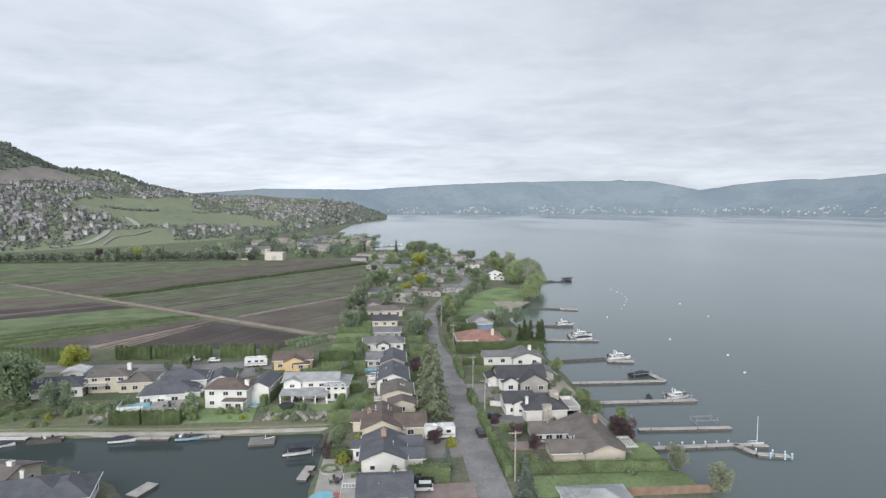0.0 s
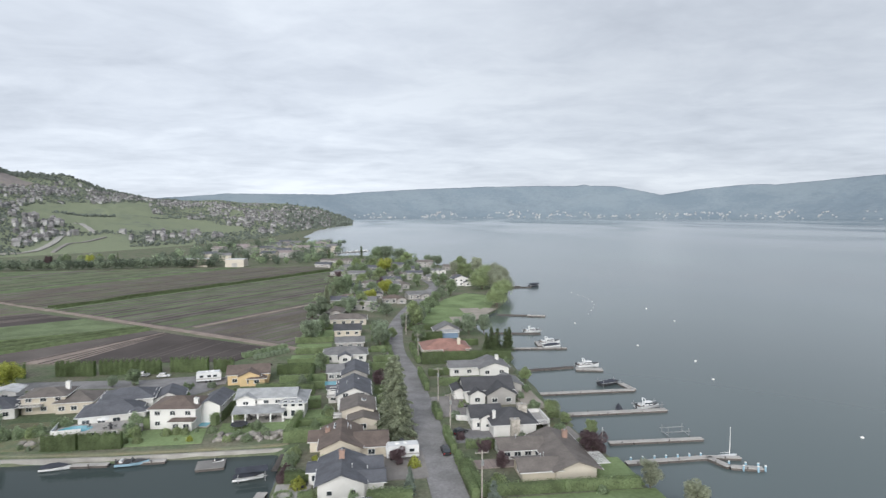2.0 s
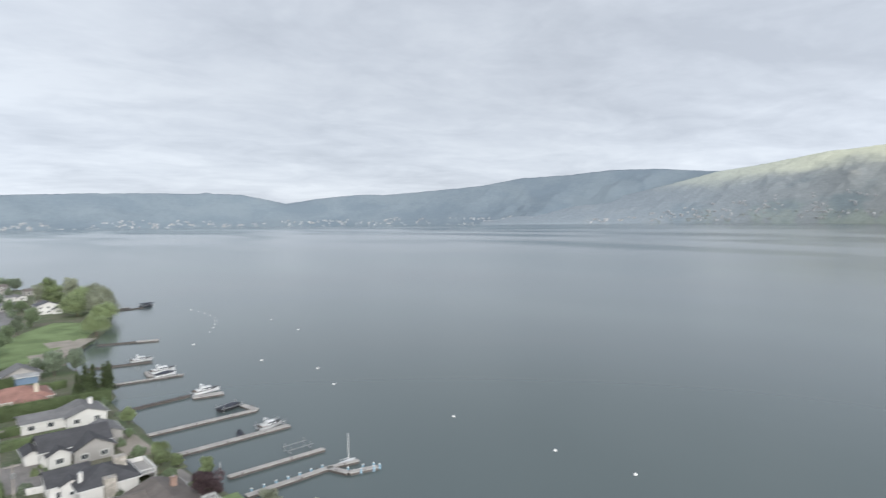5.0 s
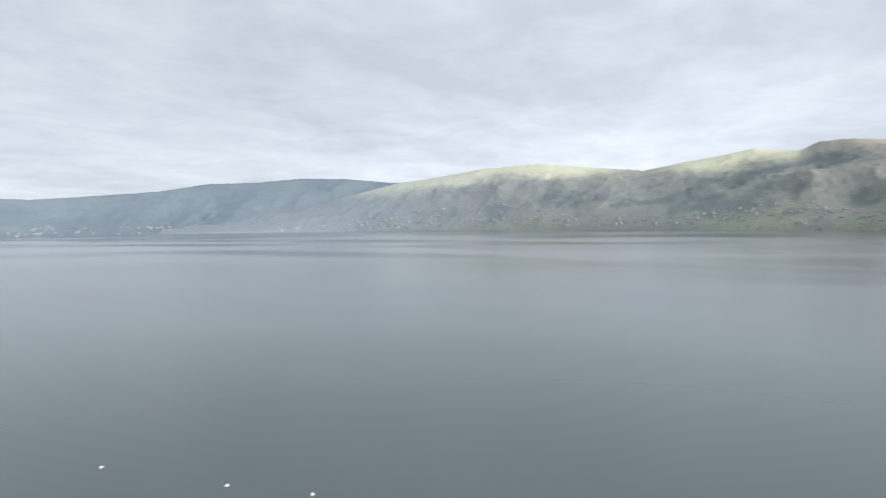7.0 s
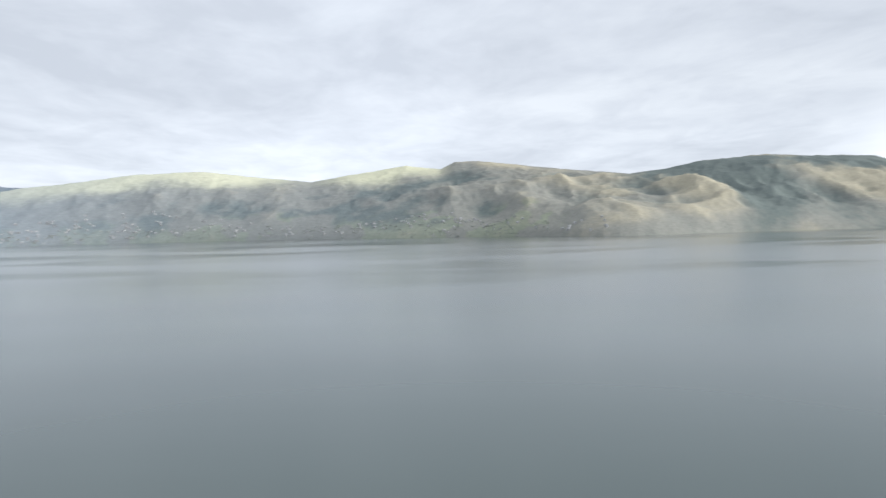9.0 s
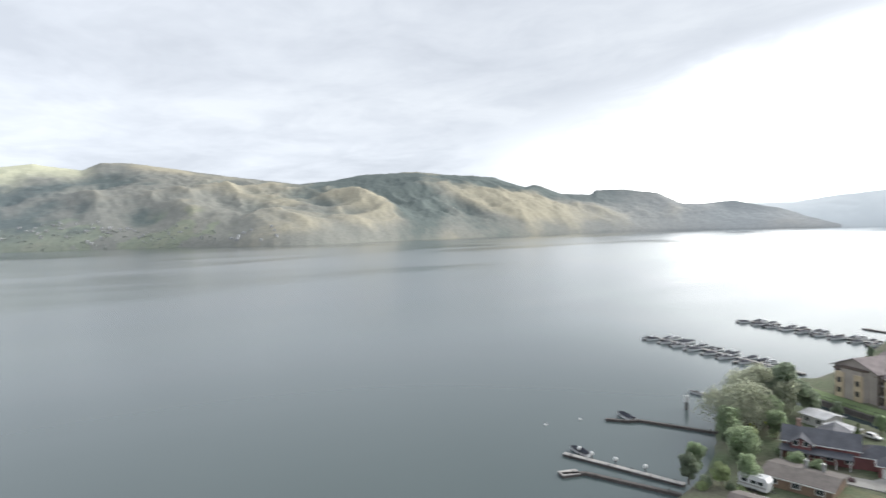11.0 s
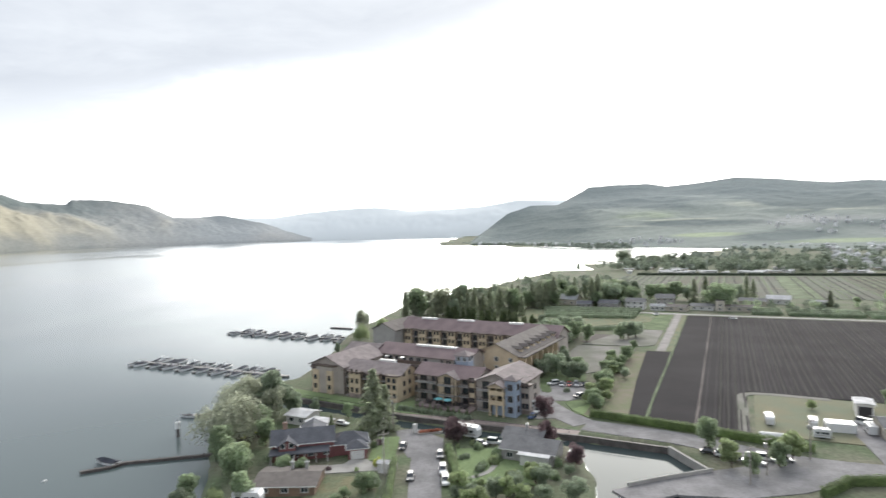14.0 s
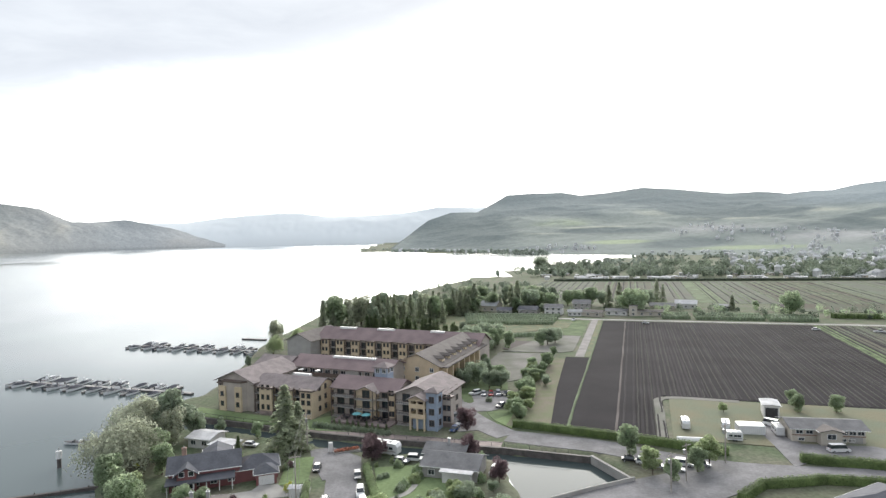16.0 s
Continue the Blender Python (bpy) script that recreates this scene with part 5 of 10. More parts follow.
def willow_tree(name, seed, H, mat, label):
    r = np.random.RandomState(seed)
    e = thing(name, 0, 0, 0, 0, label, "tree")
    part("trunk", trunk_shape(r, H, H * 0.6, H * 0.035), "bark", e)
    n = 1300
    D = ball(r, n)
    D[:, 2] = abs(D[:, 2])
    mids = np.stack([r.uniform(-0.24, 0.24, 7), r.uniform(-0.24, 0.24, 7), r.uniform(0.45, 0.70, 7)], 1) * H
    which = r.randint(0, 7, n)
    top = D * np.array([0.25, 0.25, 0.29]) * H * r.uniform(0.55, 1.05, (n, 1)) + mids[which]
    pts, nr = [], []
    for p, d in zip(top, D):
        L = int(r.uniform(5, 12))
        for j in range(L):
            q = p + np.array([d[0] * 0.02 * j, d[1] * 0.02 * j, -0.035 * j]) * H + r.normal(size=3) * 0.012 * H
            if q[2] > 0.4:
                pts.append(q), nr.append([d[0], d[1], 0.3])
    part("crown", cards(np.array(pts), np.array(nr) + r.normal(size=(len(pts), 3)) * 0.3, 0.0135 * H, r, 1.8), mat, e)
    return e


def conifer_tree(name, seed, H, mat, label, wide=0.2, open_=0.5, n=7200):
    r = np.random.RandomState(seed)
    e = thing(name, 0, 0, 0, 0, label, "tree")
    part("trunk", Shape().tube((0, 0, -0.3), (0, 0, H * 0.97), H * 0.022, H * 0.003, 7), "bark", e)
    pts, nr = [], []
    whorls = 15
    per = n // (whorls * 6)
    for i in range(whorls):
        t = (i + 0.3) / whorls
        for j in range(8):
            w = 2 * math.pi * (j + r.rand()) / 8
            if r.rand() < 0.22:
                continue
            L = H * wide * (1 - t) ** 0.85 * r.uniform(0.65, 1.15) + 0.02 * H
            for k in range(per):
                u = (k + r.rand()) / per
                z = H * (0.07 + 0.92 * t) - L * u * 0.32 + r.normal() * 0.008 * H
                side = r.normal() * 0.10 * L
                pts.append((L * u * math.cos(w) - side * math.sin(w), L * u * math.sin(w) + side * math.cos(w), z))
                nr.append((math.cos(w) * 0.5, math.sin(w) * 0.5, 0.9))
    P = np.array(pts)
    part("crown", cards(P, np.array(nr) + r.normal(size=P.shape) * 0.4, 0.0135 * H, r, 2.2), mat, e)
    return e


def shrub_plant(name, seed, mat, label, n=700):
    r = np.random.RandomState(seed)
    D = ball(r, n)
    D[:, 2] = abs(D[:, 2])
    lump = 1 + 0.25 * np.sin(D[:, 0] * 5 + seed) * np.cos(D[:, 1] * 4)
    P = D * np.array([1.0, 1.0, 1.1]) * (lump * r.uniform(0.7, 1.0, n))[:, None]
    return tagged(part(name, cards(P, D + r.normal(size=D.shape) * 0.4, 0.10, r), mat), label, "shrub")


PLANT = {}
MAKE = {
    "broad": lambda: broad_tree("broadleaf_tree", 1, 10, "leaf", "round green broadleaf tree", 0.38, 0.08),
    "broad_b": lambda: broad_tree("broadleaf_tree", 2, 10, "leaf", "spreading green broadleaf tree", 0.44, 0.08),
    "broad_tall": lambda: broad_tree("broadleaf_tree", 3, 10, "leaf_dark", "tall dark green broadleaf tree", 0.27, 0.12),
    "dark": lambda: broad_tree("broadleaf_tree", 4, 10, "leaf_dark", "dense dark green garden tree", 0.40, 0.06),
    "fresh": lambda: broad_tree("broadleaf_tree", 5, 10, "leaf_fresh", "fresh light green spring tree", 0.40, 0.16),
    "gold": lambda: broad_tree("broadleaf_tree", 6, 10, "leaf_yellow", "bright golden yellow spring tree", 0.46, 0.16),
    "plum": lambda: broad_tree("plum_tree", 7, 10, "leaf_purple", "purple-leaved ornamental plum tree", 0.42, 0.12),
    "bare": lambda: broad_tree("broadleaf_tree", 8, 10, "willow", "greyish tree with thin new leaves", 0.40, 0.12, 3000, 0.024),
    "willow": lambda: willow_tree("willow_tree", 9, 10, "willow", "pale drooping willow tree"),
    "willow_green": lambda: willow_tree("willow_tree", 10, 10, "leaf_fresh", "green drooping willow tree"),
    "spruce": lambda: conifer_tree("spruce_tree", 11, 10, "needle", "tall drooping green spruce tree", 0.27),
    "spruce_slim": lambda: conifer_tree("spruce_tree", 12, 10, "needle", "slim dark green conifer tree", 0.15),
    "blue_spruce": lambda: conifer_tree("blue_spruce_tree", 13, 10, "needle_blue", "silvery blue spruce tree", 0.26),
    "cedar": lambda: conifer_tree("cedar_tree", 14, 10, "cedar_dark", "narrow dark green columnar cedar", 0.13, n=2000),
    "shrub": lambda: shrub_plant("shrub", 15, "leaf", "rounded mid-green garden shrub"),
    "shrub_fresh": lambda: shrub_plant("shrub", 16, "leaf_fresh", "light green garden shrub"),
    "shrub_dark": lambda: shrub_plant("shrub", 17, "leaf_dark", "dark green garden shrub"),
    "shrub_purple": lambda: shrub_plant("shrub", 18, "leaf_purple", "dark purple-leaved garden shrub"),
    "shrub_yellow": lambda: shrub_plant("shrub", 19, "leaf_yellow", "golden yellow garden shrub"),
}


def plant(kind, x, y, height, wide=1.0, z=GZ, label="", group=""):
    unit = 10.0 if not kind.startswith("shrub") else 1.1
    s = height / unit
    m = Matrix.Translation((x, y, z)) @ Matrix.Rotation(RNG.uniform(0, 6.28), 4, "Z") @ Matrix.Diagonal((s * wide, s * wide, s, 1))
    if kind not in PLANT:
        PLANT[kind] = MAKE[kind]()
        first = PLANT[kind]
    first = copy_thing(PLANT[kind], m)
    return tagged(first, label, "", group)


def hedge(x0, y0, x1, y1, wide, high, mat="cedar", label="clipped green cedar hedge", dens=14.0, lumps=0.0, z=GZ):
    """A clipped hedge: a lumpy body covered in small leaf clumps; lumps: how far single bushes show."""
    r = np.random.RandomState(int(abs(x0 * 13 + y0 * 7 + x1 * 3)) % 9999)
    L = math.hypot(x1 - x0, y1 - y0)
    e = thing("hedge", x0, y0, z, math.degrees(math.atan2(y1 - y0, x1 - x0)), label, "hedge")
    n = max(3, int(L / 0.8))
    rings = []
    for i in range(n + 1):
        k = 1 - lumps * 0.5 * (i % 2)
        w, h = wide * (0.42 + r.uniform(-0.03, 0.03)) * k, high * (0.96 + r.uniform(-0.04, 0.02)) * (1 - lumps * 0.25 * (i % 2))
        u = L * i / n
        rings.append([(u, -w, 0), (u, -w * 1.02, h * 0.5), (u, -w * 0.85, h * 0.93), (u, 0, h), (u, w * 0.85, h * 0.93), (u, w * 1.02, h * 0.5), (u, w, 0)])
    part("body", Shape().loft(rings), mat, e)
    m = int(min(14000, dens * L * (2 * high + wide)))
    u, k = r.uniform(-0.1, L + 0.1, m), r.uniform(0, 2 * high + wide, m)
    side = np.where(k < high, -1, np.where(k < high + wide, 0, 1))
    bush = 1 - lumps * 0.22 * (1 + np.cos(u * 2 * math.pi / 1.6 + math.pi))
    y = np.where(side == -1, -wide / 2, np.where(side == 1, wide / 2, k - high - wide / 2)) * bush
    zz = np.where(side == -1, k, np.where(side == 1, k - high - wide, high)) * np.where(side == 0, bush, 1)
    P = np.stack([u, y, np.clip(zz, 0.05, high * 1.02)], 1) + r.normal(size=(m, 3)) * 0.05
    N_ = np.stack([r.normal(size=m) * 0.4, side + r.normal(size=m) * 0.4, (side == 0) * 1.0 + r.uniform(0, 0.5, m)], 1)
    part("foliage", cards(P, N_, 0.12, r), mat, e)
    return e


# ======== houses ========


def gable_roof(x0, x1, y0, y1, h, pitch, axis, ov=0.55, th=0.22):
    """A thick pitched roof with its ridge along axis."""
    sh = Shape()
    if axis == "x":
        half = (y1 - y0) / 2
        pts = lambda u, v, z: (u, v, z)
        a0, a1, b0, b1, mid = x0 - ov, x1 + ov, y0, y1, (y0 + y1) / 2
    else:
        half = (x1 - x0) / 2
        pts = lambda u, v, z: (v, u, z)
        a0, a1, b0, b1, mid = y0 - ov, y1 + ov, x0, x1, (x0 + x1) / 2
    rise = half * pitch
    e = h - ov * pitch
    prof = [(b0 - ov, e), (mid, h + rise), (b1 + ov, e), (b1 + ov, e + th), (mid, h + rise + th), (b0 - ov, e + th)]
    rings = [[pts(a, v, z) for v, z in prof] for a in (a0, a1)]
    return sh.loft(rings), rise


def hip_roof(x0, x1, y0, y1, h, pitch, ov=0.55, th=0.22):
    sh = Shape()
    w, d = x1 - x0 + 2 * ov, y1 - y0 + 2 * ov
    a, b, c, e = x0 - ov, x1 + ov, y0 - ov, y1 + ov
    k = min(w, d) / 2
    top = h - ov * pitch + k * pitch
    z = h - ov * pitch
    if w >= d:
        r0, r1 = (a + k, (c + e) / 2, top + th), (b - k, (c + e) / 2, top + th)
    else:
        r0, r1 = ((a + b) / 2, c + k, top + th), ((a + b) / 2, e - k, top + th)
    lo = [(a, c, z), (b, c, z), (b, e, z), (a, e, z)]
    up = [(x, y, zz + th) for x, y, zz in lo]
    sh.face(*lo[::-1])
    for i in range(4):
        j = (i + 1) % 4
        sh.face(lo[i], lo[j], up[j], up[i])
    if w >= d:
        sh.face(up[0], up[1], r1, r0), sh.face(up[1], up[2], r1), sh.face(up[2], up[3], r0, r1), sh.face(up[3], up[0], r0)
    else:
        sh.face(up[0], up[1], r0), sh.face(up[1], up[2], r1, r0), sh.face(up[2], up[3], r1), sh.face(up[3], up[0], r0, r1)
    return sh, top - h


def window_frame_mesh(w, h, trim):
    def make():
        sh = Shape()
        t, d = 0.12, 0.09
        sh.box(-w / 2 - t, w / 2 + t, -d, 0.02, h / 2, h / 2 + t).box(-w / 2 - t, w / 2 + t, -d * 1.5, 0.02, -h / 2 - t, -h / 2)
        sh.box(-w / 2 - t, -w / 2, -d, 0.02, -h / 2, h / 2).box(w / 2, w / 2 + t, -d, 0.02, -h / 2, h / 2)
        if w > 1.0:
            sh.box(-0.035, 0.035, -d * 0.7, 0.02, -h / 2, h / 2)
        return sh.mesh("window", M[trim])
    return shared(("wf", w, h, trim), make)


def pane_mesh(w, h):
    return shared(("pane", w, h), lambda: Shape().box(-w / 2, w / 2, -0.035, 0.01, -h / 2, h / 2).mesh("pane", M["glass"]))


FACE = {"s": 0, "e": 90, "n": 180, "w": 270}


def window(parent, face, a, c, z, w=1.3, h=1.2, trim="trim"):
    """A framed window on a wall's outer face: a along the wall, c the wall's plane."""
    x, y = (a, c) if face in "sn" else (c, a)
    ob = part("window", window_frame_mesh(w, h, trim), trim, parent, m=pose(x, y, z, 0, 0, FACE[face]))
    part("pane", pane_mesh(w, h), "glass", ob)
    return ob


def window_row(parent, box, face, n, zs, w=1.3, h=1.2, trim="trim"):
    x0, x1, y0, y1 = box
    lo, hi = (x0, x1) if face in "sn" else (y0, y1)
    c = {"s": y0, "n": y1, "w": x0, "e": x1}[face]
    for z in zs:
        for i in range(n):
            window(parent, face, lo + (hi - lo) * (i + 0.5) / n, c, z, w, h, trim)


def garage_door(parent, face, a, c, w=4.6, h=2.2, mat="trim"):
    def make():
        sh = Shape()
        for i in range(4):
            sh.box(-w / 2, w / 2, -0.06, 0.02, h * i / 4 + 0.015, h * (i + 1) / 4 - 0.015)
        return sh.mesh("garage_door", M[mat])
    x, y = (a, c) if face in "sn" else (c, a)
    return part("garage_door", shared(("gd", w, h, mat), make), mat, parent, m=pose(x, y, 0.02, 0, 0, FACE[face]))


def block(e, box, h, roof, pitch, wall, roofm, wins="", z0=0.0, ov=0.55, trim="trim", wsize=(1.3, 1.2)):
    """One body of a house: its wall, its roof, and windows, given as a string such as s3 w2."""
    x0, x1, y0, y1 = box
    sh = Shape()
    sh.box(x0, x1, y0, y1, z0 - 0.3, h)
    if roof in ("x", "y"):
        rs, rise = gable_roof(x0, x1, y0, y1, h, pitch, roof, ov)
        if roof == "x":
            my = (y0 + y1) / 2
            for x in (x0, x1):
                sh.face((x, y0, h), (x, y1, h), (x, my, h + rise))
        else:
            mx = (x0 + x1) / 2
            for y in (y0, y1):
                sh.face((x0, y, h), (x1, y, h), (mx, y, h + rise))
    elif roof == "hip":
        rs, rise = hip_roof(x0, x1, y0, y1, h, pitch, ov)
    else:
        rs, rise = Shape().box(x0 - ov, x1 + ov, y0 - ov, y1 + ov, h, h + 0.25), 0.25
    part("wall", sh, wall, e)
    part("roof", rs, roofm, e)
    eh = h - (ov * pitch if roof in ("x", "y", "hip") else 0)
    if roof in ("x", "hip"):
        part("gutter", Shape().box(x0 - ov, x1 + ov, y0 - ov - 0.12, y0 - ov, eh + 0.02, eh + 0.17), trim, e)
        part("gutter", Shape().box(x0 - ov, x1 + ov, y1 + ov, y1 + ov + 0.12, eh + 0.02, eh + 0.17), trim, e)
    if roof in ("y", "hip"):
        part("gutter", Shape().box(x0 - ov - 0.12, x0 - ov, y0 - ov, y1 + ov, eh + 0.02, eh + 0.17), trim, e)
        part("gutter", Shape().box(x1 + ov, x1 + ov + 0.12, y0 - ov, y1 + ov, eh + 0.02, eh + 0.17), trim, e)
    zs = [z0 + 1.5] if h - z0 < 4.4 else [z0 + 1.5, z0 + 4.3]
    for wd in wins.split():
        window_row(e, box, wd[0], int(wd[1]), zs, *wsize, trim)
    return h + rise


def chimney(e, x, y, z0, z1, mat="brick", s=0.5):
    c = part("chimney", Shape().box(x - s, x + s, y - s * 0.8, y + s * 0.8, z0, z1).box(x - s - 0.08, x + s + 0.08, y - s * 0.8 - 0.08, y + s * 0.8 + 0.08, z1, z1 + 0.14), mat, e)
    part("flue", Shape().tube((x, y, z1 + 0.1), (x, y, z1 + 0.5), 0.16, 0.14, 8), "metal", c)


def vents(e, spots):
    for x, y, z in spots:
        part("roof_vent", Shape().tube((x, y, z - 0.4), (x, y, z + 0.45), 0.09, 0.09, 7).tube((x, y, z + 0.45), (x, y, z + 0.6), 0.16, 0.12, 7), "metal", e)


def skylights(e, spots, tilt_axis="x", tilt=0):
    for x, y, z in spots:
        sk = part("skylight", Shape().box(-0.55, 0.55, -0.75, 0.75, 0, 0.14), "trim", e, m=pose(x, y, z, tilt if tilt_axis == "x" else 0, tilt if tilt_axis == "y" else 0, 0))
        part("pane", Shape().box(-0.45, 0.45, -0.65, 0.65, 0.12, 0.16), "glass", sk)


def veranda(e, box, h, roofm, posts, trim="trim", pitch=0.18):
    """A lean-to porch roof on posts along the south side of box."""
    x0, x1, y0, y1 = box
    part("porch_roof", Shape().loft([[(x0, y0, h), (x0, y0, h + 0.18), (x0, y1, h + 0.18 + (y1 - y0) * pitch), (x0, y1, h + (y1 - y0) * pitch)], [(x1, y0, h), (x1, y0, h + 0.18), (x1, y1, h + 0.18 + (y1 - y0) * pitch), (x1, y1, h + (y1 - y0) * pitch)]]), roofm, e)
    for i in range(posts):
        x = x0 + 0.3 + (x1 - x0 - 0.6) * i / (posts - 1)
        part("porch_post", Shape().box(x - 0.14, x + 0.14, y0 + 0.15, y0 + 0.43, 0, h + 0.03).box(x - 0.2, x + 0.2, y0 + 0.09, y0 + 0.49, 0, 0.3), trim, e)
    part("porch_floor", Shape().box(x0, x1, y0, y1, -0.2, 0.12), "concrete", e)


def balcony(e, x0, x1, y0, y1, z, trim="trim", rail=True, mat="deck"):
    b = part("balcony", Shape().box(x0, x1, y0, y1, z - 0.2, z), mat, e)
    if rail:
        r = Shape()
        r.box(x0, x1, y0, y0 + 0.07, z + 0.95, z + 1.05).box(x0, x1, y0, y0 + 0.05, z + 0.08, z + 0.14)
        r.box(x0, x0 + 0.07, y0, y1, z + 0.95, z + 1.05).box(x1 - 0.07, x1, y0, y1, z + 0.95, z + 1.05)
        n = max(2, int((x1 - x0) / 0.5))
        for i in range(n + 1):
            x = x0 + (x1 - x0 - 0.06) * i / n
            r.box(x, x + 0.06, y0, y0 + 0.05, z, z + 0.95)
        part("railing", r, trim, b)
    return b


def house(x, y, rz, label, category="house", name="house"):
    e = thing(name, x, y, GZ, rz, label, category)
    e.matrix_basis = e.matrix_basis @ Matrix.Diagonal((1, 1, 0.86, 1))
    return e


# ======== the street's west side, from the near end ========
h = house(-1.4, 97.2, 0, "blue-sided house with dark grey roof and white deck")
block(h, (-4.2, 4.2, -5.0, 5.0), 4.6, "x", 0.42, "blue_wall", "roof_slate", "s3 w2 n3")
block(h, (0.5, 5.0, -8.0, -4.0), 3.2, "x", 0.35, "blue_wall", "roof_slate", "s1")
balcony(h, -7.4, -4.2, -4.5, 3.0, 2.7)
balcony(h, -7.4, -4.2, 3.2, 7.0, 2.7)
vents(h, [(1.5, 1.5, 6.2), (-1, -2, 5.8)])
h = house(-1.0, 116.0, 0, "white house with charcoal gabled roof and arched carport")
block(h, (-5.0, 3.2, -5.5, 6.0), 3.4, "y", 0.46, "white", "roof_slate", "s2 w3", wsize=(0.9, 0.9))
block(h, (-7.0, -4.6, 1.0, 5.0), 3.0, "x", 0.3, "white", "roof_slate", "s1 w1")
block(h, (2.4, 6.4, 1.5, 6.5), 3.0, "x", 0.42, "white", "roof_slate", "e1")
block(h, (2.0, 6.6, -4.6, 0.4), 3.0, "x", 0.42, "white", "roof_slate", "")
chimney(h, -0.9, 1.5, 4.0, 7.0)
part("carport_beam", Shape().box(2.0, 7.2, 0.5, 0.75, 2.2, 2.6), "trim", h)
for k in range(4):
    part("carport_post", Shape().box(2.1 + 1.6 * k, 2.3 + 1.6 * k, 0.5, 0.75, 0, 2.25), "trim", h)
vents(h, [(1, -2, 5.2)])
h = house(-1.0, 132.5, 0, "brown-roofed bungalow with cream walls and skylights")
block(h, (-5.6, 2.6, -5.5, 6.5), 3.2, "y", 0.5, "cream", "roof_brown", "s1 w3", wsize=(1.0, 1.0))
block(h, (1.6, 8.0, -4.6, 4.0), 2.9, "x", 0.36, "cream", "roof_brown", "s1 e2")
block(h, (-8.0, -5.0, 0.0, 6.0), 2.8, "x", 0.4, "cream", "roof_brown", "w2")
skylights(h, [(-2.6, 3.0, 4.72), (-2.6, 4.7, 4.72), (-0.6, 3.2, 4.72), (-0.6, 4.9, 4.72)], "y", 0)
chimney(h, -4.4, 2.0, 3.4, 5.0)
vents(h, [(0.5, 2.0, 4.9)])
h = house(0.8, 146.5, 0, "beige house with two stacked front gables")
block(h, (-3.6, 4.0, 1.0, 10.0), 4.2, "y", 0.34, "beige", "roof_taupe", "s2 w2")
block(h, (-1.8, 4.6, -3.5, 3.0), 3.0, "y", 0.34, "beige", "roof_taupe", "s1")
balcony(h, -5.5, -3.6, 0.0, 4.0, 2.7)
skylights(h, [(1.6, 6, 5.2)], "y", 18)
h = house(-0.4, 165.0, 0, "two-storey white house with dark grey gable roof")
block(h, (-3.8, 4.4, -6.0, 7.0), 4.5, "y", 0.5, "white", "roof_slate", "s2 w3")
balcony(h, -6.6, -3.8, -3.0, 3.0, 2.8)
block(h, (-6.4, -3.8, 0.0, 3.0), 4.4, "x", 0.3, "white", "roof_slate", "s1")
vents(h, [(-1.5, 0, 6.1), (1.5, 3, 5.9)])
h = house(-1.5, 187.0, 0, "grey-roofed bungalow with long low wing")
block(h, (-2.0, 5.2, -5, 7), 3.3, "y", 0.45, "grey_wall", "roof_slate", "s2")
block(h, (-6.5, -2.0, -1, 7), 3.0, "x", 0.4, "grey_wall", "roof_grey", "s2 w1")
h = house(-3.3, 212.0, 0, "white bungalow with grey hipped roof")
block(h, (-7.0, 7.0, -4, 5), 3.1, "hip", 0.42, "white", "roof_grey", "s4")
block(h, (-2.0, 2.0, -6, -3), 2.9, "y", 0.45, "white", "roof_slate", "s1")
h = house(-2.0, 231.0, 0, "small bungalow with green-grey roof")
block(h, (-5.0, 5.0, -4, 4), 3.0, "x", 0.35, "grey_wall", "roof_grey", "s3")
h = house(-3.0, 254.0, 0, "bungalow with dark brown roof")
block(h, (-5.5, 5.0, -4, 4), 3.0, "x", 0.5, "cream", "roof_charcoal", "s3")
h = house(-3.5, 279.0, 0, "wide bungalow with grey-brown roof")
block(h, (-8.0, 8.0, -5, 4), 3.2, "hip", 0.42, "beige", "roof_taupe", "s4")

# ======== the street's lake side ========
h = house(38.6, 118.6, 0, "sprawling bungalow with taupe hipped roof")
block(h, (-0.6, 7.4, -6.2, 11.0), 2.5, "y", 0.42, "beige", "roof_taupe", "e3", ov=0.9)
block(h, (-8.6, 0.2, 4.2, 10.6), 2.5, "x", 0.40, "white", "roof_taupe", "s4 w1", ov=0.7)
block(h, (-7.0, 0.2, -5.6, 0.6), 2.3, "x", 0.40, "cream", "roof_taupe", "w1", ov=0.7)
chimney(h, 5.4, 6.5, 3.6, 5.4)
vents(h, [(-5, 7, 4.2), (-2.6, -2.6, 4.0), (-1.9, -2.2, 4.0)])
p = part("pergola", Shape().box(8.0, 10.6, -5.0, -4.85, 2.5, 2.7), "trim", h)
part("beam", Shape().box(8.0, 10.6, 0.0, 0.15, 2.5, 2.7), "trim", p)
for k in range(8):
    part("rafter", Shape().box(8.2 + 0.3 * k, 8.3 + 0.3 * k, -5.3, 0.4, 2.7, 2.82), "trim", p)
h = house(34.6, 141.5, 0, "white house with charcoal hipped roof and stone chimney")
block(h, (-3.6, 6.2, -6.8, 3.0), 3.6, "hip", 0.50, "white", "roof_charcoal", "w1")
block(h, (-7.4, -0.5, -1.5, 6.0), 3.6, "x", 0.5, "white", "roof_charcoal", "s2 w2")
block(h, (-5.6, -2.4, -2.3, 0.5), 3.7, "y", 0.55, "white", "roof_charcoal", "s1", wsize=(0.7, 0.7))
balcony(h, 6.2, 10.0, -5.0, 3.0, 2.4, mat="grey_wall")
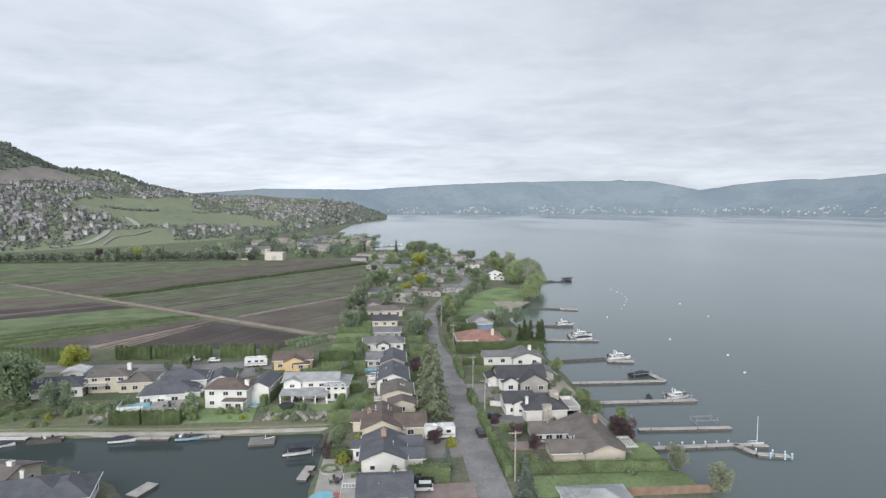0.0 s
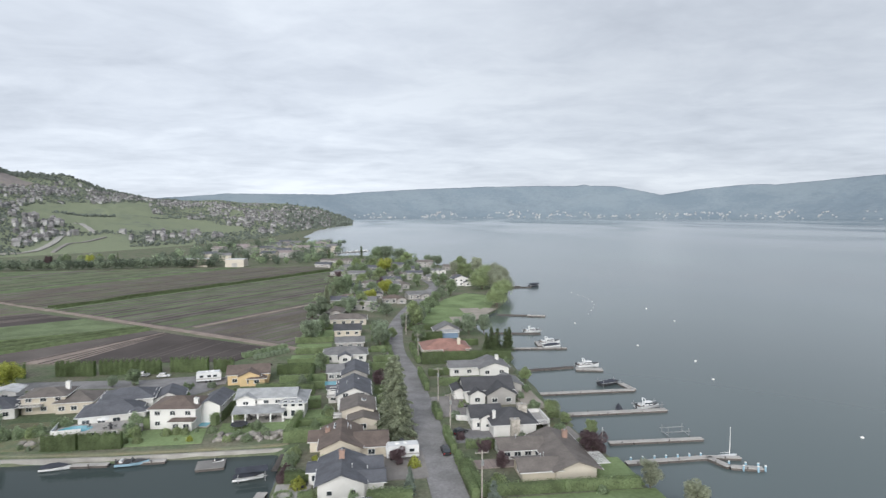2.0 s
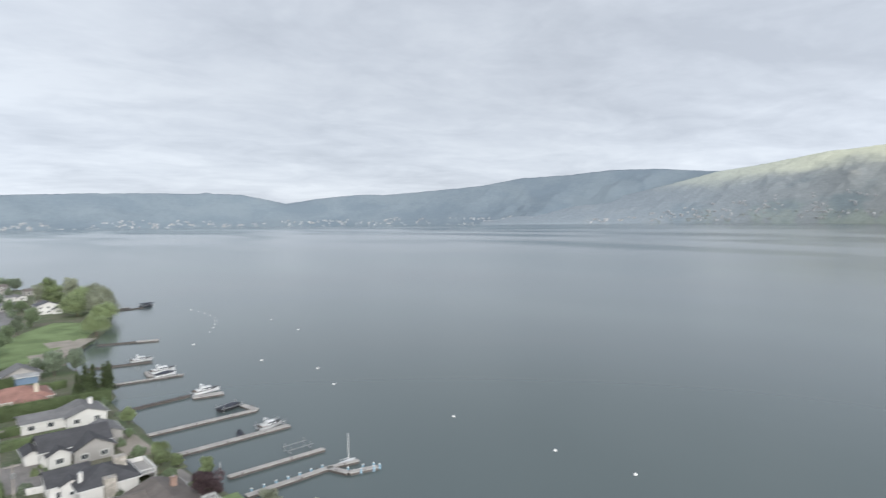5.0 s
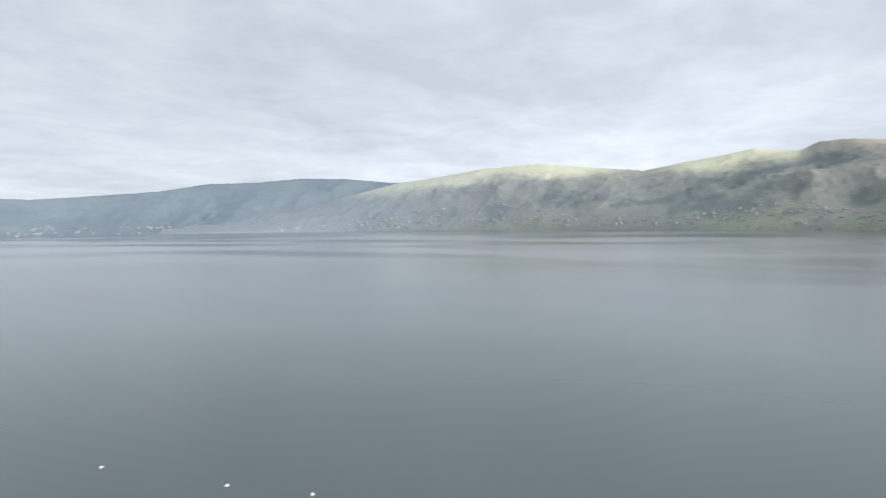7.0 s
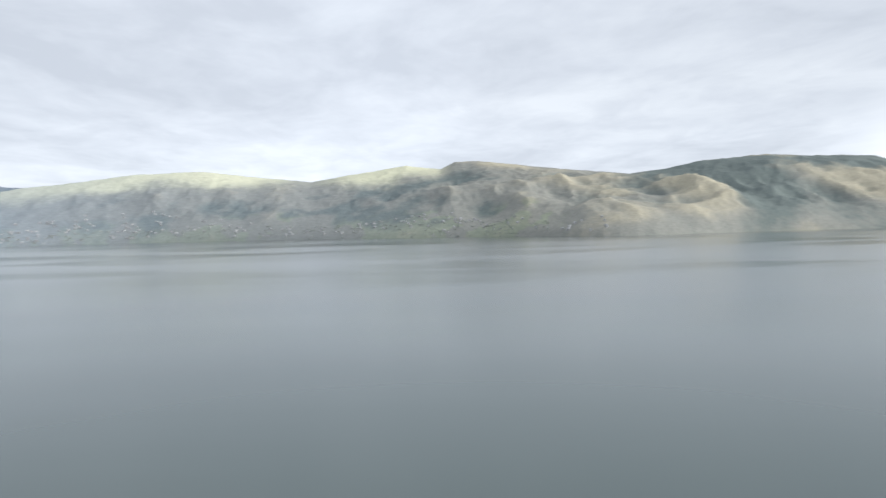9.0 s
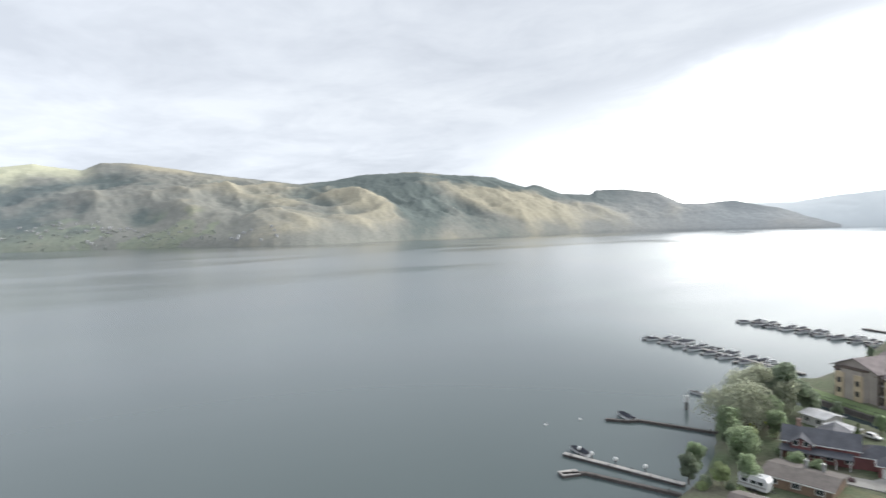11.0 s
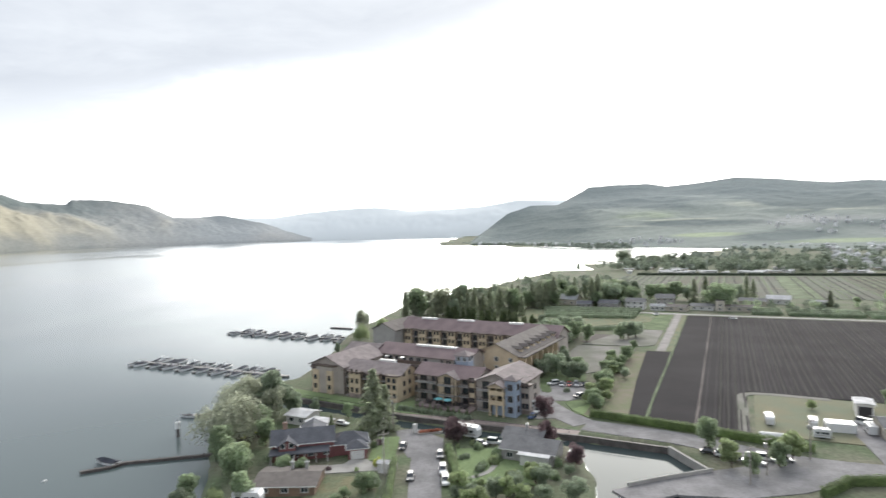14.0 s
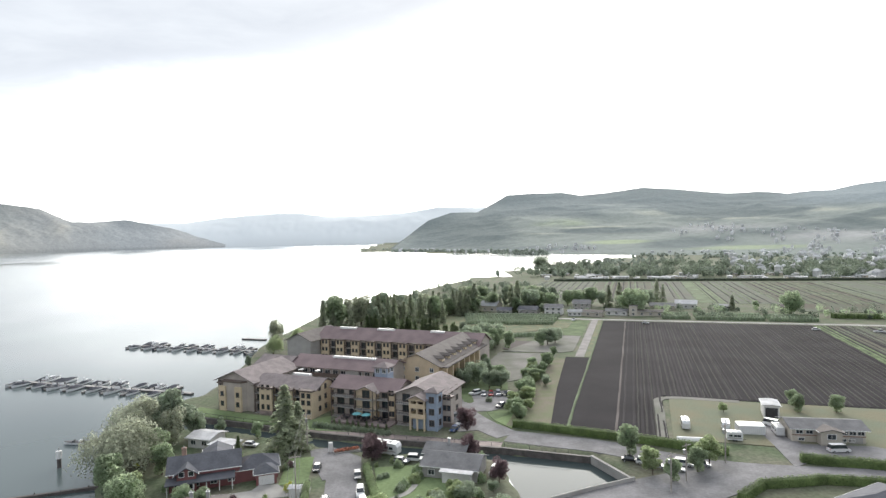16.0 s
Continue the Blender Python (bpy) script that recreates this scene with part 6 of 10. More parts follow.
part("side_wall", Shape().box(9.7, 10.0, -5.0, 3.0, 0, 3.4).box(6.2, 10.0, 2.7, 3.0, 0, 3.4), "white", h)
chimney(h, 1.2, -7.1, 0, 4.8, "stone_grey", 1.0)
chimney(h, 4.4, -1.0, 4.2, 6.4, "stone_grey", 1.1)
chimney(h, -2.9, -4.0, 3.9, 6.0, "white", 0.35)
h = house(35.0, 163.0, 0, "white house with black multi-gabled roof")
block(h, (-6.0, 7.0, -3.0, 5.5), 3.9, "x", 0.62, "white", "roof_charcoal", "s3 w2")
block(h, (-0.5, 7.0, -6.0, 0.0), 3.4, "y", 0.62, "grey_wall", "roof_charcoal", "s2")
block(h, (-5.0, -1.0, -5.0, 0.0), 3.3, "y", 0.62, "white", "roof_charcoal", "s1")
block(h, (-8.4, -5.6, 0.0, 5.0), 3.0, "y", 0.5, "white", "roof_charcoal", "w1")
block(h, (5.0, 10.5, 1.0, 9.0), 3.6, "y", 0.45, "grey_wall", "roof_grey", "s1 e2")
h = house(38.0, 190.0, 0, "low white bungalow with grey roof")
block(h, (-9.0, 3.0, -4.0, 3.5), 3.0, "x", 0.36, "white", "roof_grey", "s3")
block(h, (0.0, 9.0, -6.0, 4.0), 3.0, "y", 0.40, "white", "roof_grey", "s2 e2")
chimney(h, 6.5, 0.0, 3.5, 5.8, "white")
h = house(31.5, 215.0, 0, "house with terracotta red hipped roof")
block(h, (-8.0, 8.0, -5.0, 7.0), 3.3, "hip", 0.45, "cream", "roof_red", "s4 w2")
block(h, (-1.0, 6.0, -8.0, -3.0), 3.1, "hip", 0.45, "brick", "roof_red", "s2 e1")
chimney(h, 4.5, -3.0, 4.5, 7.0, "cream")
h = house(36.5, 246.0, 0, "grey cottage with pale blue gable")
block(h, (-5.0, 5.0, -3.5, 4.0), 3.2, "y", 0.55, "grey_wall", "roof_grey", "s2")
block(h, (-2.5, 4.0, -5.5, -2.0), 2.8, "x", 0.4, "blue_wall", "roof_pale", "")

# ======== the cul-de-sac by the lagoon ========
h = house(-89.0, 167.5, 8, "low white house with dark grey hipped roof and skylights")
block(h, (-9.0, 6.0, -4.5, 4.5), 3.2, "hip", 0.42, "white", "roof_slate", "s4")
block(h, (4.0, 12.0, -1.0, 7.0), 3.2, "hip", 0.42, "white", "roof_slate", "s2 e1")
block(h, (-1.0, 4.0, 2.5, 8.0), 5.6, "y", 0.3, "white", "roof_whitish", "s1 w1")
skylights(h, [(-5, -1.6, 4.6), (-3, -1.6, 4.6)], "x", 22)
h = house(-74.5, 171.0, 4, "two-storey cream house with brown roof and balcony")
block(h, (-8.0, 2.0, -4.0, 4.0), 5.0, "hip", 0.34, "cream", "roof_taupe", "s3 w2")
block(h, (0.0, 8.5, -5.0, 4.0), 3.3, "hip", 0.4, "cream", "roof_taupe", "s3")
balcony(h, -8.2, -3.0, -6.2, -4.0, 2.9)
chimney(h, 1.0, 1.0, 5.4, 7.6, "white")
h = house(-58.6, 159.5, 10, "large grey-roofed house with raised pool terrace")
block(h, (-6.0, 7.0, -4.5, 4.0), 3.3, "hip", 0.55, "white", "roof_slate", "s4 e1", wsize=(1.5, 1.4))
block(h, (-3.0, 9.0, 3.0, 11.5), 4.6, "hip", 0.46, "white", "roof_slate", "w2 e2")
block(h, (9.0, 16.0, 4.0, 12.0), 3.4, "y", 0.5, "white", "roof_slate", "s2", ov=0.4)
block(h, (5.6, 8.4, -5.6, -3.0), 3.8, "hip", 0.5, "white", "roof_slate", "s1 w1")
part("pool_terrace", Shape().box(-10.0, 8.5, -10.5, -4.2, -0.3, 1.2), "deck", h, "grey raised terrace")
part("pool_water", Shape().prism([(-5.8 + 3.5 * math.cos(q), -7.6 + 2.3 * math.sin(q)) for q in np.linspace(0, 2 * math.pi, 23)[:-1]], 1.15, 1.24), "pool", h, "blue pool water")
window_row(h, (-4.0, 8.5, -10.5, -4.2), "s", 3, [0.5], 1.8, 0.7)
part("glass_fence", Shape().box(-10.0, -9.9, -10.5, -4.0, 1.2, 2.3).box(-10.0, -4.0, -10.5, -10.42, 1.2, 2.3), "trim", h, "white railing")
h = house(-40.0, 156.5, -6, "white two-storey house with brown hipped roof")
block(h, (-6.5, 4.0, -5.5, 3.5), 5.6, "hip", 0.40, "white", "roof_brown", "s3 w2", wsize=(1.2, 1.1))
block(h, (3.5, 8.5, -2.0, 8.0), 5.2, "y", 0.55, "white", "roof_slate", "e2")
block(h, (-1.0, 3.8, -7.6, -5.6), 2.9, "hip", 0.4, "white", "roof_brown", "s2")
chimney(h, 3.4, -3.0, 3.0, 7.4, "white")
h = house(-20.4, 158.6, -2, "white two-storey house with pale grey roof and veranda")
block(h, (-8.0, 6.0, -2.0, 5.0), 5.6, "x", 0.42, "white", "roof_pale", "s5", wsize=(1.2, 0.9))
block(h, (3.0, 8.5, -4.0, 6.0), 4.6, "hip", 0.45, "white", "roof_pale", "s3", wsize=(0.9, 1.6))
block(h, (-8.0, -3.5, -2.6, 0.5), 5.6, "y", 0.42, "white", "roof_pale", "s1", wsize=(1.2, 0.9))
veranda(h, (-8.4, 4.0, -6.5, -2.0), 2.6, "roof_pale", 5)
h = house(-31.5, 190.0, 5, "ochre house with brown gabled roof")
block(h, (-5.5, 6.0, -4.0, 4.5), 3.6, "x", 0.45, "ochre", "roof_brown", "s3")
block(h, (-2.0, 3.5, -6.0, 0.0), 3.6, "y", 0.5, "ochre", "roof_brown", "s1")
block(h, (0.5, 5.0, -6.4, -3.0), 2.6, "hip", 0.4, "ochre", "roof_brown", "s1")
h = house(-72.0, 110.0, -10, "house with tan roof at the lagoon's edge")
block(h, (-8.0, 6.0, -5.0, 5.0), 3.6, "x", 0.35, "cream", "roof_taupe", "n3 e2")
chimney(h, 4.5, 0.0, 4.0, 6.2, "white")
h = house(-60.6, 103.8, 14, "large house with slate grey roof by the lagoon")
block(h, (-10.0, 5.0, -5.0, 4.0), 3.6, "hip", 0.42, "white", "roof_slate", "n4 e2")
block(h, (2.0, 9.0, -6.0, 3.0), 3.4, "hip", 0.5, "white", "roof_slate", "e2 n2", wsize=(1.8, 1.2))
chimney(h, -2.0, 1.0, 4.0, 6.6, "white", 0.3)

# ======== houses further up the shore ========
FAR = [(-12, 302, 12, 9, "hip", "beige", "roof_taupe"), (4, 318, 13, 9, "x", "grey_wall", "roof_grey"), (-4, 344, 12, 9, "hip", "cream", "roof_brown"), (8, 360, 11, 9, "y", "grey_wall", "roof_slate"), (20, 385, 12, 8, "x", "beige", "roof_grey"),
       (8, 410, 12, 9, "hip", "grey_wall", "roof_taupe"), (24, 430, 13, 9, "x", "grey_wall", "roof_slate"), (70, 410, 11, 9, "y", "grey_wall", "roof_slate"), (56, 440, 12, 9, "x", "white", "roof_grey"), (76, 445, 11, 9, "hip", "white", "roof_taupe"),
       (0, 455, 12, 9, "x", "grey_wall", "roof_grey"), (30, 470, 12, 10, "hip", "cream", "roof_taupe"), (62, 490, 14, 10, "hip", "beige", "roof_grey"), (10, 500, 13, 9, "x", "grey_wall", "roof_slate"), (-8, 530, 13, 9, "hip", "white", "roof_grey"),
       (34, 545, 15, 10, "x", "grey_wall", "roof_slate"), (60, 545, 14, 9, "x", "beige", "roof_taupe"), (16, 590, 24, 8, "x", "cream", "roof_taupe"), (-20, 600, 30, 8, "x", "cream", "roof_taupe"),
       (-10, 322, 11, 8, "x", "grey_wall", "roof_slate"), (20, 338, 11, 8, "hip", "beige", "roof_brown"), (34, 352, 11, 8, "x", "grey_wall", "roof_grey"), (-8, 386, 12, 8, "y", "cream", "roof_slate"), (28, 402, 11, 8, "hip", "brick", "roof_taupe"), (-12, 425, 12, 9, "x", "grey_wall", "roof_brown"),
       (42, 452, 12, 8, "x", "beige", "roof_slate"), (-14, 486, 12, 9, "hip", "grey_wall", "roof_grey"), (46, 505, 13, 9, "x", "grey_wall", "roof_slate"), (26, 520, 12, 9, "hip", "beige", "roof_brown"), (80, 520, 12, 9, "x", "cream", "roof_taupe"), (-30, 560, 14, 9, "x", "beige", "roof_slate"), (2, 566, 13, 9, "hip", "grey_wall", "roof_taupe"), (82, 470, 11, 8, "x", "grey_wall", "roof_slate")]
for i, (x, y, w, d, rf, wl, rm) in enumerate(FAR):
    wl = "white" if i % 5 == 2 else "grey_wall"
    h = house(x, y, (i * 37) % 30 - 15, "distant lakeside house with %s roof" % rm[5:])
    block(h, (-w / 2, w / 2, -d / 2, d / 2), 3.2 + 2.4 * (i % 3 == 1), rf, 0.42, wl, rm, "s3")
    block(h, (w / 2 - 4, w / 2 + 1, -d / 2 - 2.5, 0), 3.0, "y", 0.42, wl, rm, "s1")
for x, y, w, d, hh in ((-148, 586, 26, 14, 8), (-110, 577, 17, 12, 8)):
    h = house(x, y, -8, "pale flat-roofed warehouse behind the field", "warehouse", "warehouse")
    block(h, (-w / 2, w / 2, -d / 2, d / 2), hh, "flat", 0, "beige", "roof_whitish", "", ov=0.2)
    part("loading_door", Shape().box(-2.5, 2.5, -d / 2 - 0.06, -d / 2 + 0.02, 0, 4.2), "grey_wall", h)
RS = np.random.RandomState(4)
for i in range(26):
    x, y = RS.uniform(-160, -30), RS.uniform(630, 900)
    h = house(x, y, RS.uniform(-30, 30), "distant three-storey town house with dark roof")
    block(h, (-8, 8, -5, 5), RS.uniform(6, 9), "x", 0.5, ("cream", "grey_wall", "beige")[i % 3], ("roof_grey", "roof_mauve", "roof_slate")[i % 3], "s4")

# ======== houses on the south side ========
h = house(64.0, 0, 0, "red-sided house with slate gables and porch")
h.matrix_basis = pose(67.0, -136.9, GZ, 0, 0, 12) @ Matrix.Diagonal((0.92, 0.92, 0.92, 1))
block(h, (-9.0, 6.0, -5.0, 3.5), 4.3, "x", 0.52, "red_wall", "roof_slate", "n4 w2")
block(h, (0.2, 4.2, 1.0, 5.0), 4.4, "y", 0.62, "red_wall", "roof_slate", "n2", wsize=(1.0, 1.0))
block(h, (-7.0, -1.0, -8.5, -2.0), 4.8, "y", 0.5, "grey_wall", "roof_slate", "n1")
block(h, (-17.5, -8.5, -4.0, 3.0), 3.0, "hip", 0.5, "red_wall", "roof_slate", "")
block(h, (-17.0, -12.5, 1.5, 6.5), 2.8, "hip", 0.5, "red_wall", "roof_slate", "")
garage_door(h, "n", -14.75, 6.5, 3.4, 2.1)
part("porch_roof", Shape().loft([[(6.5, 3.5, 3.1), (6.5, 3.5, 3.3), (6.5, 6.5, 2.7), (6.5, 6.5, 2.5)], [(-8.0, 3.5, 3.1), (-8.0, 3.5, 3.3), (-8.0, 6.5, 2.7), (-8.0, 6.5, 2.5)]]), "roof_slate", h)
for k in range(6):
    part("porch_post", Shape().box(6.0 - 2.7 * k, 6.2 - 2.7 * k, 6.0, 6.2, 0, 2.6), "trim", h)
chimney(h, 3.0, -1.0, 5.5, 8.2)
h = house(64.0, -119.6, 0, "brown-roofed bungalow with red-brown front")
block(h, (-6.0, 6.0, -5.0, 4.5), 2.4, "x", 0.20, "deck_brown", "roof_taupe", "n3")
chimney(h, -3, -2, 3.4, 5.0, "metal", 0.3), chimney(h, 0, -2, 3.4, 5.0, "metal", 0.3)
h = house(72.0, -162.0, -24, "white metal-roofed cottage at the canal mouth")
block(h, (-3.2, 3.2, -3.0, 3.0), 2.8, "x", 0.25, "white", "roof_whitish", "n2")
h = house(66.0, -155.5, -24, "garage with pale flat roof")
block(h, (-2.8, 2.8, -2.0, 2.0), 2.5, "flat", 0.2, "white", "roof_whitish", "n2")
h = house(63.0, -99.0, 4, "cottage with brown metal roof")
block(h, (-7, 6, -4, 4), 3.0, "x", 0.3, "beige", "roof_taupe", "n3")
h = house(14.0, -133.0, -24, "grey-roofed bungalow beside the lagoon")
block(h, (-7.0, 5.0, -5.5, 3.0), 3.1, "x", 0.42, "grey_wall", "roof_grey", "n3")
block(h, (-2.0, 7.0, -11.0, -4.0), 3.1, "x", 0.42, "grey_wall", "roof_grey", "n1 e2")
block(h, (-6.0, 0.0, 2.0, 5.0), 2.8, "flat", 0.2, "white", "roof_whitish", "")
chimney(h, 2.0, -7.0, 4.0, 6.0, "metal", 0.25)
h = house(-79.0, -140.0, 163, "long grey split-level bungalow with garage and porch")
block(h, (-8.0, 8.0, -4.0, 4.0), 4.0, "x", 0.30, "beige", "roof_grey", "", ov=0.8)
block(h, (-2.6, 2.0, -6.4, -3.0), 3.9, "y", 0.3, "beige", "roof_taupe", "")
for u in (-6.4, -4.2, 3.4, 5.2, 7.0):
    window(h, "s", u, -4.0, 2.9, 1.4, 0.9)
for u in (-6.0, 3.2, 5.0):
    window(h, "s", u, -4.0, 0.9, 1.2, 0.7)
window(h, "s", -0.3, -6.4, 2.6, 1.8, 1.3)
garage_door(h, "s", 6.0, -4.0, 2.8, 1.9, "grey_wall")
part("band", Shape().box(-8.05, 8.05, -4.06, -4.0, 1.85, 2.15), "brick", h, "brown brick band")
part("lean_to", Shape().box(-4.0, 9.5, 5.2, 7.4, 2.6, 2.75), "roof_whitish", h, "white corrugated lean-to roof")
for u in (-3.8, 2.8, 9.3):
    part("lean_to_post", Shape().box(u - 0.07, u + 0.07, 7.2, 7.34, -0.2, 2.62), "trim", h)
h = house(-78.6, -158.6, 152, "tall white farm shed with open front", "shed", "shed")
block(h, (-1.9, 1.9, -3.2, 3.2), 4.0, "y", 0.14, "white", "roof_whitish", "", ov=0.35)
# black panel standing in for the shade inside the open front
part("dark_doorway", Shape().box(-1.5, 1.5, -3.26, -3.16, 0, 3.3), "dark_metal", h)
h = house(-57.0, -98.5, 20, "slate-roofed house behind a dark hedge")
block(h, (-9.0, 7.0, -5.0, 5.0), 4.2, "hip", 0.5, "grey_wall", "roof_slate", "n4")
block(h, (-6.0, 0.0, 3.0, 8.0), 4.0, "y", 0.55, "grey_wall", "roof_slate", "n1")
RS = np.random.RandomState(14)
FARM = (("white two-storey", -83.5, -373, 11, 8, 5.4, "white", "roof_grey", 0.5), ("small white", -94, -364, 8, 6, 3.0, "white", "roof_pale", 0.4), ("two-storey grey", -107, -388, 11, 9, 5.6, "grey_wall", "roof_grey", 0.5), ("long brown", -102, -361, 17, 7, 3.0, "beige", "roof_taupe", 0.35),
        ("low white", -120, -361, 13, 7, 3.0, "white", "roof_grey", 0.35), ("low brown", -137, -352, 15, 6, 3.2, "beige", "roof_taupe", 0.3), ("beige", -158, -378, 15, 8, 3.2, "beige", "roof_grey", 0.4), ("white gabled", -176, -381, 13, 9, 3.6, "white", "roof_whitish", 0.5),
        ("low grey", -193, -367, 10, 6, 2.8, "grey_wall", "roof_pale", 0.3), ("pale-roofed", -47, -405, 16, 12, 4.2, "beige", "roof_pale", 0.5), ("dark-roofed", -54, -384, 9, 7, 3.0, "grey_wall", "roof_slate", 0.5), ("grey-roofed", -69, -380, 12, 8, 3.6, "grey_wall", "roof_slate", 0.5),
        ("small brown", -226, -352, 8, 6, 2.8, "beige", "roof_taupe", 0.4), ("grey", -55, -441, 11, 8, 3.2, "grey_wall", "roof_grey", 0.4), ("white", -77, -424, 11, 8, 3.2, "white", "roof_pale", 0.4))
for word, x, y, w, d, hh, wall, roof, pitch in FARM:
    h = house(x, y, -28 + RS.uniform(-8, 8), "%s farm house among trees behind the lane" % word)
    block(h, (-w / 2, w / 2, -d / 2, d / 2), hh, "x", pitch, wall, roof, "n3")
h = house(-127, -353.5, -24, "narrow brown tower-like farm building", "outbuilding", "outbuilding")
block(h, (-2.4, 2.4, -2.4, 2.4), 7.2, "x", 0.15, "beige", "roof_taupe", "n1", ov=0.2)
for i in range(92):
    b, a_ = RS.uniform(-70, 560), 497 + 75 * RS.rand() ** 1.4
    q = FS_O + FS_R * (a_ + 0.08 * b) + FS_P * b
    if signed(np.array([q.x]), np.array([q.y]), LAND)[0] < 18:
        continue
    h = house(q.x, q.y, -26 + RS.uniform(-20, 20) + 90 * (i % 3 == 0), "distant white mobile home among trees", "mobile home", "mobile_home")
    block(h, (-5.5, 5.5, -2.4, 2.4), 3.0, "x", 0.25, ("white", "cream", "white")[i % 3], ("roof_whitish", "roof_pale", "roof_whitish")[i % 3], "n3", ov=0.3)

# ======== the lodge ========
LODGE = Matrix.Translation((75.5, -202.7, GZ)) @ Matrix.Rotation(math.atan2(0.482, -0.876), 4, "Z")
# in the lodge's frame: x along the canal, y towards the canal (so the back is at negative y)
M["lodge_yellow"] = material("amber_siding", (0.56, 0.46, 0.325), 0.8, 0.12, 0.3, 5.0, lines=(0.25, "Z", 0.8))
M["lodge_brown"] = material("brown_siding", (0.41, 0.365, 0.33), 0.8, 0.12, 0.3, 5.0, lines=(0.25, "Z", 0.8))
M["lodge_blue"] = material("pale_blue_siding", (0.29, 0.35, 0.44), 0.75, 0.1, 0.3, 5.0, lines=(0.25, "Z", 0.8))
M["roof_plum"] = material("plum_brown_shingles", (0.190, 0.142, 0.146), 0.88, 0.16, 0.25, 5.0, 0.4, lines=(0.35, "Z", 1.0))
lodge = new("lodge")
tagged(lodge, "large three-storey resort lodge, amber and brown siding, mauve-brown roofs", "hotel")
lodge.matrix_basis = LODGE @ Matrix.Diagonal((1, -1, 1, 1))


def lodge_window(parent, face, a, c, z, w, h):
    return window(parent, face, a, c, z, w, h, "trim_dark")


def wing(u0, u1, v0, v1, h, roof, pitch, wall="lodge_brown", rm="roof_mauve", ov=0.9):
    return block(lodge, (u0, u1, -v1, -v0), h, roof, pitch, wall, rm, "", 0, ov, "trim_dark")


def bay(u, v, w, d, h, wall="lodge_yellow", face="n"):
    """A projecting window bay, its front towards the canal."""
    b = part("bay", Shape().box(u - w / 2, u + w / 2, -v - 1.0, -v + d, 0, h), wall, lodge)
    part("cornice", Shape().box(u - w / 2 - 0.35, u + w / 2 + 0.35, -v - 1.0, -v + d + 0.35, h, h + 0.5), "trim_dark", b)
    part("plinth", Shape().box(u - w / 2 - 0.08, u + w / 2 + 0.08, -v - 1.0, -v + d + 0.08, -0.3, 1.1), "stone", b)
    for k in range(3):
        lodge_window(lodge, "n", u - w * 0.22, -v + d, 2.2 + 2.9 * k, 0.8, 1.3)
        lodge_window(lodge, "n", u + w * 0.22, -v + d, 2.2 + 2.9 * k, 0.8, 1.3)


def deck_bay(u0, u1, v, d, floors=(3.0, 5.9), wall="lodge_brown"):
    """Stacked balconies with dark glazing behind."""
    for z in (0.1, *floors):
        balcony(lodge, u0, u1, -v, -v + d, z, "dark_metal", False, "deck")
        r = Shape()
        r.box(u0, u1, -v + d - 0.06, -v + d, z + 0.95, z + 1.05).box(u0, u1, -v + d - 0.05, -v + d - 0.01, z + 0.1, z + 0.15)
        n = int((u1 - u0) / 0.6)
        for i in range(n + 1):
            x = u0 + (u1 - u0 - 0.05) * i / n
            r.box(x, x + 0.05, -v + d - 0.05, -v + d, z, z + 0.95)
        part("railing", r, "dark_metal", lodge)
        m = max(1, int((u1 - u0) / 3.2))
        for i in range(m):
            lodge_window(lodge, "n", u0 + (u1 - u0) * (i + 0.5) / m, -v, z + 1.25, 2.2, 2.0)
    for u in (u0 + 0.15, u1 - 0.15):
        part("post", Shape().box(u - 0.13, u + 0.13, -v + d - 0.26, -v + d, 0, floors[-1] + 2.6), "trim_dark", lodge)


wing(2, 15.5, -7.5, 14, 8.9, "y", 0.42)
wing(0, 12, 12, 24, 8.9, "x", 0.42)
part("bay", Shape().prism([(4.5, 7.5), (5.3, 8.9), (12.0, 8.9), (13.0, 7.5)], 0, 8.6), "lodge_brown", lodge)
part("bay_band", Shape().prism([(4.2, 7.5), (5.1, 9.2), (12.2, 9.2), (13.3, 7.5)], 8.6, 9.1), "trim_dark", lodge)
bay(3.6, -7.4, 2.2, 0.5, 7.8)
for z in (2.2, 5.1, 8.0):
    lodge_window(lodge, "w", -3, 2.0, z, 2.0, 1.4), lodge_window(lodge, "w", 2, 2.0, z, 2.0, 1.4), lodge_window(lodge, "w", -9, 2.0, z, 2.0, 1.4)
    for yy in (-8, -4, 0, 4):
        balcony(lodge, 0.4, 2.0, yy - 1.3, yy + 1.3, z - 1.4, "dark_metal", False)
wing(15.5, 36.5, -6.5, 3.5, 8.1, "x", 0.42, "lodge_brown")
for u in (20.5, 27.6):
    bay(u, -6.5, 4.4, 1.9, 7.6)
for u0, u1 in ((16.2, 18.2), (22.9, 25.2), (30.0, 32.4)):
    deck_bay(u0, u1, -6.5, 1.5)
part("corner_bay", Shape().prism([(32.6, 5.0), (36.65, 5.0), (36.65, 8.4), (32.6, 8.4)], 0, 7.7), "lodge_yellow", lodge)
part("cornice", Shape().box(32.3, 36.95, 5.0, 8.75, 7.7, 8.15), "trim_dark", lodge)
part("gable_end", Shape().loft([[(u, -3.5, 0), (u, 6.5, 0), (u, 6.5, 7.7), (u, 1.5, 10.0), (u, -3.5, 7.9)] for u in (36.45, 36.68)]), "lodge_yellow", lodge)
for z in (2.2, 5.1, 8.0):
    for yy in (-2.5, 1.5, 4.5):
        lodge_window(lodge, "e", yy, 36.68, z, 1.0, 1.3)
wing(39.5, 60, -1.5, 8.5, 8.1, "x", 0.44, "lodge_brown", "roof_plum")
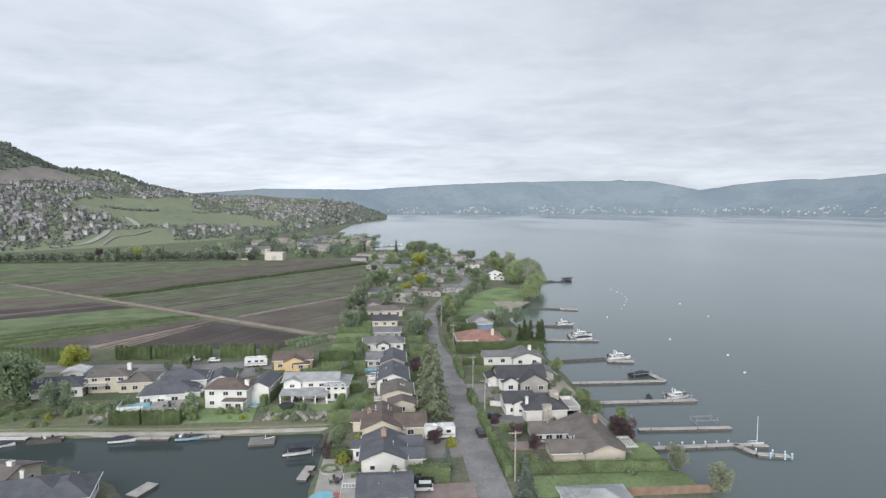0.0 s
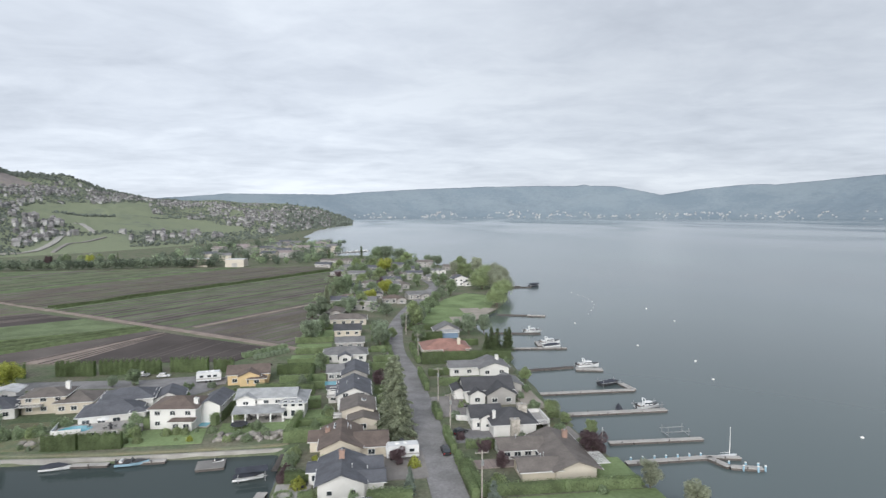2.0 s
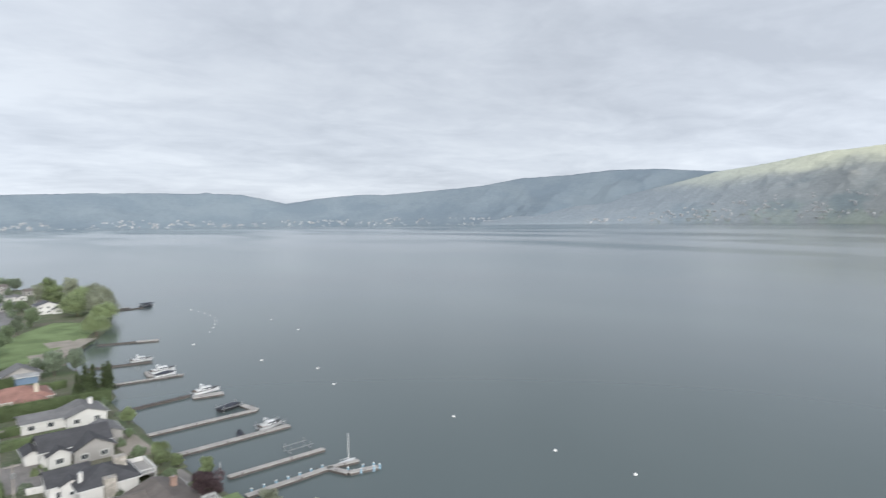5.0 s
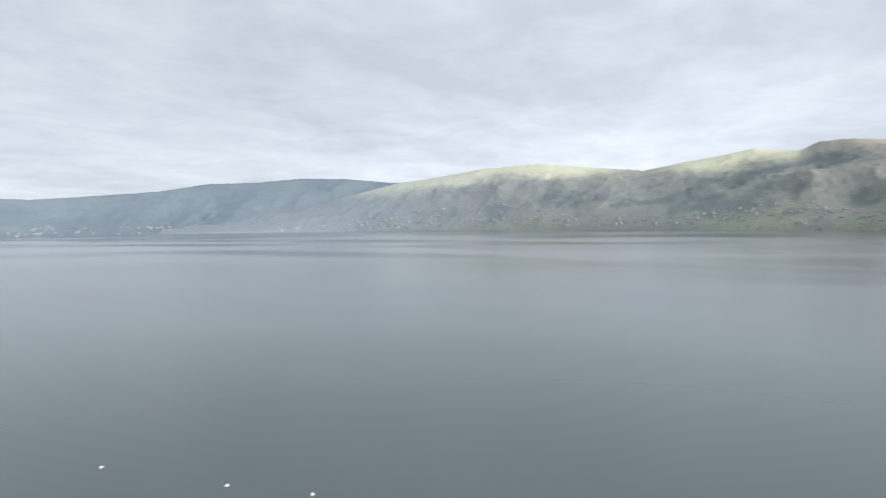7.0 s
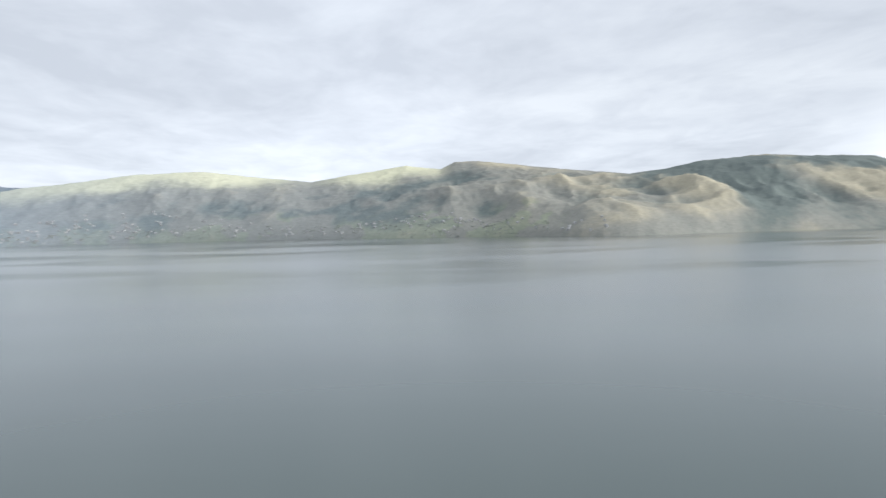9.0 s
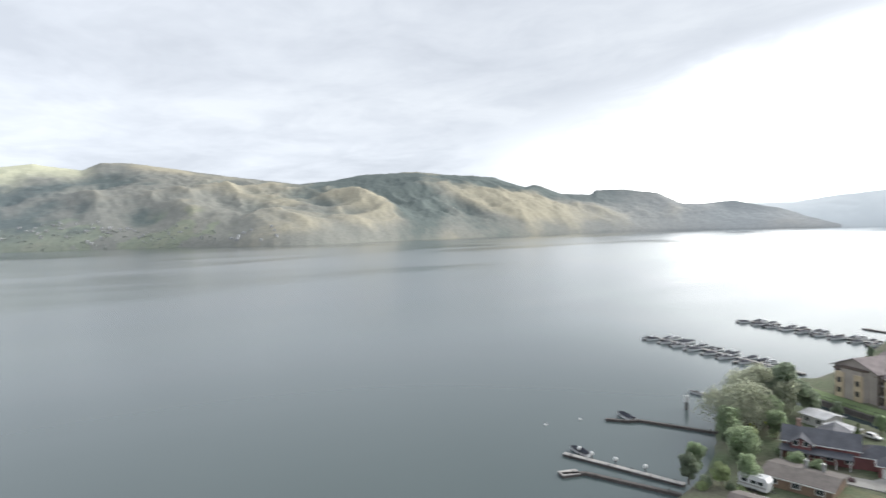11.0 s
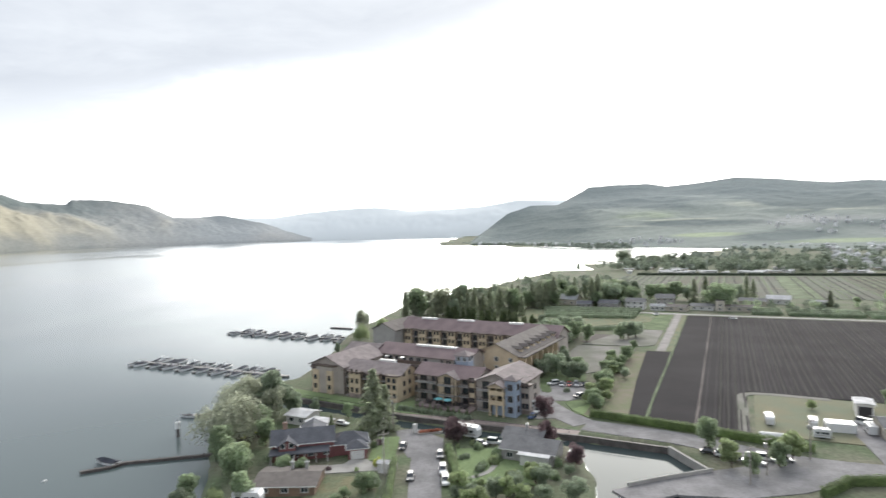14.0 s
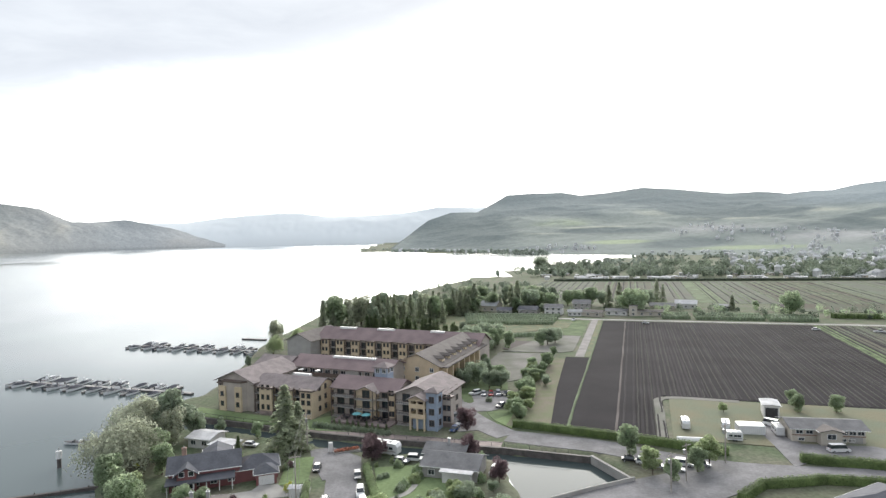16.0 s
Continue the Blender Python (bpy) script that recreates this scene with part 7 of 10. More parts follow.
part("gable", Shape().box(48.0, 54.5, 0.5, 3.2, 0, 8.0), "lodge_yellow", lodge)
gr, rise = gable_roof(48.0, 54.5, -5.0, 3.2, 7.9, 0.42, "y", 0.8)
part("gable_roof", gr, "roof_mauve", lodge)
part("gable_end", Shape().loft([[(48, 3.2, 7.9), (54.5, 3.2, 7.9), (51.25, 3.2, 7.9 + rise)], [(48, 0, 7.9), (54.5, 0, 7.9), (51.25, 0, 7.9 + rise)]]), "lodge_yellow", lodge)
deck_bay(39.9, 48.0, -1.5, 2.2), deck_bay(48.2, 54.3, -3.2, 1.6), deck_bay(54.6, 58.6, -1.5, 2.2)
bay(59.2, -1.5, 1.8, 1.6, 7.8)
part("terrace", Shape().box(43, 61, 1.5, 8.5, -0.2, 0.35), "paver", lodge)
wing(60.5, 73.6, -3.0, 14, 8.2, "y", 0.38, "lodge_brown")
for z in (3.2, 5.9):
    part("gallery_floor", Shape().box(66.8, 71.3, 3.0, 7.8, z, z + 0.25), "lodge_yellow", lodge)
    part("gallery_rail", Shape().box(66.9, 71.2, 7.55, 7.7, z + 0.25, z + 1.2).box(66.85, 67.0, 3.0, 7.7, z + 0.25, z + 1.2), "lodge_yellow", lodge)
    lodge_window(lodge, "n", 69.0, 3.0, z + 1.5, 2.6, 2.0)
part("beam", Shape().box(66.6, 71.5, 7.2, 7.85, 7.9, 8.4), "lodge_yellow", lodge)
gr, rise = gable_roof(66.8, 71.3, 2.0, 7.8, 8.3, 0.45, "y", 0.6)
part("gable_roof", gr, "roof_mauve", lodge)
part("gable_end", Shape().loft([[(66.8, 7.7, 8.3), (71.3, 7.7, 8.3), (69.05, 7.7, 8.3 + rise)], [(66.8, 5, 8.3), (71.3, 5, 8.3), (69.05, 5, 8.3 + rise)]]), "lodge_yellow", lodge)
for u in (67.0, 69.05, 71.1):
    part("post", Shape().box(u - 0.22, u + 0.22, 7.3, 7.74, 0, 8.0), "lodge_yellow", lodge)
part("ground_floor", Shape().box(67.2, 71.0, 3.0, 6.2, 0, 3.2), "lodge_blue", lodge)
deck_bay(61.2, 66.4, -3.0, 1.8)
tw = part("tower", Shape().box(71.3, 74.4, 2.8, 6.6, 0, 10.4), "lodge_blue", lodge)
part("tower_roof", hip_roof(71.3, 74.4, 2.8, 6.6, 10.4, 0.5, 0.6)[0], "roof_mauve", tw)
for z in (2.0, 5.0, 8.2):
    lodge_window(lodge, "n", 72.85, 6.6, z, 1.3, 1.5), lodge_window(lodge, "e", 4.7, 74.4, z, 1.3, 1.5)
bay(75.4, -1.4, 2.6, 0.8, 7.8, "lodge_brown")
for z in (2.2, 5.1, 8.0):
    for yy in (-10, -6, -2, 1):
        lodge_window(lodge, "e", yy, 73.6, z - 0.3, 1.6, 1.4)
wing(13, 49, 14.5, 27, 9.4, "x", 0.38, "lodge_brown", "roof_plum")
window_row(lodge, (14, 49, -27, -14.5), "n", 12, [5.4, 8.0], 1.8, 1.3)
for z in (4.0, 6.7):
    part("gallery", Shape().box(14, 33, -14.5, -12.9, z, z + 0.25).box(14, 33, -13.05, -12.9, z + 0.25, z + 1.15), "trim_dark", lodge)
part("sign_board", Shape().box(34, 39, -14.5, -14.0, 2.0, 9.4), "grey_wall", lodge)
t1 = part("tower", Shape().box(49.3, 53.5, -9.6, -5.6, 0, 13.0), "lodge_blue", lodge)
part("tower_roof", hip_roof(49.3, 53.5, -9.6, -5.6, 13.0, 0.5, 0.6)[0], "roof_mauve", t1)
window_row(lodge, (49.3, 53.5, -9.6, -5.6), "n", 2, [11.8], 1.1, 1.2), window_row(lodge, (49.3, 53.5, -9.6, -5.6), "e", 2, [11.8], 1.1, 1.2)
wing(46, 61.5, 26, 68, 9.6, "y", 0.46, "lodge_yellow", "roof_taupe")
for k in range(7):
    yy = -31 - 5.4 * k
    part("dormer", Shape().box(58.0, 61.0, yy - 0.9, yy + 0.9, 9.6, 11.2), "lodge_yellow", lodge)
    part("dormer_roof", gable_roof(56.5, 61.2, yy - 0.9, yy + 0.9, 11.1, 0.6, "x", 0.3)[0], "roof_taupe", lodge)
    for z in (2.2, 5.1, 8.0):
        lodge_window(lodge, "e", yy, 61.5, z, 2.0, 1.5)
    part("pier", Shape().box(61.5, 63.2, yy + 2.0, yy + 2.6, 0, 9.0), "lodge_yellow", lodge)
part("gallery_roof", Shape().box(61.3, 64.2, -68, -26.5, 8.9, 9.25), "roof_taupe", lodge)
window_row(lodge, (46, 61.5, -68, -26), "n", 3, [5.1, 8.0], 1.2, 1.3)
wing(-9, 62, 63, 77, 9.6, "x", 0.48, "lodge_brown", "roof_plum")
for k in range(9):
    u = -5 + 7.2 * k
    bay(u, 63, 3.6, 1.5, 8.8)
    deck_bay(u + 2.0, u + 5.0, 63, 1.2)
wing(-19, -7.5, 55, 78, 9.4, "y", 0.48, "grey_wall", "roof_taupe")
skylights(lodge, [(25, -3.2, 11.05), (31, -3.2, 11.05)], "x", 0)
for u0, u1, y, z in ((24, 30, -1.5, 10.4), (26, 42, -20.75, 11.95), (-2, 6, -70, 13.15), (16, 24, -70, 13.15), (40, 46, -70, 13.15)):
    part("ridge_light", Shape().box(u0, u1, y - 0.1, y + 1.3, z - 0.75, z + 0.12), "trim", lodge, "long white ridge skylight")
for u, yy in ((5.2, 9.0), (11.0, 9.0)):
    part("corner_turret", Shape().box(u - 1.2, u + 1.2, yy - 1.2, yy + 0.3, 0, 7.4), "lodge_yellow", lodge)
    for z in (2.2, 5.1):
        lodge_window(lodge, "n", u, yy + 0.3, z, 1.0, 1.3)
for z in (2.0, 4.6, 6.6):
    lodge_window(lodge, "n", 33.7, 8.4, z, 1.0, 1.2), lodge_window(lodge, "n", 35.6, 8.4, z, 1.0, 1.2)
h = house(33.5, 92.6, 0, "bungalow with pale green-grey hipped metal roof")
block(h, (-5.2, 5.2, -4.2, 4.2), 3.1, "hip", 0.42, "beige", "roof_pale", "n3 w2")

# ======== banks, walls and plots ========
# its face is coloured dark like the reflecting water below
stone_wall("retaining_wall_canal", [(-19.5, -137.2), (-1.0, -146.2), (30.9, -159.0), (49.1, -167.6), (61.6, -175.5), (80.4, -186.0), (90, -193)], 0.7, -1.5, GZ + 0.12, "stone_as_water", "brown block retaining wall along the canal")
stone_wall("retaining_wall_lagoon", [(-19.5, -137.2), (-23.2, -123)], 0.7, -1.5, GZ + 0.4, "concrete", "pale concrete lagoon wall")
stone_wall("retaining_wall_north", [(-15, 136.6), (-50, 136.8), (-88, 139.6), (-160, 140.5)], 0.6, -1.5, 1.1, "concrete", "pale concrete wall along the lagoon bank")
road("bank_path", [(-14, 138.0), (-50, 138.1), (-88, 140.9), (-160, 141.8)], 0.8, "dry_yard", "pale path along the lagoon", 0.05)
PLOTS = []
for nm, pts, mt, lb in (
    ("lawn_park", [(27, 276), (36, 268), (62, 292), (74, 325), (84, 352), (66, 368), (50, 345), (36, 312)], "lawn", "mown park lawn by the beach"),
    ("beach", [(42, 256), (52, 262), (55, 278), (72, 309), (66, 312), (50, 285), (38, 266)], "sand", "pale sand beach"),
    ("sand_court", rect(44, 54, 276, 288), "sand", "sand volleyball court"),
    ("sand_court_far", rect(53, 63, 298, 312), "sand", "sand volleyball court"),
    ("lawn_lake", rect(25, 55, 99, 107), "lawn", "patchy grass strip behind the clipped hedge"),
    ("lawn_lake_house", rect(46.5, 54, 109, 121), "lawn", "lakeside lawn"),
    ("lawn_lake_white", rect(44, 51.5, 140, 152), "rough_grass", "lakeside garden grass"),
    ("lawn_back", rect(-13, -4.5, 140, 148), "lawn", "back garden lawn"),
    ("lawn_back_far", rect(-13, -5.5, 150, 160), "lawn", "back garden lawn"),
    ("lawn_veranda", rect(-31, -14.5, 146, 153), "lawn", "lawn before the veranda house"),
    ("lawn_white_house", [(-54, 141), (-33, 141), (-34, 150), (-46, 151), (-54, 149)], "lawn", "sloping garden lawn"),
    ("lawn_slope", rect(-98, -68, 142, 160), "rough_grass", "rough grassy bank"),
    ("driveway", rect(3.8, 14.5, 100, 105.5), "paver", "brown paved driveway"),
    ("driveway_brown", rect(6, 14.5, 117, 130), "gravel", "gravel driveway"),
    ("driveway_lake", rect(20.5, 33, 119.5, 123.5), "paver", "brown paved driveway"),
    ("driveway_white", rect(20.5, 31, 133, 141), "asphalt", "asphalt forecourt"),
    ("driveway_black", rect(20.5, 29, 150, 166), "gravel", "gravel forecourt"),
    ("terrace_pool", rect(-14, -7.5, 95, 118), "concrete", "pale paved garden terrace"),
    ("driveway_red", [(43, -127.5), (70, -124.5), (71, -127.5), (55, -131), (54, -133.5), (50, -133.5), (49, -131.5), (43, -131)], "concrete", "pale concrete driveway"),
    ("lawn_red", rect(44, 50, -148, -133), "lawn", "garden lawn"),
    ("lawn_front", [(17, -139), (30, -139), (29, -120), (14, -118)], "lawn", "front garden lawn"),
    ("lawn_cottage", rect(46, 60, -124, -98), "rough_grass", "rough garden lawn with shrubs"),
    ("lawn_lodge", [tuple((lodge.matrix_basis @ Vector((u, v, 0))).xy) for u, v in ((-4, 9), (-2, 16), (44, 16.2), (58, 13.2), (60, 10.2), (44, 10.4), (40, 4), (36, 10), (14, 10))], "lawn", "mown lawn before the lodge"),
    ("lawn_lodge_side", [(-3, -168), (-14, -176), (-10, -166), (-6, -160)], "lawn", "grass island by the drive"),
    ("lawn_farm", [tuple(FS_O + FS_R * a_ + FS_P * b) for a_, b in ((3, 39), (41, 40), (43, 112), (4, 112))], "dry_yard", "dry farmyard grass"),
    ("farm_yard", [(-60, -124), (-64, -136), (-68, -150), (-76, -153), (-72, -141), (-71, -136.5), (-86, -132), (-92, -124), (-82, -121), (-68, -127)], "asphalt", "paved farm yard"),
    ("gravel_lot", [(-11, -207), (-30, -215), (-45, -247), (-46, -252), (-24, -260), (-13, -236)], "lot", "bare gravel lot"),
    ("gravel_lot_back", [(-26, -262), (-50, -254), (-56, -256), (-72, -292), (-60, -296), (-44, -282)], "lot", "gravel lot by the farm lane"),
    ("orchard_grass", [(0, -330), (-30, -305), (-74, -318), (-84, -338), (-60, -350), (-12, -384), (10, -360)], "rough_grass", "orchard grass"),
    ("verge", [tuple(FS_O + FS_R * a_ + FS_P * b) for a_, b in ((98, 10.5), (98, 13.2), (204, 13.2), (204, 10.5))], "rough_grass", "green grass verge beside the field"),
    ("bank_dry", [tuple(FS_O + FS_R * a_ + FS_P * b) for a_, b in ((3, -3), (3, 8.7), (45, 5.5), (92, 3.2), (95, -2), (50, -3))], "tall_grass", "dry grassy bank"),
):
    PLOTS.append(nm)
    plot(nm, pts, mt, lb, 0.02 + 0.004 * len(PLOTS), "grass" if "grass" in mt or mt in ("lawn", "dry_yard") else "paving")


def swimming_pool(x, y, rx, ry, rz, label, square=False):
    e = thing("swimming_pool", x, y, GZ + 0.02, rz, label, "pool")
    q = np.linspace(0, 2 * math.pi, 28)[:-1]
    rim = [(rx * 1.12 * math.cos(t), ry * 1.12 * math.sin(t)) for t in q] if not square else rect(-rx - 0.4, rx + 0.4, -ry - 0.4, ry + 0.4)
    inn = [(rx * math.cos(t), ry * math.sin(t)) for t in q] if not square else rect(-rx, rx, -ry, ry)
    part("coping", Shape().prism(rim, -0.2, 0.10), "concrete", e)
    part("pool_water", Shape().prism(inn, -0.1, 0.12), "pool", e)


swimming_pool(-12.2, 101.6, 2.2, 2.6, 0, "round blue swimming pool in a paved terrace")
swimming_pool(-34.6, 156.5, 1.4, 5.0, -14, "long turquoise swimming pool beside a hedge", True)
swimming_pool(-9.5, 183.0, 4.5, 2.0, 0, "blue swimming pool in a back garden", True)

# ======== hedges ========
hedge(-38.5, 219.0, -25.5, 231.5, 2.6, 2.0, "leaf", "bushy green growth at the field corner", 9, 0.8), hedge(-34.0, 216.0, -24.0, 225.0, 2.4, 1.8, "leaf_dark", "bushy green growth at the field corner", 9, 0.8)
H1, H2 = "clipped bright green cedar hedge", "tall dark green cedar hedge"
hedge(24.0, 108.6, 38.0, 108.4, 1.6, 2.0, "cedar", H1), hedge(38.2, 108.4, 52.5, 108.0, 1.6, 2.0, "cedar", H1)
hedge(21.6, 107.2, 21.2, 124.5, 1.6, 2.2, "cedar", H1), hedge(20.9, 127.5, 20.8, 139.0, 1.5, 2.2, "cedar", H1)
hedge(23.2, 107.8, 22.6, 121.0, 1.2, 2.0, "cedar", H1)
hedge(2.6, 107.8, 10.4, 107.2, 2.2, 2.8, "cedar", H1), hedge(24.0, 130.2, 33.0, 130.2, 1.2, 1.8, "cedar", H1)
hedge(20.6, 148.0, 20.4, 156.0, 1.8, 2.2, "cedar", H1), hedge(20.3, 172.0, 20.0, 190.0, 1.4, 2.4, "cedar", H1)
hedge(24.0, 177.0, 38.0, 176.5, 1.6, 2.2, "cedar", H1), hedge(22.0, 202.0, 52.0, 201.0, 2.0, 4.2, "cedar_dark", H2, 5)
hedge(21.0, 203.0, 20.5, 226.0, 1.6, 2.2, "cedar", H1), hedge(22.0, 238.0, 34.0, 240.0, 2.0, 3.0, "cedar_dark", H2)
hedge(-65.4, 141.4, -58.4, 141.1, 1.6, 3.7, "cedar_dark", "row of tall dark cedars above the lagoon", 9, 0.6), hedge(-57.8, 141.1, -49.2, 140.8, 1.6, 3.7, "cedar_dark", "row of tall dark cedars above the lagoon", 9, 0.6)
for x0, x1 in ((-190, -160), (-158, -131), (-130, -99.5), (-91, -79.5), (-78.5, -60), (-57.5, -46)):
    hedge(x0, 203.5, x1, 202.0, 2.0, 5.0, "cedar_dark", "tall dark cedar windbreak behind the street", 8, 0.9)
hedge(-44, 201.5, -38, 201, 2.0, 4.6, "cedar_dark", H2, 6, 0.5)
hedge(-24.0, 196.0, -13.5, 196.0, 1.8, 3.2, "cedar_dark", H2), hedge(-27.0, 176.0, -11.0, 173.5, 1.6, 3.0, "cedar", H1), hedge(-13.0, 172.0, -13.2, 200.0, 1.4, 2.4, "cedar_dark", H2, 5)
hedge(-33.0, 152.0, -29.5, 167.0, 1.8, 2.6, "cedar", H1), hedge(-14.6, 138.5, -13.0, 153.0, 1.5, 2.6, "cedar", H1), hedge(-14.0, 139.0, -8.0, 139.0, 1.6, 3.0, "cedar", H1)
hedge(-13.0, 149.2, -5.0, 149.2, 1.4, 1.6, "cedar", H1), hedge(-48.0, 152.0, -44.0, 172.0, 1.6, 2.6, "cedar", H1)
hedge(-12.5, 118.5, -7.5, 118.5, 1.4, 2.2, "cedar_dark", H2), hedge(-9.5, 111.8, -6.8, 112.5, 1.0, 1.2, "cedar", H1)
hedge(5.5, 172.0, 13.5, 172.0, 1.4, 2.2, "cedar", H1), hedge(5.5, 197.0, 13.0, 197.0, 1.4, 2.4, "cedar", H1), hedge(5.5, 222.0, 13.0, 222.0, 1.4, 2.2, "cedar", H1)
for y in (161.5, 178.5, 186.0, 206.0, 222.0, 240.0, 266.0):  # hedges between the back gardens
    hedge(-23.0 + (y % 5), y, -8.5, y + 0.6, 1.5, 2.3, "cedar_dark" if int(y) % 2 else "cedar", H2 if int(y) % 2 else H1, 6)
for y in (163.0, 180.5, 207.0, 240.5, 262.0):
    hedge(6.0, y, 13.2, y + 0.3, 1.4, 2.2, "cedar", H1, 8)
for y in (187.5, 226.5, 258.5):
    hedge(22.5, y, 46.0, y + 1.0, 1.6, 2.4, "cedar_dark", H2, 6)
hedge(12.6, 208.0, 11.6, 238.0, 1.3, 1.8, "cedar", H1, 6), hedge(13.2, 181.0, 12.9, 205.0, 1.3, 1.8, "cedar", H1, 6), hedge(22.0, 262.0, 30.0, 300.0, 1.6, 2.2, "cedar", H1, 6)
for x0, x1, y0, y1 in ((-22, -9, 163, 172), (-22, -9, 207, 220), (-22, -9, 224, 238), (-22, -9, 242, 264)):
    plot("lawn_back_%d" % y0, rect(x0, x1, y0, y1), "lawn", "back garden lawn between hedges", 0.02 + y0 * 0.0001, "grass")
hedge(-97.0, 146.0, -92.0, 155.0, 2.2, 1.2, "cedar", H1), hedge(-91.0, 145.0, -84.5, 152.0, 2.2, 1.2, "cedar", H1)
hedge(31.8, -137.5, 29.0, -116.5, 1.5, 2.0, "cedar", H1), hedge(43.8, -131.0, 43.0, -104.0, 1.2, 1.6, "cedar", H1)
hedge(-7.0, -161.5, -30.0, -147.0, 1.6, 2.0, "cedar_dark", "long dark clipped hedge along the road"), hedge(-30.2, -146.9, -50.5, -133.0, 1.6, 2.0, "cedar_dark", "long dark clipped hedge along the road")
hedge(-63.2, -126.6, -82.0, -117.6, 1.8, 2.0, "cedar_dark", "dark green clipped hedge"), hedge(-82.0, -117.6, -120.0, -104.0, 1.8, 2.0, "cedar_dark", "dark green clipped hedge")
hedge(-38.8, -110.6, -46.8, -115.6, 1.6, 1.8, "cedar_dark", "dark green clipped hedge"), hedge(-46.8, -115.6, -60.0, -115.6, 1.6, 1.8, "cedar_dark", "dark green clipped hedge"), hedge(-60.0, -115.6, -80.0, -109.0, 1.6, 1.8, "cedar_dark", "dark green clipped hedge")
for a_ in (178, 186, 194, 202, 210):  # orchard rows beside and behind the lane
    p_, q_ = FS_O + FS_R * a_ + FS_P * (-62 - 0.3 * (a_ - 178)), FS_O + FS_R * (a_ + 6) + FS_P * -13
    hedge(p_.x, p_.y, q_.x, q_.y, 3.4, 2.2, "leaf_dark", "bushy green orchard row", 4, 0.7)
for a_ in (217, 224, 232):
    for b0, b1 in ((46, 61), (64, 100), (102, 126)):
        p_, q_ = FS_O + FS_R * a_ + FS_P * b0, FS_O + FS_R * (a_ + 2) + FS_P * b1
        hedge(p_.x, p_.y, q_.x, q_.y, 4.4, 2.2, "leaf_dark", "bushy green orchard row", 4, 0.9)
hedge(-228, -316.5, -330, -272, 5.0, 3.0, "cedar_dark", "dark bushy hedge behind the lane", 4, 0.8)
hedge(-37, -297, -63, -300, 2.4, 2.0, "leaf_dark", "bushy green hedge across the grass", 6, 0.7)
for p_, q_ in (((-160, -622), (-310, -570)), ((-310, -570), (-421, -530)), ((-421, -530), (-640, -452))):
    hedge(*p_, *q_, 3.0, 2.4, "windbreak", "long dark windbreak at the end of the fields", 3)

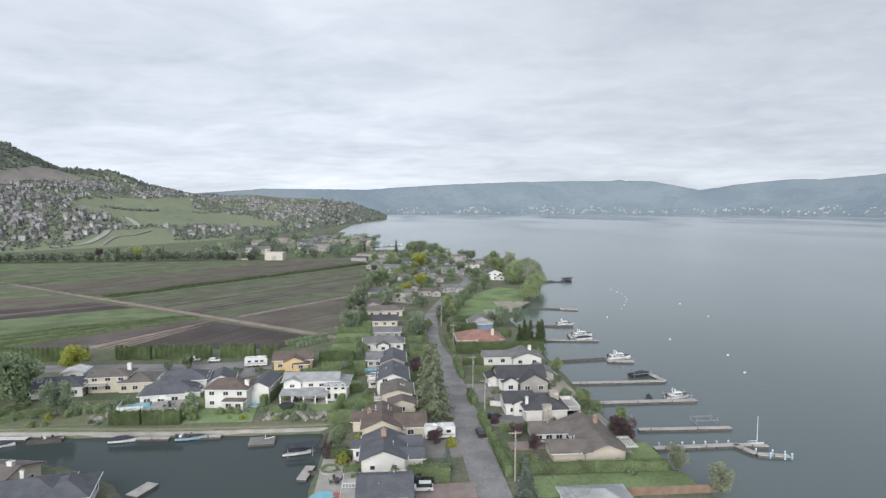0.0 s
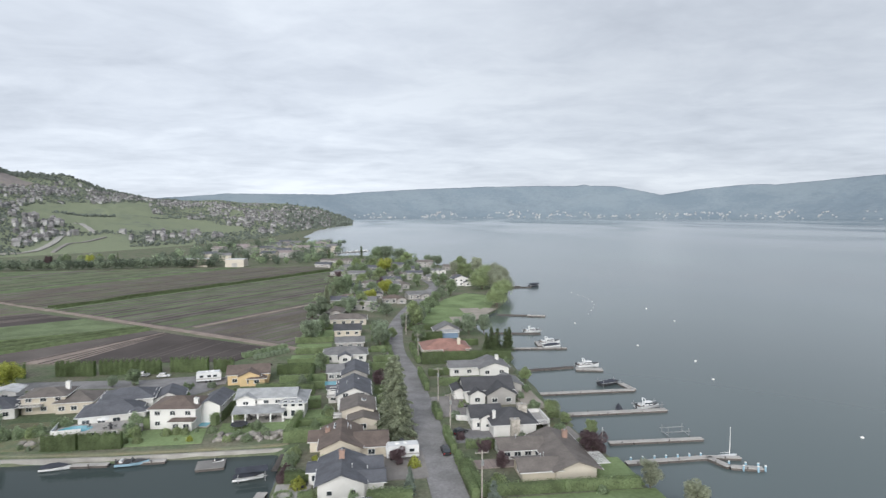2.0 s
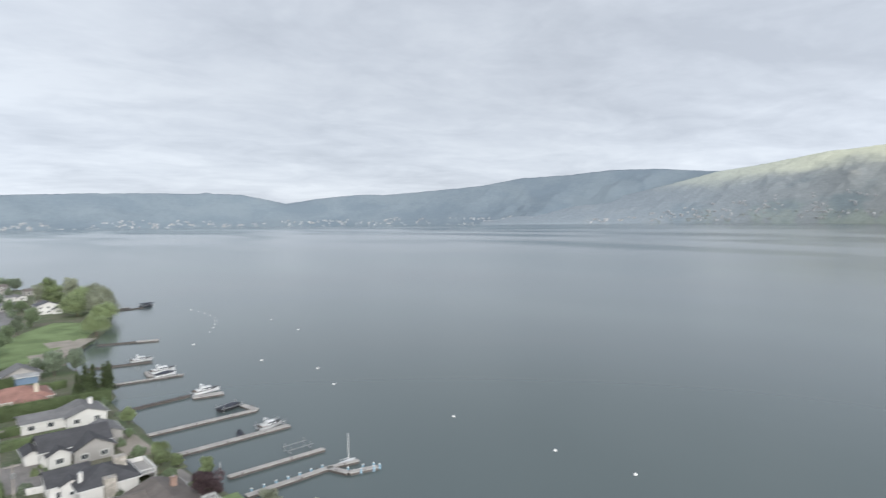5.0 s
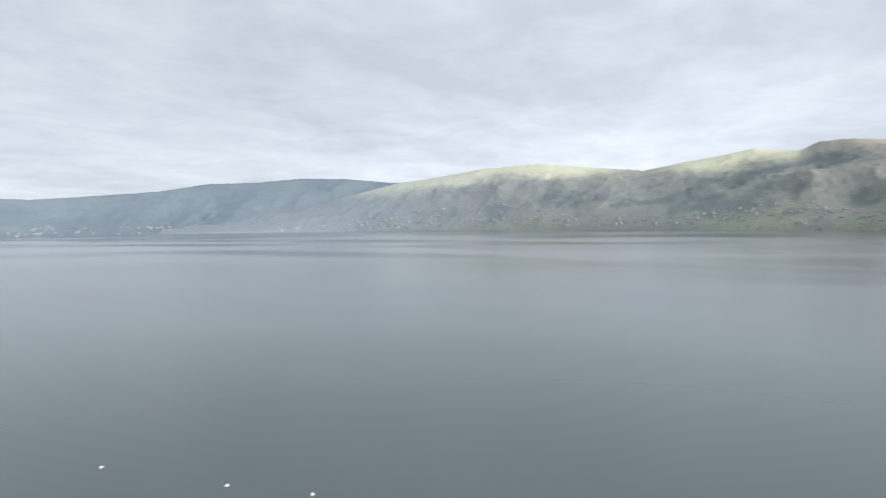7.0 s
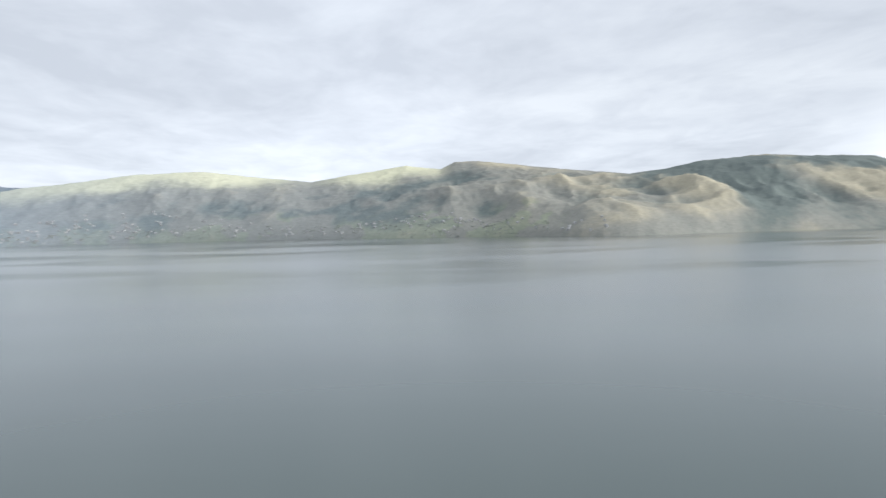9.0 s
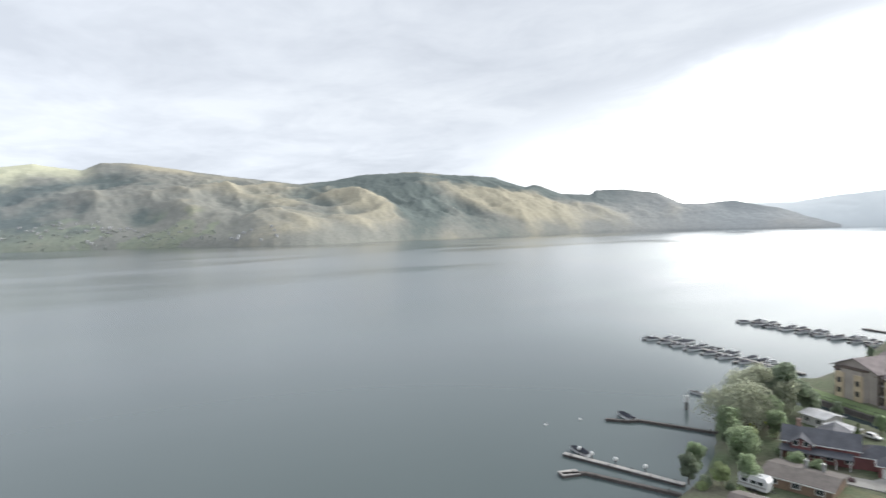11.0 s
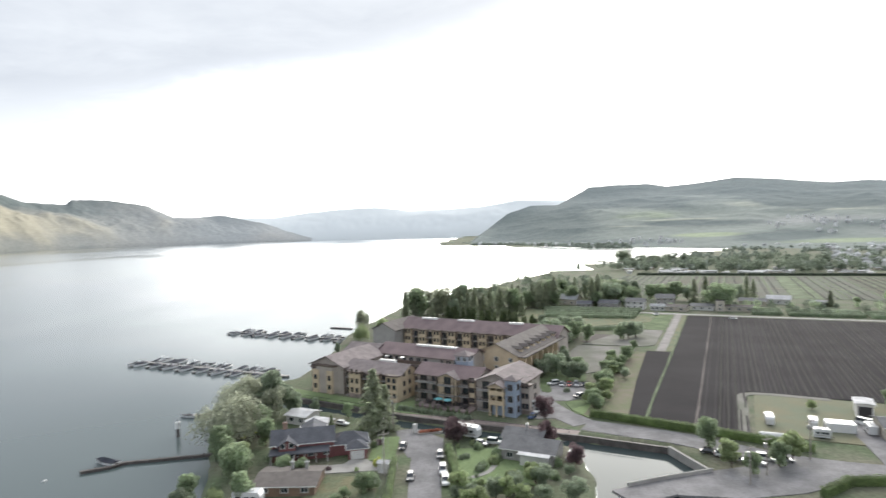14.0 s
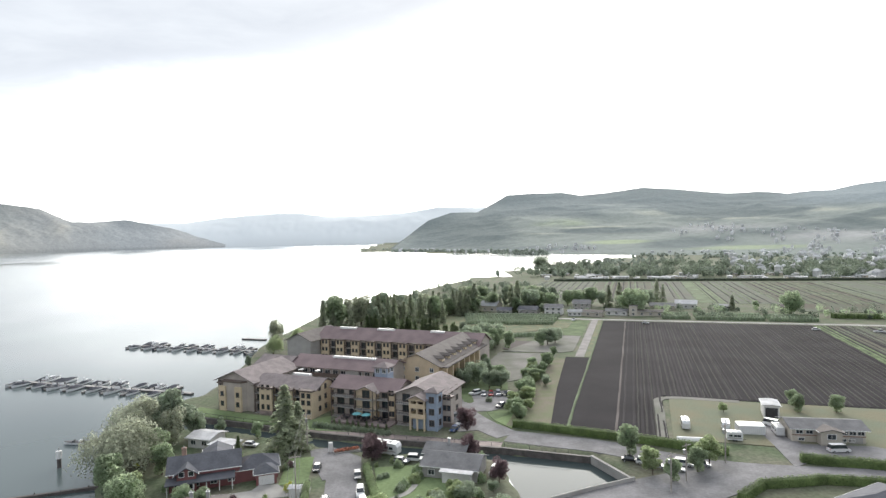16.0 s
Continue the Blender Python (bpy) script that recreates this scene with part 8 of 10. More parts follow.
# ======== trees ========
for k, x, y, t_, w in (
    # street and gardens, north
    ("spruce", 9.6, 139.0, 19.0, 0.95), ("spruce", 9.0, 149.5, 16, 1.0), ("dark", 9.2, 229.0, 10.5, 1.0), ("plum", 8.9, 123.6, 3.6, 1.1), ("blue_spruce", 10.3, 111.5, 5.0, 1.0), ("blue_spruce", 22.8, 98.5, 7.5, 1.1),
    ("plum", 48.6, 120.6, 6.2, 1.1), ("plum", 27.0, 126.0, 3.2, 1.2), ("plum", 29.0, 119.0, 3.4, 1.0), ("bare", 54.0, 107.0, 5.6, 1.0), ("bare", 57.0, 97.0, 6.4, 1.0), ("willow_green", 49.5, 149.0, 4.0, 1.0), ("fresh", 50.0, 176.0, 4.5, 1.0),
    ("fresh", 52.0, 131.0, 4.5, 0.9), ("gold", -97.0, 187.5, 8.2, 1.15), ("broad_b", -94.5, 156.0, 15.0, 1.0), ("dark", -81.0, 149.0, 9.0, 0.9), ("broad", -104.0, 162.0, 12, 1.0), ("broad_b", -112, 150, 13, 1.0), ("broad", -63.5, 189.0, 5.0, 1.2), ("dark", -69, 188, 3.5, 1.0),
    ("broad_tall", -14.5, 176.0, 5.0, 1.0), ("dark", -17.5, 241.0, 9.5, 0.95), ("broad_tall", -13.0, 262.0, 8.0, 1.0), ("broad", -14.0, 252.0, 7.0, 1.0), ("broad", -10.5, 197.0, 6.0, 1.0), ("plum", 7.0, 176.0, 4.5, 1.0), ("plum", 7.0, 182.5, 4.0, 1.0),
    ("broad", 24.0, 232.0, 7.5, 1.0), ("broad_tall", 20.8, 258.0, 8.0, 1.0), ("fresh", 25.0, 262.0, 9.5, 1.0), ("broad_tall", 29.0, 272.0, 8.5, 1.0), ("fresh", 14, 240, 5, 1.1), ("dark", 46.0, 246.0, 9.0, 0.9), ("dark", 52.5, 247.0, 8.5, 0.9), ("dark", 42, 252, 6, 1.0),
    ("cedar", 50.5, 214.0, 9.0, 1.6), ("cedar", 52.5, 210.0, 9.5, 1.6), ("cedar", 48.0, 207.0, 8.0, 1.6), ("cedar", 54.5, 213.0, 9.5, 1.6), ("cedar", 46.0, 212.0, 8.0, 1.6), ("cedar", 50, 222, 8, 1.6),
    ("willow_green", 74.0, 316.0, 11.0, 1.1), ("willow_green", 84.0, 352.0, 12.0, 1.1), ("willow", 90.0, 371.0, 14.0, 1.1), ("willow", 93.0, 392.0, 16.0, 1.0), ("willow_green", 84, 408, 16, 1.0), ("willow_green", 80, 384, 14, 1.1), ("willow", 96, 420, 15, 1.1), ("fresh", 77, 430, 14, 1.1), ("bare", 92, 462, 16, 1.0), ("fresh", 86, 500, 13, 1.1), ("bare", 76, 470, 12, 1.0),
    ("broad", 36.0, 300.0, 8.5, 1.0), ("broad", 32.0, 290.0, 8.0, 1.0), ("fresh", 26.0, 284.0, 9.0, 1.0), ("broad", 42.0, 322.0, 8.0, 1.0), ("broad_tall", 48.0, 342.0, 9.0, 1.0), ("broad", 56, 360, 10, 1.0), ("gold", 8.0, 334.0, 8.0, 1.2), ("fresh", -3.0, 326.0, 7.0, 1.0), ("gold", 18.0, 366.0, 9.5, 1.2), ("gold", 22.0, 500.0, 12, 1.2),
    ("broad_tall", -16.0, 292.0, 11.0, 1.2), ("broad_tall", -20.0, 284.0, 9.0, 1.2), ("spruce_slim", -15.0, 318.0, 13.0, 1.3), ("spruce_slim", -12.0, 326.0, 12.0, 1.3), ("broad", -10.0, 365.0, 12.0, 1.2), ("broad", -6.0, 378.0, 12.0, 1.1), ("blue_spruce", 2.0, 372.0, 9.0, 1.0), ("plum", 16, 410, 6, 1.0), ("plum", -14, 460, 6, 1.0), ("plum", -18, 430, 6, 1.0),
    ("dark", 30.0, 622.0, 16.0, 1.2), ("dark", 42.0, 612.0, 14.0, 1.2), ("broad_b", 20, 630, 15, 1.2), ("dark", 68, 560, 10, 1.2), ("dark", 74, 556, 10, 1.1), ("cedar", -28.0, 610, 14, 1.2), ("cedar", 4, 620, 16, 1.2), ("broad", 40, 405, 9, 1.0), ("broad_b", -4, 470, 10, 1.0), ("fresh", 46, 560, 13, 1.1), ("dark", 52, 455, 9, 1.1), ("fresh", 0, 520, 11, 1.1),
    # south
    ("willow", 87.0, -145.0, 13.0, 1.3), ("willow", 91.0, -166.0, 13.0, 1.2), ("bare", 86.0, -141.0, 8.0, 1.1), ("broad_tall", 81.0, -165.0, 14.0, 1.25), ("bare", 80, -160, 11, 0.9), ("broad_b", 77.0, -123.4, 8.5, 1.05), ("broad", 71.5, -112.0, 6.5, 1.0), ("broad_tall", 80.0, -105.0, 6.5, 1.1),
    ("broad", 84.0, -134.0, 8.5, 1.1), ("bare", 87.5, -159.0, 11.0, 1.0), ("broad_b", 80.5, -150.0, 9.0, 1.0), ("fresh", 78.0, -129.0, 6.0, 1.1), ("broad", 82.0, -112.5, 6.0, 1.0), ("broad", 76.5, -143.0, 7.0, 1.0), ("dark", 76.5, -168.0, 7.0, 0.9), ("fresh", 75.0, -108.5, 4.5, 1.1), ("spruce", 51.0, -151.5, 17.0, 1.15), ("spruce", 48.5, -154.5, 12.0, 1.2), ("broad_tall", 70.0, -168.0, 5.0, 1.0), ("cedar", 61.8, -150.5, 5.5, 1.5), ("broad", 60, -164, 4.5, 1.0), ("plum", 30.5, -143.5, 6.0, 1.3), ("plum", 8.5, -140.0, 6.0, 0.9), ("plum", 5.7, -160.5, 6.4, 1.0), ("plum", 4.2, -127.0, 5.0, 1.0),
    ("broad", -28.4, -136.8, 7.2, 1.0), ("fresh", -28.5, -125.5, 6.0, 1.05), ("broad", -31.0, -121.5, 4.8, 1.1), ("broad", -38.3, -125.0, 5.5, 1.15), ("fresh", -42.4, -127.4, 6.6, 1.05), ("fresh", -67.7, -163.0, 2.8, 1.3), ("broad", -90.8, -166.0, 4.6, 1.2), ("broad", -87.8, -159.6, 5.2, 1.15), ("broad", -97.3, -157.0, 5.2, 1.2),
    ("dark", 0.0, -204.0, 7.0, 1.0), ("dark", -5.5, -207.5, 8.5, 1.0), ("dark", -8.2, -201.5, 6.8, 1.0), ("dark", -12.2, -201.0, 6.6, 1.1), ("broad_tall", -10.0, -214.0, 8.0, 1.0), ("dark", -3.2, -211.5, 7.2, 1.0), ("broad", -13.5, -210.0, 6.0, 1.1), ("shrub_dark", -5.1, -186.4, 1.4, 0.9),
    ("dark", -9.5, -240.0, 8.0, 1.0), ("broad_tall", -13.5, -247.0, 8.5, 1.0), ("dark", -17.0, -255.0, 9.0, 1.0), ("broad", -12.0, -232.0, 5.5, 1.1), ("dark", -27.5, -201.0, 4.0, 1.1), ("broad", 8.5, -228.0, 4.5, 0.9), ("broad", 6.0, -222.0, 4.0, 0.9), ("broad", 11.5, -214.0, 4.0, 0.9),
    ("broad", -18.0, -262.0, 9.0, 1.0), ("broad", -24.0, -272.0, 9.0, 1.0), ("broad", -30.0, -268.0, 8.0, 1.0), ("dark", -49.5, -273.0, 8.5, 1.2), ("dark", -54.0, -276.0, 7.5, 1.2), ("broad", -45.5, -271.0, 6.5, 1.2), ("broad", -44.5, -247.5, 4.2, 1.1), ("broad", -35.5, -227.5, 6.0, 1.2), ("broad_b", -37.5, -231.5, 4.5, 1.2), ("bare", -6, -236, 8, 1.0), ("broad", -14, -246, 8, 1.0),
    ("spruce_slim", 57.0, -332.0, 18.5, 1.1), ("bare", 75.0, -290.0, 15.0, 0.7), ("willow_green", 74.0, -276.0, 10.0, 0.9), ("willow_green", 66, -300, 9, 1.0), ("spruce_slim", 52.0, -338.0, 14.0, 1.2), ("broad_tall", 80, -252, 5, 1.0),
    ("broad_b", -210.5, -326.5, 16, 0.95), ("spruce_slim", -196, -361, 10, 1.6), ("broad", -212, -361, 5.5, 1.1), ("broad_b", -131, -361, 17, 1.3), ("spruce", -129.5, -380, 19, 0.9), ("spruce", -124, -384, 17, 0.9), ("dark", -140, -372, 15, 0.9), ("spruce", -168, -406, 18, 0.8), ("spruce", -174, -409, 14, 0.8), ("dark", -157, -395, 12, 0.9),
    ("broad", -121, -409, 13, 1.3), ("broad_b", -113, -411, 12, 1.3), ("broad", -106, -414, 11, 1.3), ("dark", -128, -404, 11, 1.2), ("spruce", -60, -390, 19, 1.1), ("spruce", -65, -394, 21, 1.0), ("dark", -74, -398, 15, 1.1), ("broad", -82, -402, 12, 1.2), ("broad_b", -92, -408, 11, 1.2), ("spruce", -36, -394, 20, 1.1), ("spruce", -30, -388, 17, 1.1), ("dark", -78, -377, 7, 1.0),
    ("dark", -9, -266, 10, 1.0), ("dark", -14, -272, 11, 1.0), ("broad_tall", -19, -279, 10, 1.1), ("dark", -23, -286, 10, 1.0), ("broad", -27, -277, 8, 1.1), ("broad_tall", -12, -282, 11, 1.0), ("broad", -21, -267, 7.5, 1.1), ("dark", -30, -289, 9, 1.0), ("dark", -196, -800, 20, 1.3),
):
    plant(k, x, y, t_, w)
RT = np.random.RandomState(21)
for i in range(46):  # bushes along the bank between the car park and the field
    t = RT.rand()
    plant(("broad", "broad_b", "fresh", "broad")[i % 4], -9.0 - 22 * t + RT.uniform(-3.0, 2.5), -168 - 58 * t + RT.uniform(-3, 3), RT.uniform(2.6, 4.8), RT.uniform(1.1, 1.5), group="bushes on the bank")
for i in range(46):  # garden trees on the south shore
    x, y = RT.uniform(46, 86), RT.uniform(-128, -96)
    if i % 2:
        x, y = RT.uniform(6, 30), RT.uniform(-136, -108)
    if signed(np.array([x]), np.array([y]), LAND)[0] < 5 or signed(np.array([x]), np.array([y]), LAGOON)[0] > -2:
        continue
    if (57 < x < 73 and -123 < y < -93) or (5 < x < 23 and -147 < y < -126):
        continue
    plant(("broad", "fresh", "broad_b", "dark")[i % 4], x, y, RT.uniform(2.4, 4.6), RT.uniform(1.0, 1.4), group="south garden trees")
for i in range(95):  # the wood behind the lodge
    t = RT.rand()
    x, y = 52 - 150 * t + RT.uniform(-10, 10), -350 - 78 * t + RT.uniform(-26, 26)
    if signed(np.array([x]), np.array([y]), LAND)[0] < 4:
        continue
    plant(("broad_tall", "spruce_slim", "broad", "spruce", "bare", "spruce")[i % 6], x, y, RT.uniform(10, 20) * (1 - 0.25 * t), RT.uniform(0.9, 1.2), group="wood behind the lodge")
for i in range(34):  # young poplars behind the lodge
    t = i / 33
    x, y = (33 - 62 * t, -334 + 52 * t) if t < 0.6 else (-5 - 22 * (t - 0.6), -301 + 112 * (t - 0.6))
    plant("cedar", x + RT.uniform(-1.5, 1.5), y + RT.uniform(-3, 3), RT.uniform(7, 10), 1.9, label="slim dark green poplar in a dense row", group="poplar row")


def far_wood(name, spots, mats, label, r, k=150, leaf=0.62):
    """Distant trees, too many to count: trunks left out of sight under loose leafy crowns."""
    for j, mt in enumerate(mats):
        P, Q = [], []
        for x, y, hh, w in spots[j::len(mats)]:
            D = ball(r, k)
            lump = 1 + 0.3 * np.sin(D[:, 0] * 4 + x) * np.cos(D[:, 1] * 5 + y)
            P.append(D * np.array([0.36 * hh * w, 0.36 * hh * w, 0.42 * hh]) * (lump * r.uniform(0.65, 1.0, k))[:, None] + np.array([x, y, GZ + hh * 0.52]))
            Q.append(D)
        P, Q = np.concatenate(P), np.concatenate(Q)
        setting(name if j == 0 else name + "_%d" % j, cards(P, Q + r.normal(size=Q.shape) * 0.4, leaf, r), mt, label, "trees", "stuff")


SPOTS = []
for i in range(330):  # round the mobile homes and along the bay
    q = FS_O + FS_R * RT.uniform(528, 760) + FS_P * RT.uniform(-100, 640)
    if signed(np.array([q.x]), np.array([q.y]), LAND)[0] > 12:
        SPOTS.append((q.x, q.y, RT.uniform(7, 15), RT.uniform(1.0, 1.5)))
far_wood("bay_trees", SPOTS, ("wood_dark", "far_leaf_p"), "trees round the mobile homes along the bay", RT, 170, 0.8)
SPOTS = []
for i in range(150):  # gardens behind the lodge's wood
    x, y = RT.uniform(-120, 60), RT.uniform(-590, -425)
    if signed(np.array([x]), np.array([y]), LAND)[0] > 8:
        SPOTS.append((x, y, RT.uniform(4, 10), RT.uniform(1.0, 1.4)))
far_wood("point_trees", SPOTS, ("wood_dark", "far_leaf_p"), "garden trees along the point behind the wood", RT, 110, 0.5)
SPOTS = []
for i in range(120):  # trees round the farm houses behind the lane
    q = FS_O + FS_R * RT.uniform(222, 262) + FS_P * RT.uniform(-10, 300)
    SPOTS.append((q.x, q.y, RT.uniform(2.5, 6.5), RT.uniform(1.0, 1.5)))
far_wood("farm_house_trees", SPOTS, ("wood_dark", "leaf", "far_leaf_p"), "trees and bushes round the farm houses", RT, 110, 0.34)
SPOTS = [(-420 + 290 * t + RT.uniform(-2, 2), 556 + 20 * t + RT.uniform(-4, 4), RT.uniform(7, 11), RT.uniform(1.0, 1.3)) for t in np.linspace(0, 1, 105)]
far_wood("field_edge_trees", SPOTS, ("wood_dark", "leaf_dark"), "row of green trees along the north field", RT)
SPOTS = [(RT.uniform(-200, -20), RT.uniform(585, 930), RT.uniform(7, 13), RT.uniform(1.0, 1.4)) for i in range(170)]
far_wood("village_trees", SPOTS, ("far_leaf_p", "leaf", "wood_dark"), "green trees among the village houses", RT)
SPOTS = [(RT.uniform(-22, 60) if y > 400 else RT.uniform(-20, 12), y, RT.uniform(3.5, 7.5), RT.uniform(1.0, 1.5)) for y in RT.uniform(300, 640, 130)]
far_wood("shore_garden_growth", SPOTS, ("leaf", "leaf_fresh", "leaf_dark"), "garden trees and bushes between distant shore houses", RT, 90, 0.42)
for i in range(46):  # trees between the houses up the shore
    y = RT.uniform(290, 600)
    x = RT.uniform(-18, 70) if y > 420 else RT.uniform(-16, 22)
    plant(("broad", "dark", "fresh", "broad_tall", "broad_b")[i % 5], x, y, RT.uniform(5, 10), RT.uniform(1.0, 1.3), group="shore garden trees")
for i in range(235):  # garden shrubs
    zone = ((-14, 13, 100, 240), (22, 52, 100, 230), (-98, -20, 141, 186), (46, 88, -165, -98), (4, 30, -142, -116), (-14, -11.8, 119, 132))[i % 6]
    x, y = RT.uniform(zone[0], zone[1]), RT.uniform(zone[2], zone[3])
    if 12.5 < x < 21.5 and y > 90:
        continue
    if signed(np.array([x]), np.array([y]), LAND)[0] < 2 or signed(np.array([x]), np.array([y]), LAGOON)[0] > -2 or signed(np.array([x]), np.array([y]), CANAL)[0] > -2:
        continue
    plant(("shrub", "shrub_fresh", "shrub_dark", "shrub", "shrub_purple" if i % 2 else "shrub", "shrub_yellow" if i % 3 == 0 else "shrub_dark", "shrub_fresh")[i % 7], x, y, RT.uniform(0.8, 2.0), RT.uniform(0.6, 0.95))
for i in range(14):  # clipped trees on the lodge lawn
    plant("shrub_dark", 46 - 1.5 * i, -171 + 0.8 * i, 1.4, 0.8, label="dark clipped shrub on the lodge lawn")

# ======== docks and boats ========


def dock(pts, wide=1.6, mat="deck", label="long grey timber dock on piles", z=0.55, piles=True, step=5.0):
    """A dock of deck lengths along a bent line, on piles."""
    e = thing("dock", 0, 0, 0, 0, label, "dock")
    for (ax, ay), (bx, by) in zip(pts, pts[1:]):
        L = math.hypot(bx - ax, by - ay)
        n = max(1, round(L / step))
        rz = math.degrees(math.atan2(by - ay, bx - ax))
        for i in range(n):
            l = L / n
            m = pose(ax + (bx - ax) * i / n, ay + (by - ay) * i / n, z, 0, 0, rz)
            d = part("deck", shared(("deck", round(l, 2), wide, mat), lambda: Shape().box(0.03, l - 0.03, -wide / 2, wide / 2, -0.08, 0.06).mesh("deck", M[mat])), mat, e, m=m)
            part("float", shared(("float", round(l, 2), wide), lambda: Shape().box(0.1, l - 0.1, -wide / 2 + 0.05, wide / 2 - 0.05, -0.6, -0.1).mesh("float", M["deck_dark"])), "deck_dark", d)
            if piles:
                part("dock_post", shared("dock_post", lambda: Shape().tube((0, 0, -2.5), (0, 0, 0.35), 0.13, 0.12, 7).mesh("dock_post", M["deck_dark"])), "deck_dark", e, m=m @ Matrix.Translation((l / 2, wide / 2 * (1 if i % 2 else -1), 0)))
    return e


def hull_rings(L, B, H, sh=0.25):
    rings = []
    for t in (0.0, 0.15, 0.45, 0.7, 0.88, 0.97, 1.0):
        w = B / 2 * (1 - max(0, t - 0.35) ** 2 * 2.25) if t < 1 else 0.03
        w = max(w, 0.03)
        k = 0.75 + 0.25 * (t < 0.6)
        top = H + sh * t * t
        rings.append([(t * L - L / 2, -w * 0.35, 0.05 + 0.5 * max(0, t - 0.7)), (t * L - L / 2, -w * k, H * 0.45), (t * L - L / 2, -w, top), (t * L - L / 2, w, top), (t * L - L / 2, w * k, H * 0.45), (t * L - L / 2, w * 0.35, 0.05 + 0.5 * max(0, t - 0.7))])
    return rings


def motor_boat(x, y, rz, L=6.5, hull="hull", cover="", cabin=False, label="white motor boat moored at a dock", z=-0.15):
    e = thing("motor_boat", x, y, z, rz, label, "boat")
    B, H = L * 0.36, L * 0.15
    part("hull", Shape().loft(hull_rings(L, B, H)), hull, e)
    part("rub_rail", Shape().loft([[(p[0], p[1] * 1.03, p[2] - 0.06) for p in (r[2], r[3])] + [(p[0], p[1] * 1.03, p[2] + 0.02) for p in (r[3], r[2])] for r in hull_rings(L, B, H)], False), "dark_metal", e)
    if cover:
        part("cover", Shape().loft([[(u * L, -B * w, H + 0.05), (u * L, 0, H + hh), (u * L, B * w, H + 0.05)] for u, w, hh in ((-0.48, 0.42, 0.3), (-0.2, 0.46, 0.75), (0.12, 0.40, 0.85), (0.42, 0.12, 0.4))]), cover, e)
    else:
        part("cockpit", Shape().box(-L * 0.42, L * 0.08, -B * 0.36, B * 0.36, H * 0.6, H + 0.04), "deck_brown", e)
        part("windscreen", Shape().loft([[(L * 0.02, -B * 0.36, H), (L * 0.02, B * 0.36, H), (L * 0.06, B * 0.36, H), (L * 0.06, -B * 0.36, H)], [(-L * 0.04, -B * 0.3, H + 0.65), (-L * 0.04, B * 0.3, H + 0.65), (-L * 0.03, B * 0.3, H + 0.65), (-L * 0.03, -B * 0.3, H + 0.65)]]), "glass", e)
        part("seat", Shape().box(-L * 0.38, -L * 0.28, -B * 0.32, B * 0.32, H, H + 0.5, 0.05), "hull", e)
        part("outboard", Shape().box(-L * 0.53, -L * 0.47, -0.22, 0.22, H * 0.3, H + 0.65, 0.06), "dark_metal", e)
    if cabin:
        c = part("cabin", Shape().box(-L * 0.22, L * 0.18, -B * 0.34, B * 0.34, H, H + 0.95, 0.28), "hull", e)
        part("cabin_window", Shape().box(-L * 0.19, L * 0.15, -B * 0.335, B * 0.335, H + 0.38, H + 0.72, 0.1), "glass", c)
        if L > 9:
            part("flybridge", Shape().box(-L * 0.2, 0, -B * 0.27, B * 0.27, H + 0.95, H + 1.4, 0.12), "hull", e)
        part("radar_arch", Shape().box(-L * 0.2, -L * 0.16, -B * 0.3, B * 0.3, H + 1.75, H + 1.87).box(-L * 0.2, -L * 0.16, -B * 0.3, -B * 0.26, H + 0.9, H + 1.8).box(-L * 0.2, -L * 0.16, B * 0.26, B * 0.3, H + 0.9, H + 1.8), "hull", e)
    return e


def boat_lift(x, y, rz, L=6, W=3, canopy=""):
    e = thing("boat_lift", x, y, 0, rz, "galvanised boat lift standing in the lake", "boat lift")
    for sx in (-1, 1):
        for sy in (-1, 1):
            part("leg", Shape().tube((sx * L / 2.4, sy * W / 2, -2), (sx * L / 2.4, sy * W / 2, 1.8), 0.07, 0.07, 6), "metal", e)
        part("cradle", Shape().box(sx * L / 2.4 - 0.06, sx * L / 2.4 + 0.06, -W / 2, W / 2, 0.2, 0.34), "metal", e)
    for sy in (-1, 1):
        part("beam", Shape().box(-L / 2, L / 2, sy * W / 2 - 0.06, sy * W / 2 + 0.06, 1.0, 1.14), "metal", e)
    if canopy:
        part("canopy", Shape().loft([[(u, -W / 2, 2.0), (u, 0, 2.6), (u, W / 2, 2.0), (u, 0, 2.52)] for u in (-L / 2, L / 2)]), canopy, e)


dock([(55.5, 120.3), (73.7, 120.6), (75.5, 115.6), (81.6, 113.8)], 1.5, "deck", "long dock with blue plastic bumpers")
dock([(73.8, 120.7), (80.5, 119.3)], 1.2, "deck", "short grey dock finger")
for k, (x, y) in enumerate([(57 + 2.6 * i, 121.2) for i in range(7)] + [(76.0, 116.6), (77.6, 114.2), (79.0, 115.6), (80.2, 113.3), (81.2, 114.8), (81.8, 113.4)]):
    e = thing("dock_bumper", x, y, 0.6, 0, "upright blue plastic dock bumper", "bumper", "blue bumpers on the dock")
    part("body", shared("bumper", lambda: Shape().tube((0, 0, -0.6), (0, 0, 0.55), 0.2, 0.2, 8).mesh("body", M["blue_paint"])), "blue_paint", e)
    part("cap", shared("bumper_cap", lambda: Shape().tube((0, 0, 0.55), (0, 0, 0.68), 0.22, 0.08, 8).mesh("cap", M["trim"])), "trim", e)
e = thing("sailing_dinghy", 78.4, 120.6, 0, 4, "small sailing boat with bare white mast", "boat")
part("hull", Shape().loft(hull_rings(4.2, 1.5, 0.5)), "hull", e)
part("mast", Shape().tube((0.4, 0, 0.4), (0.4, 0, 6.6), 0.07, 0.05, 7), "trim", e)
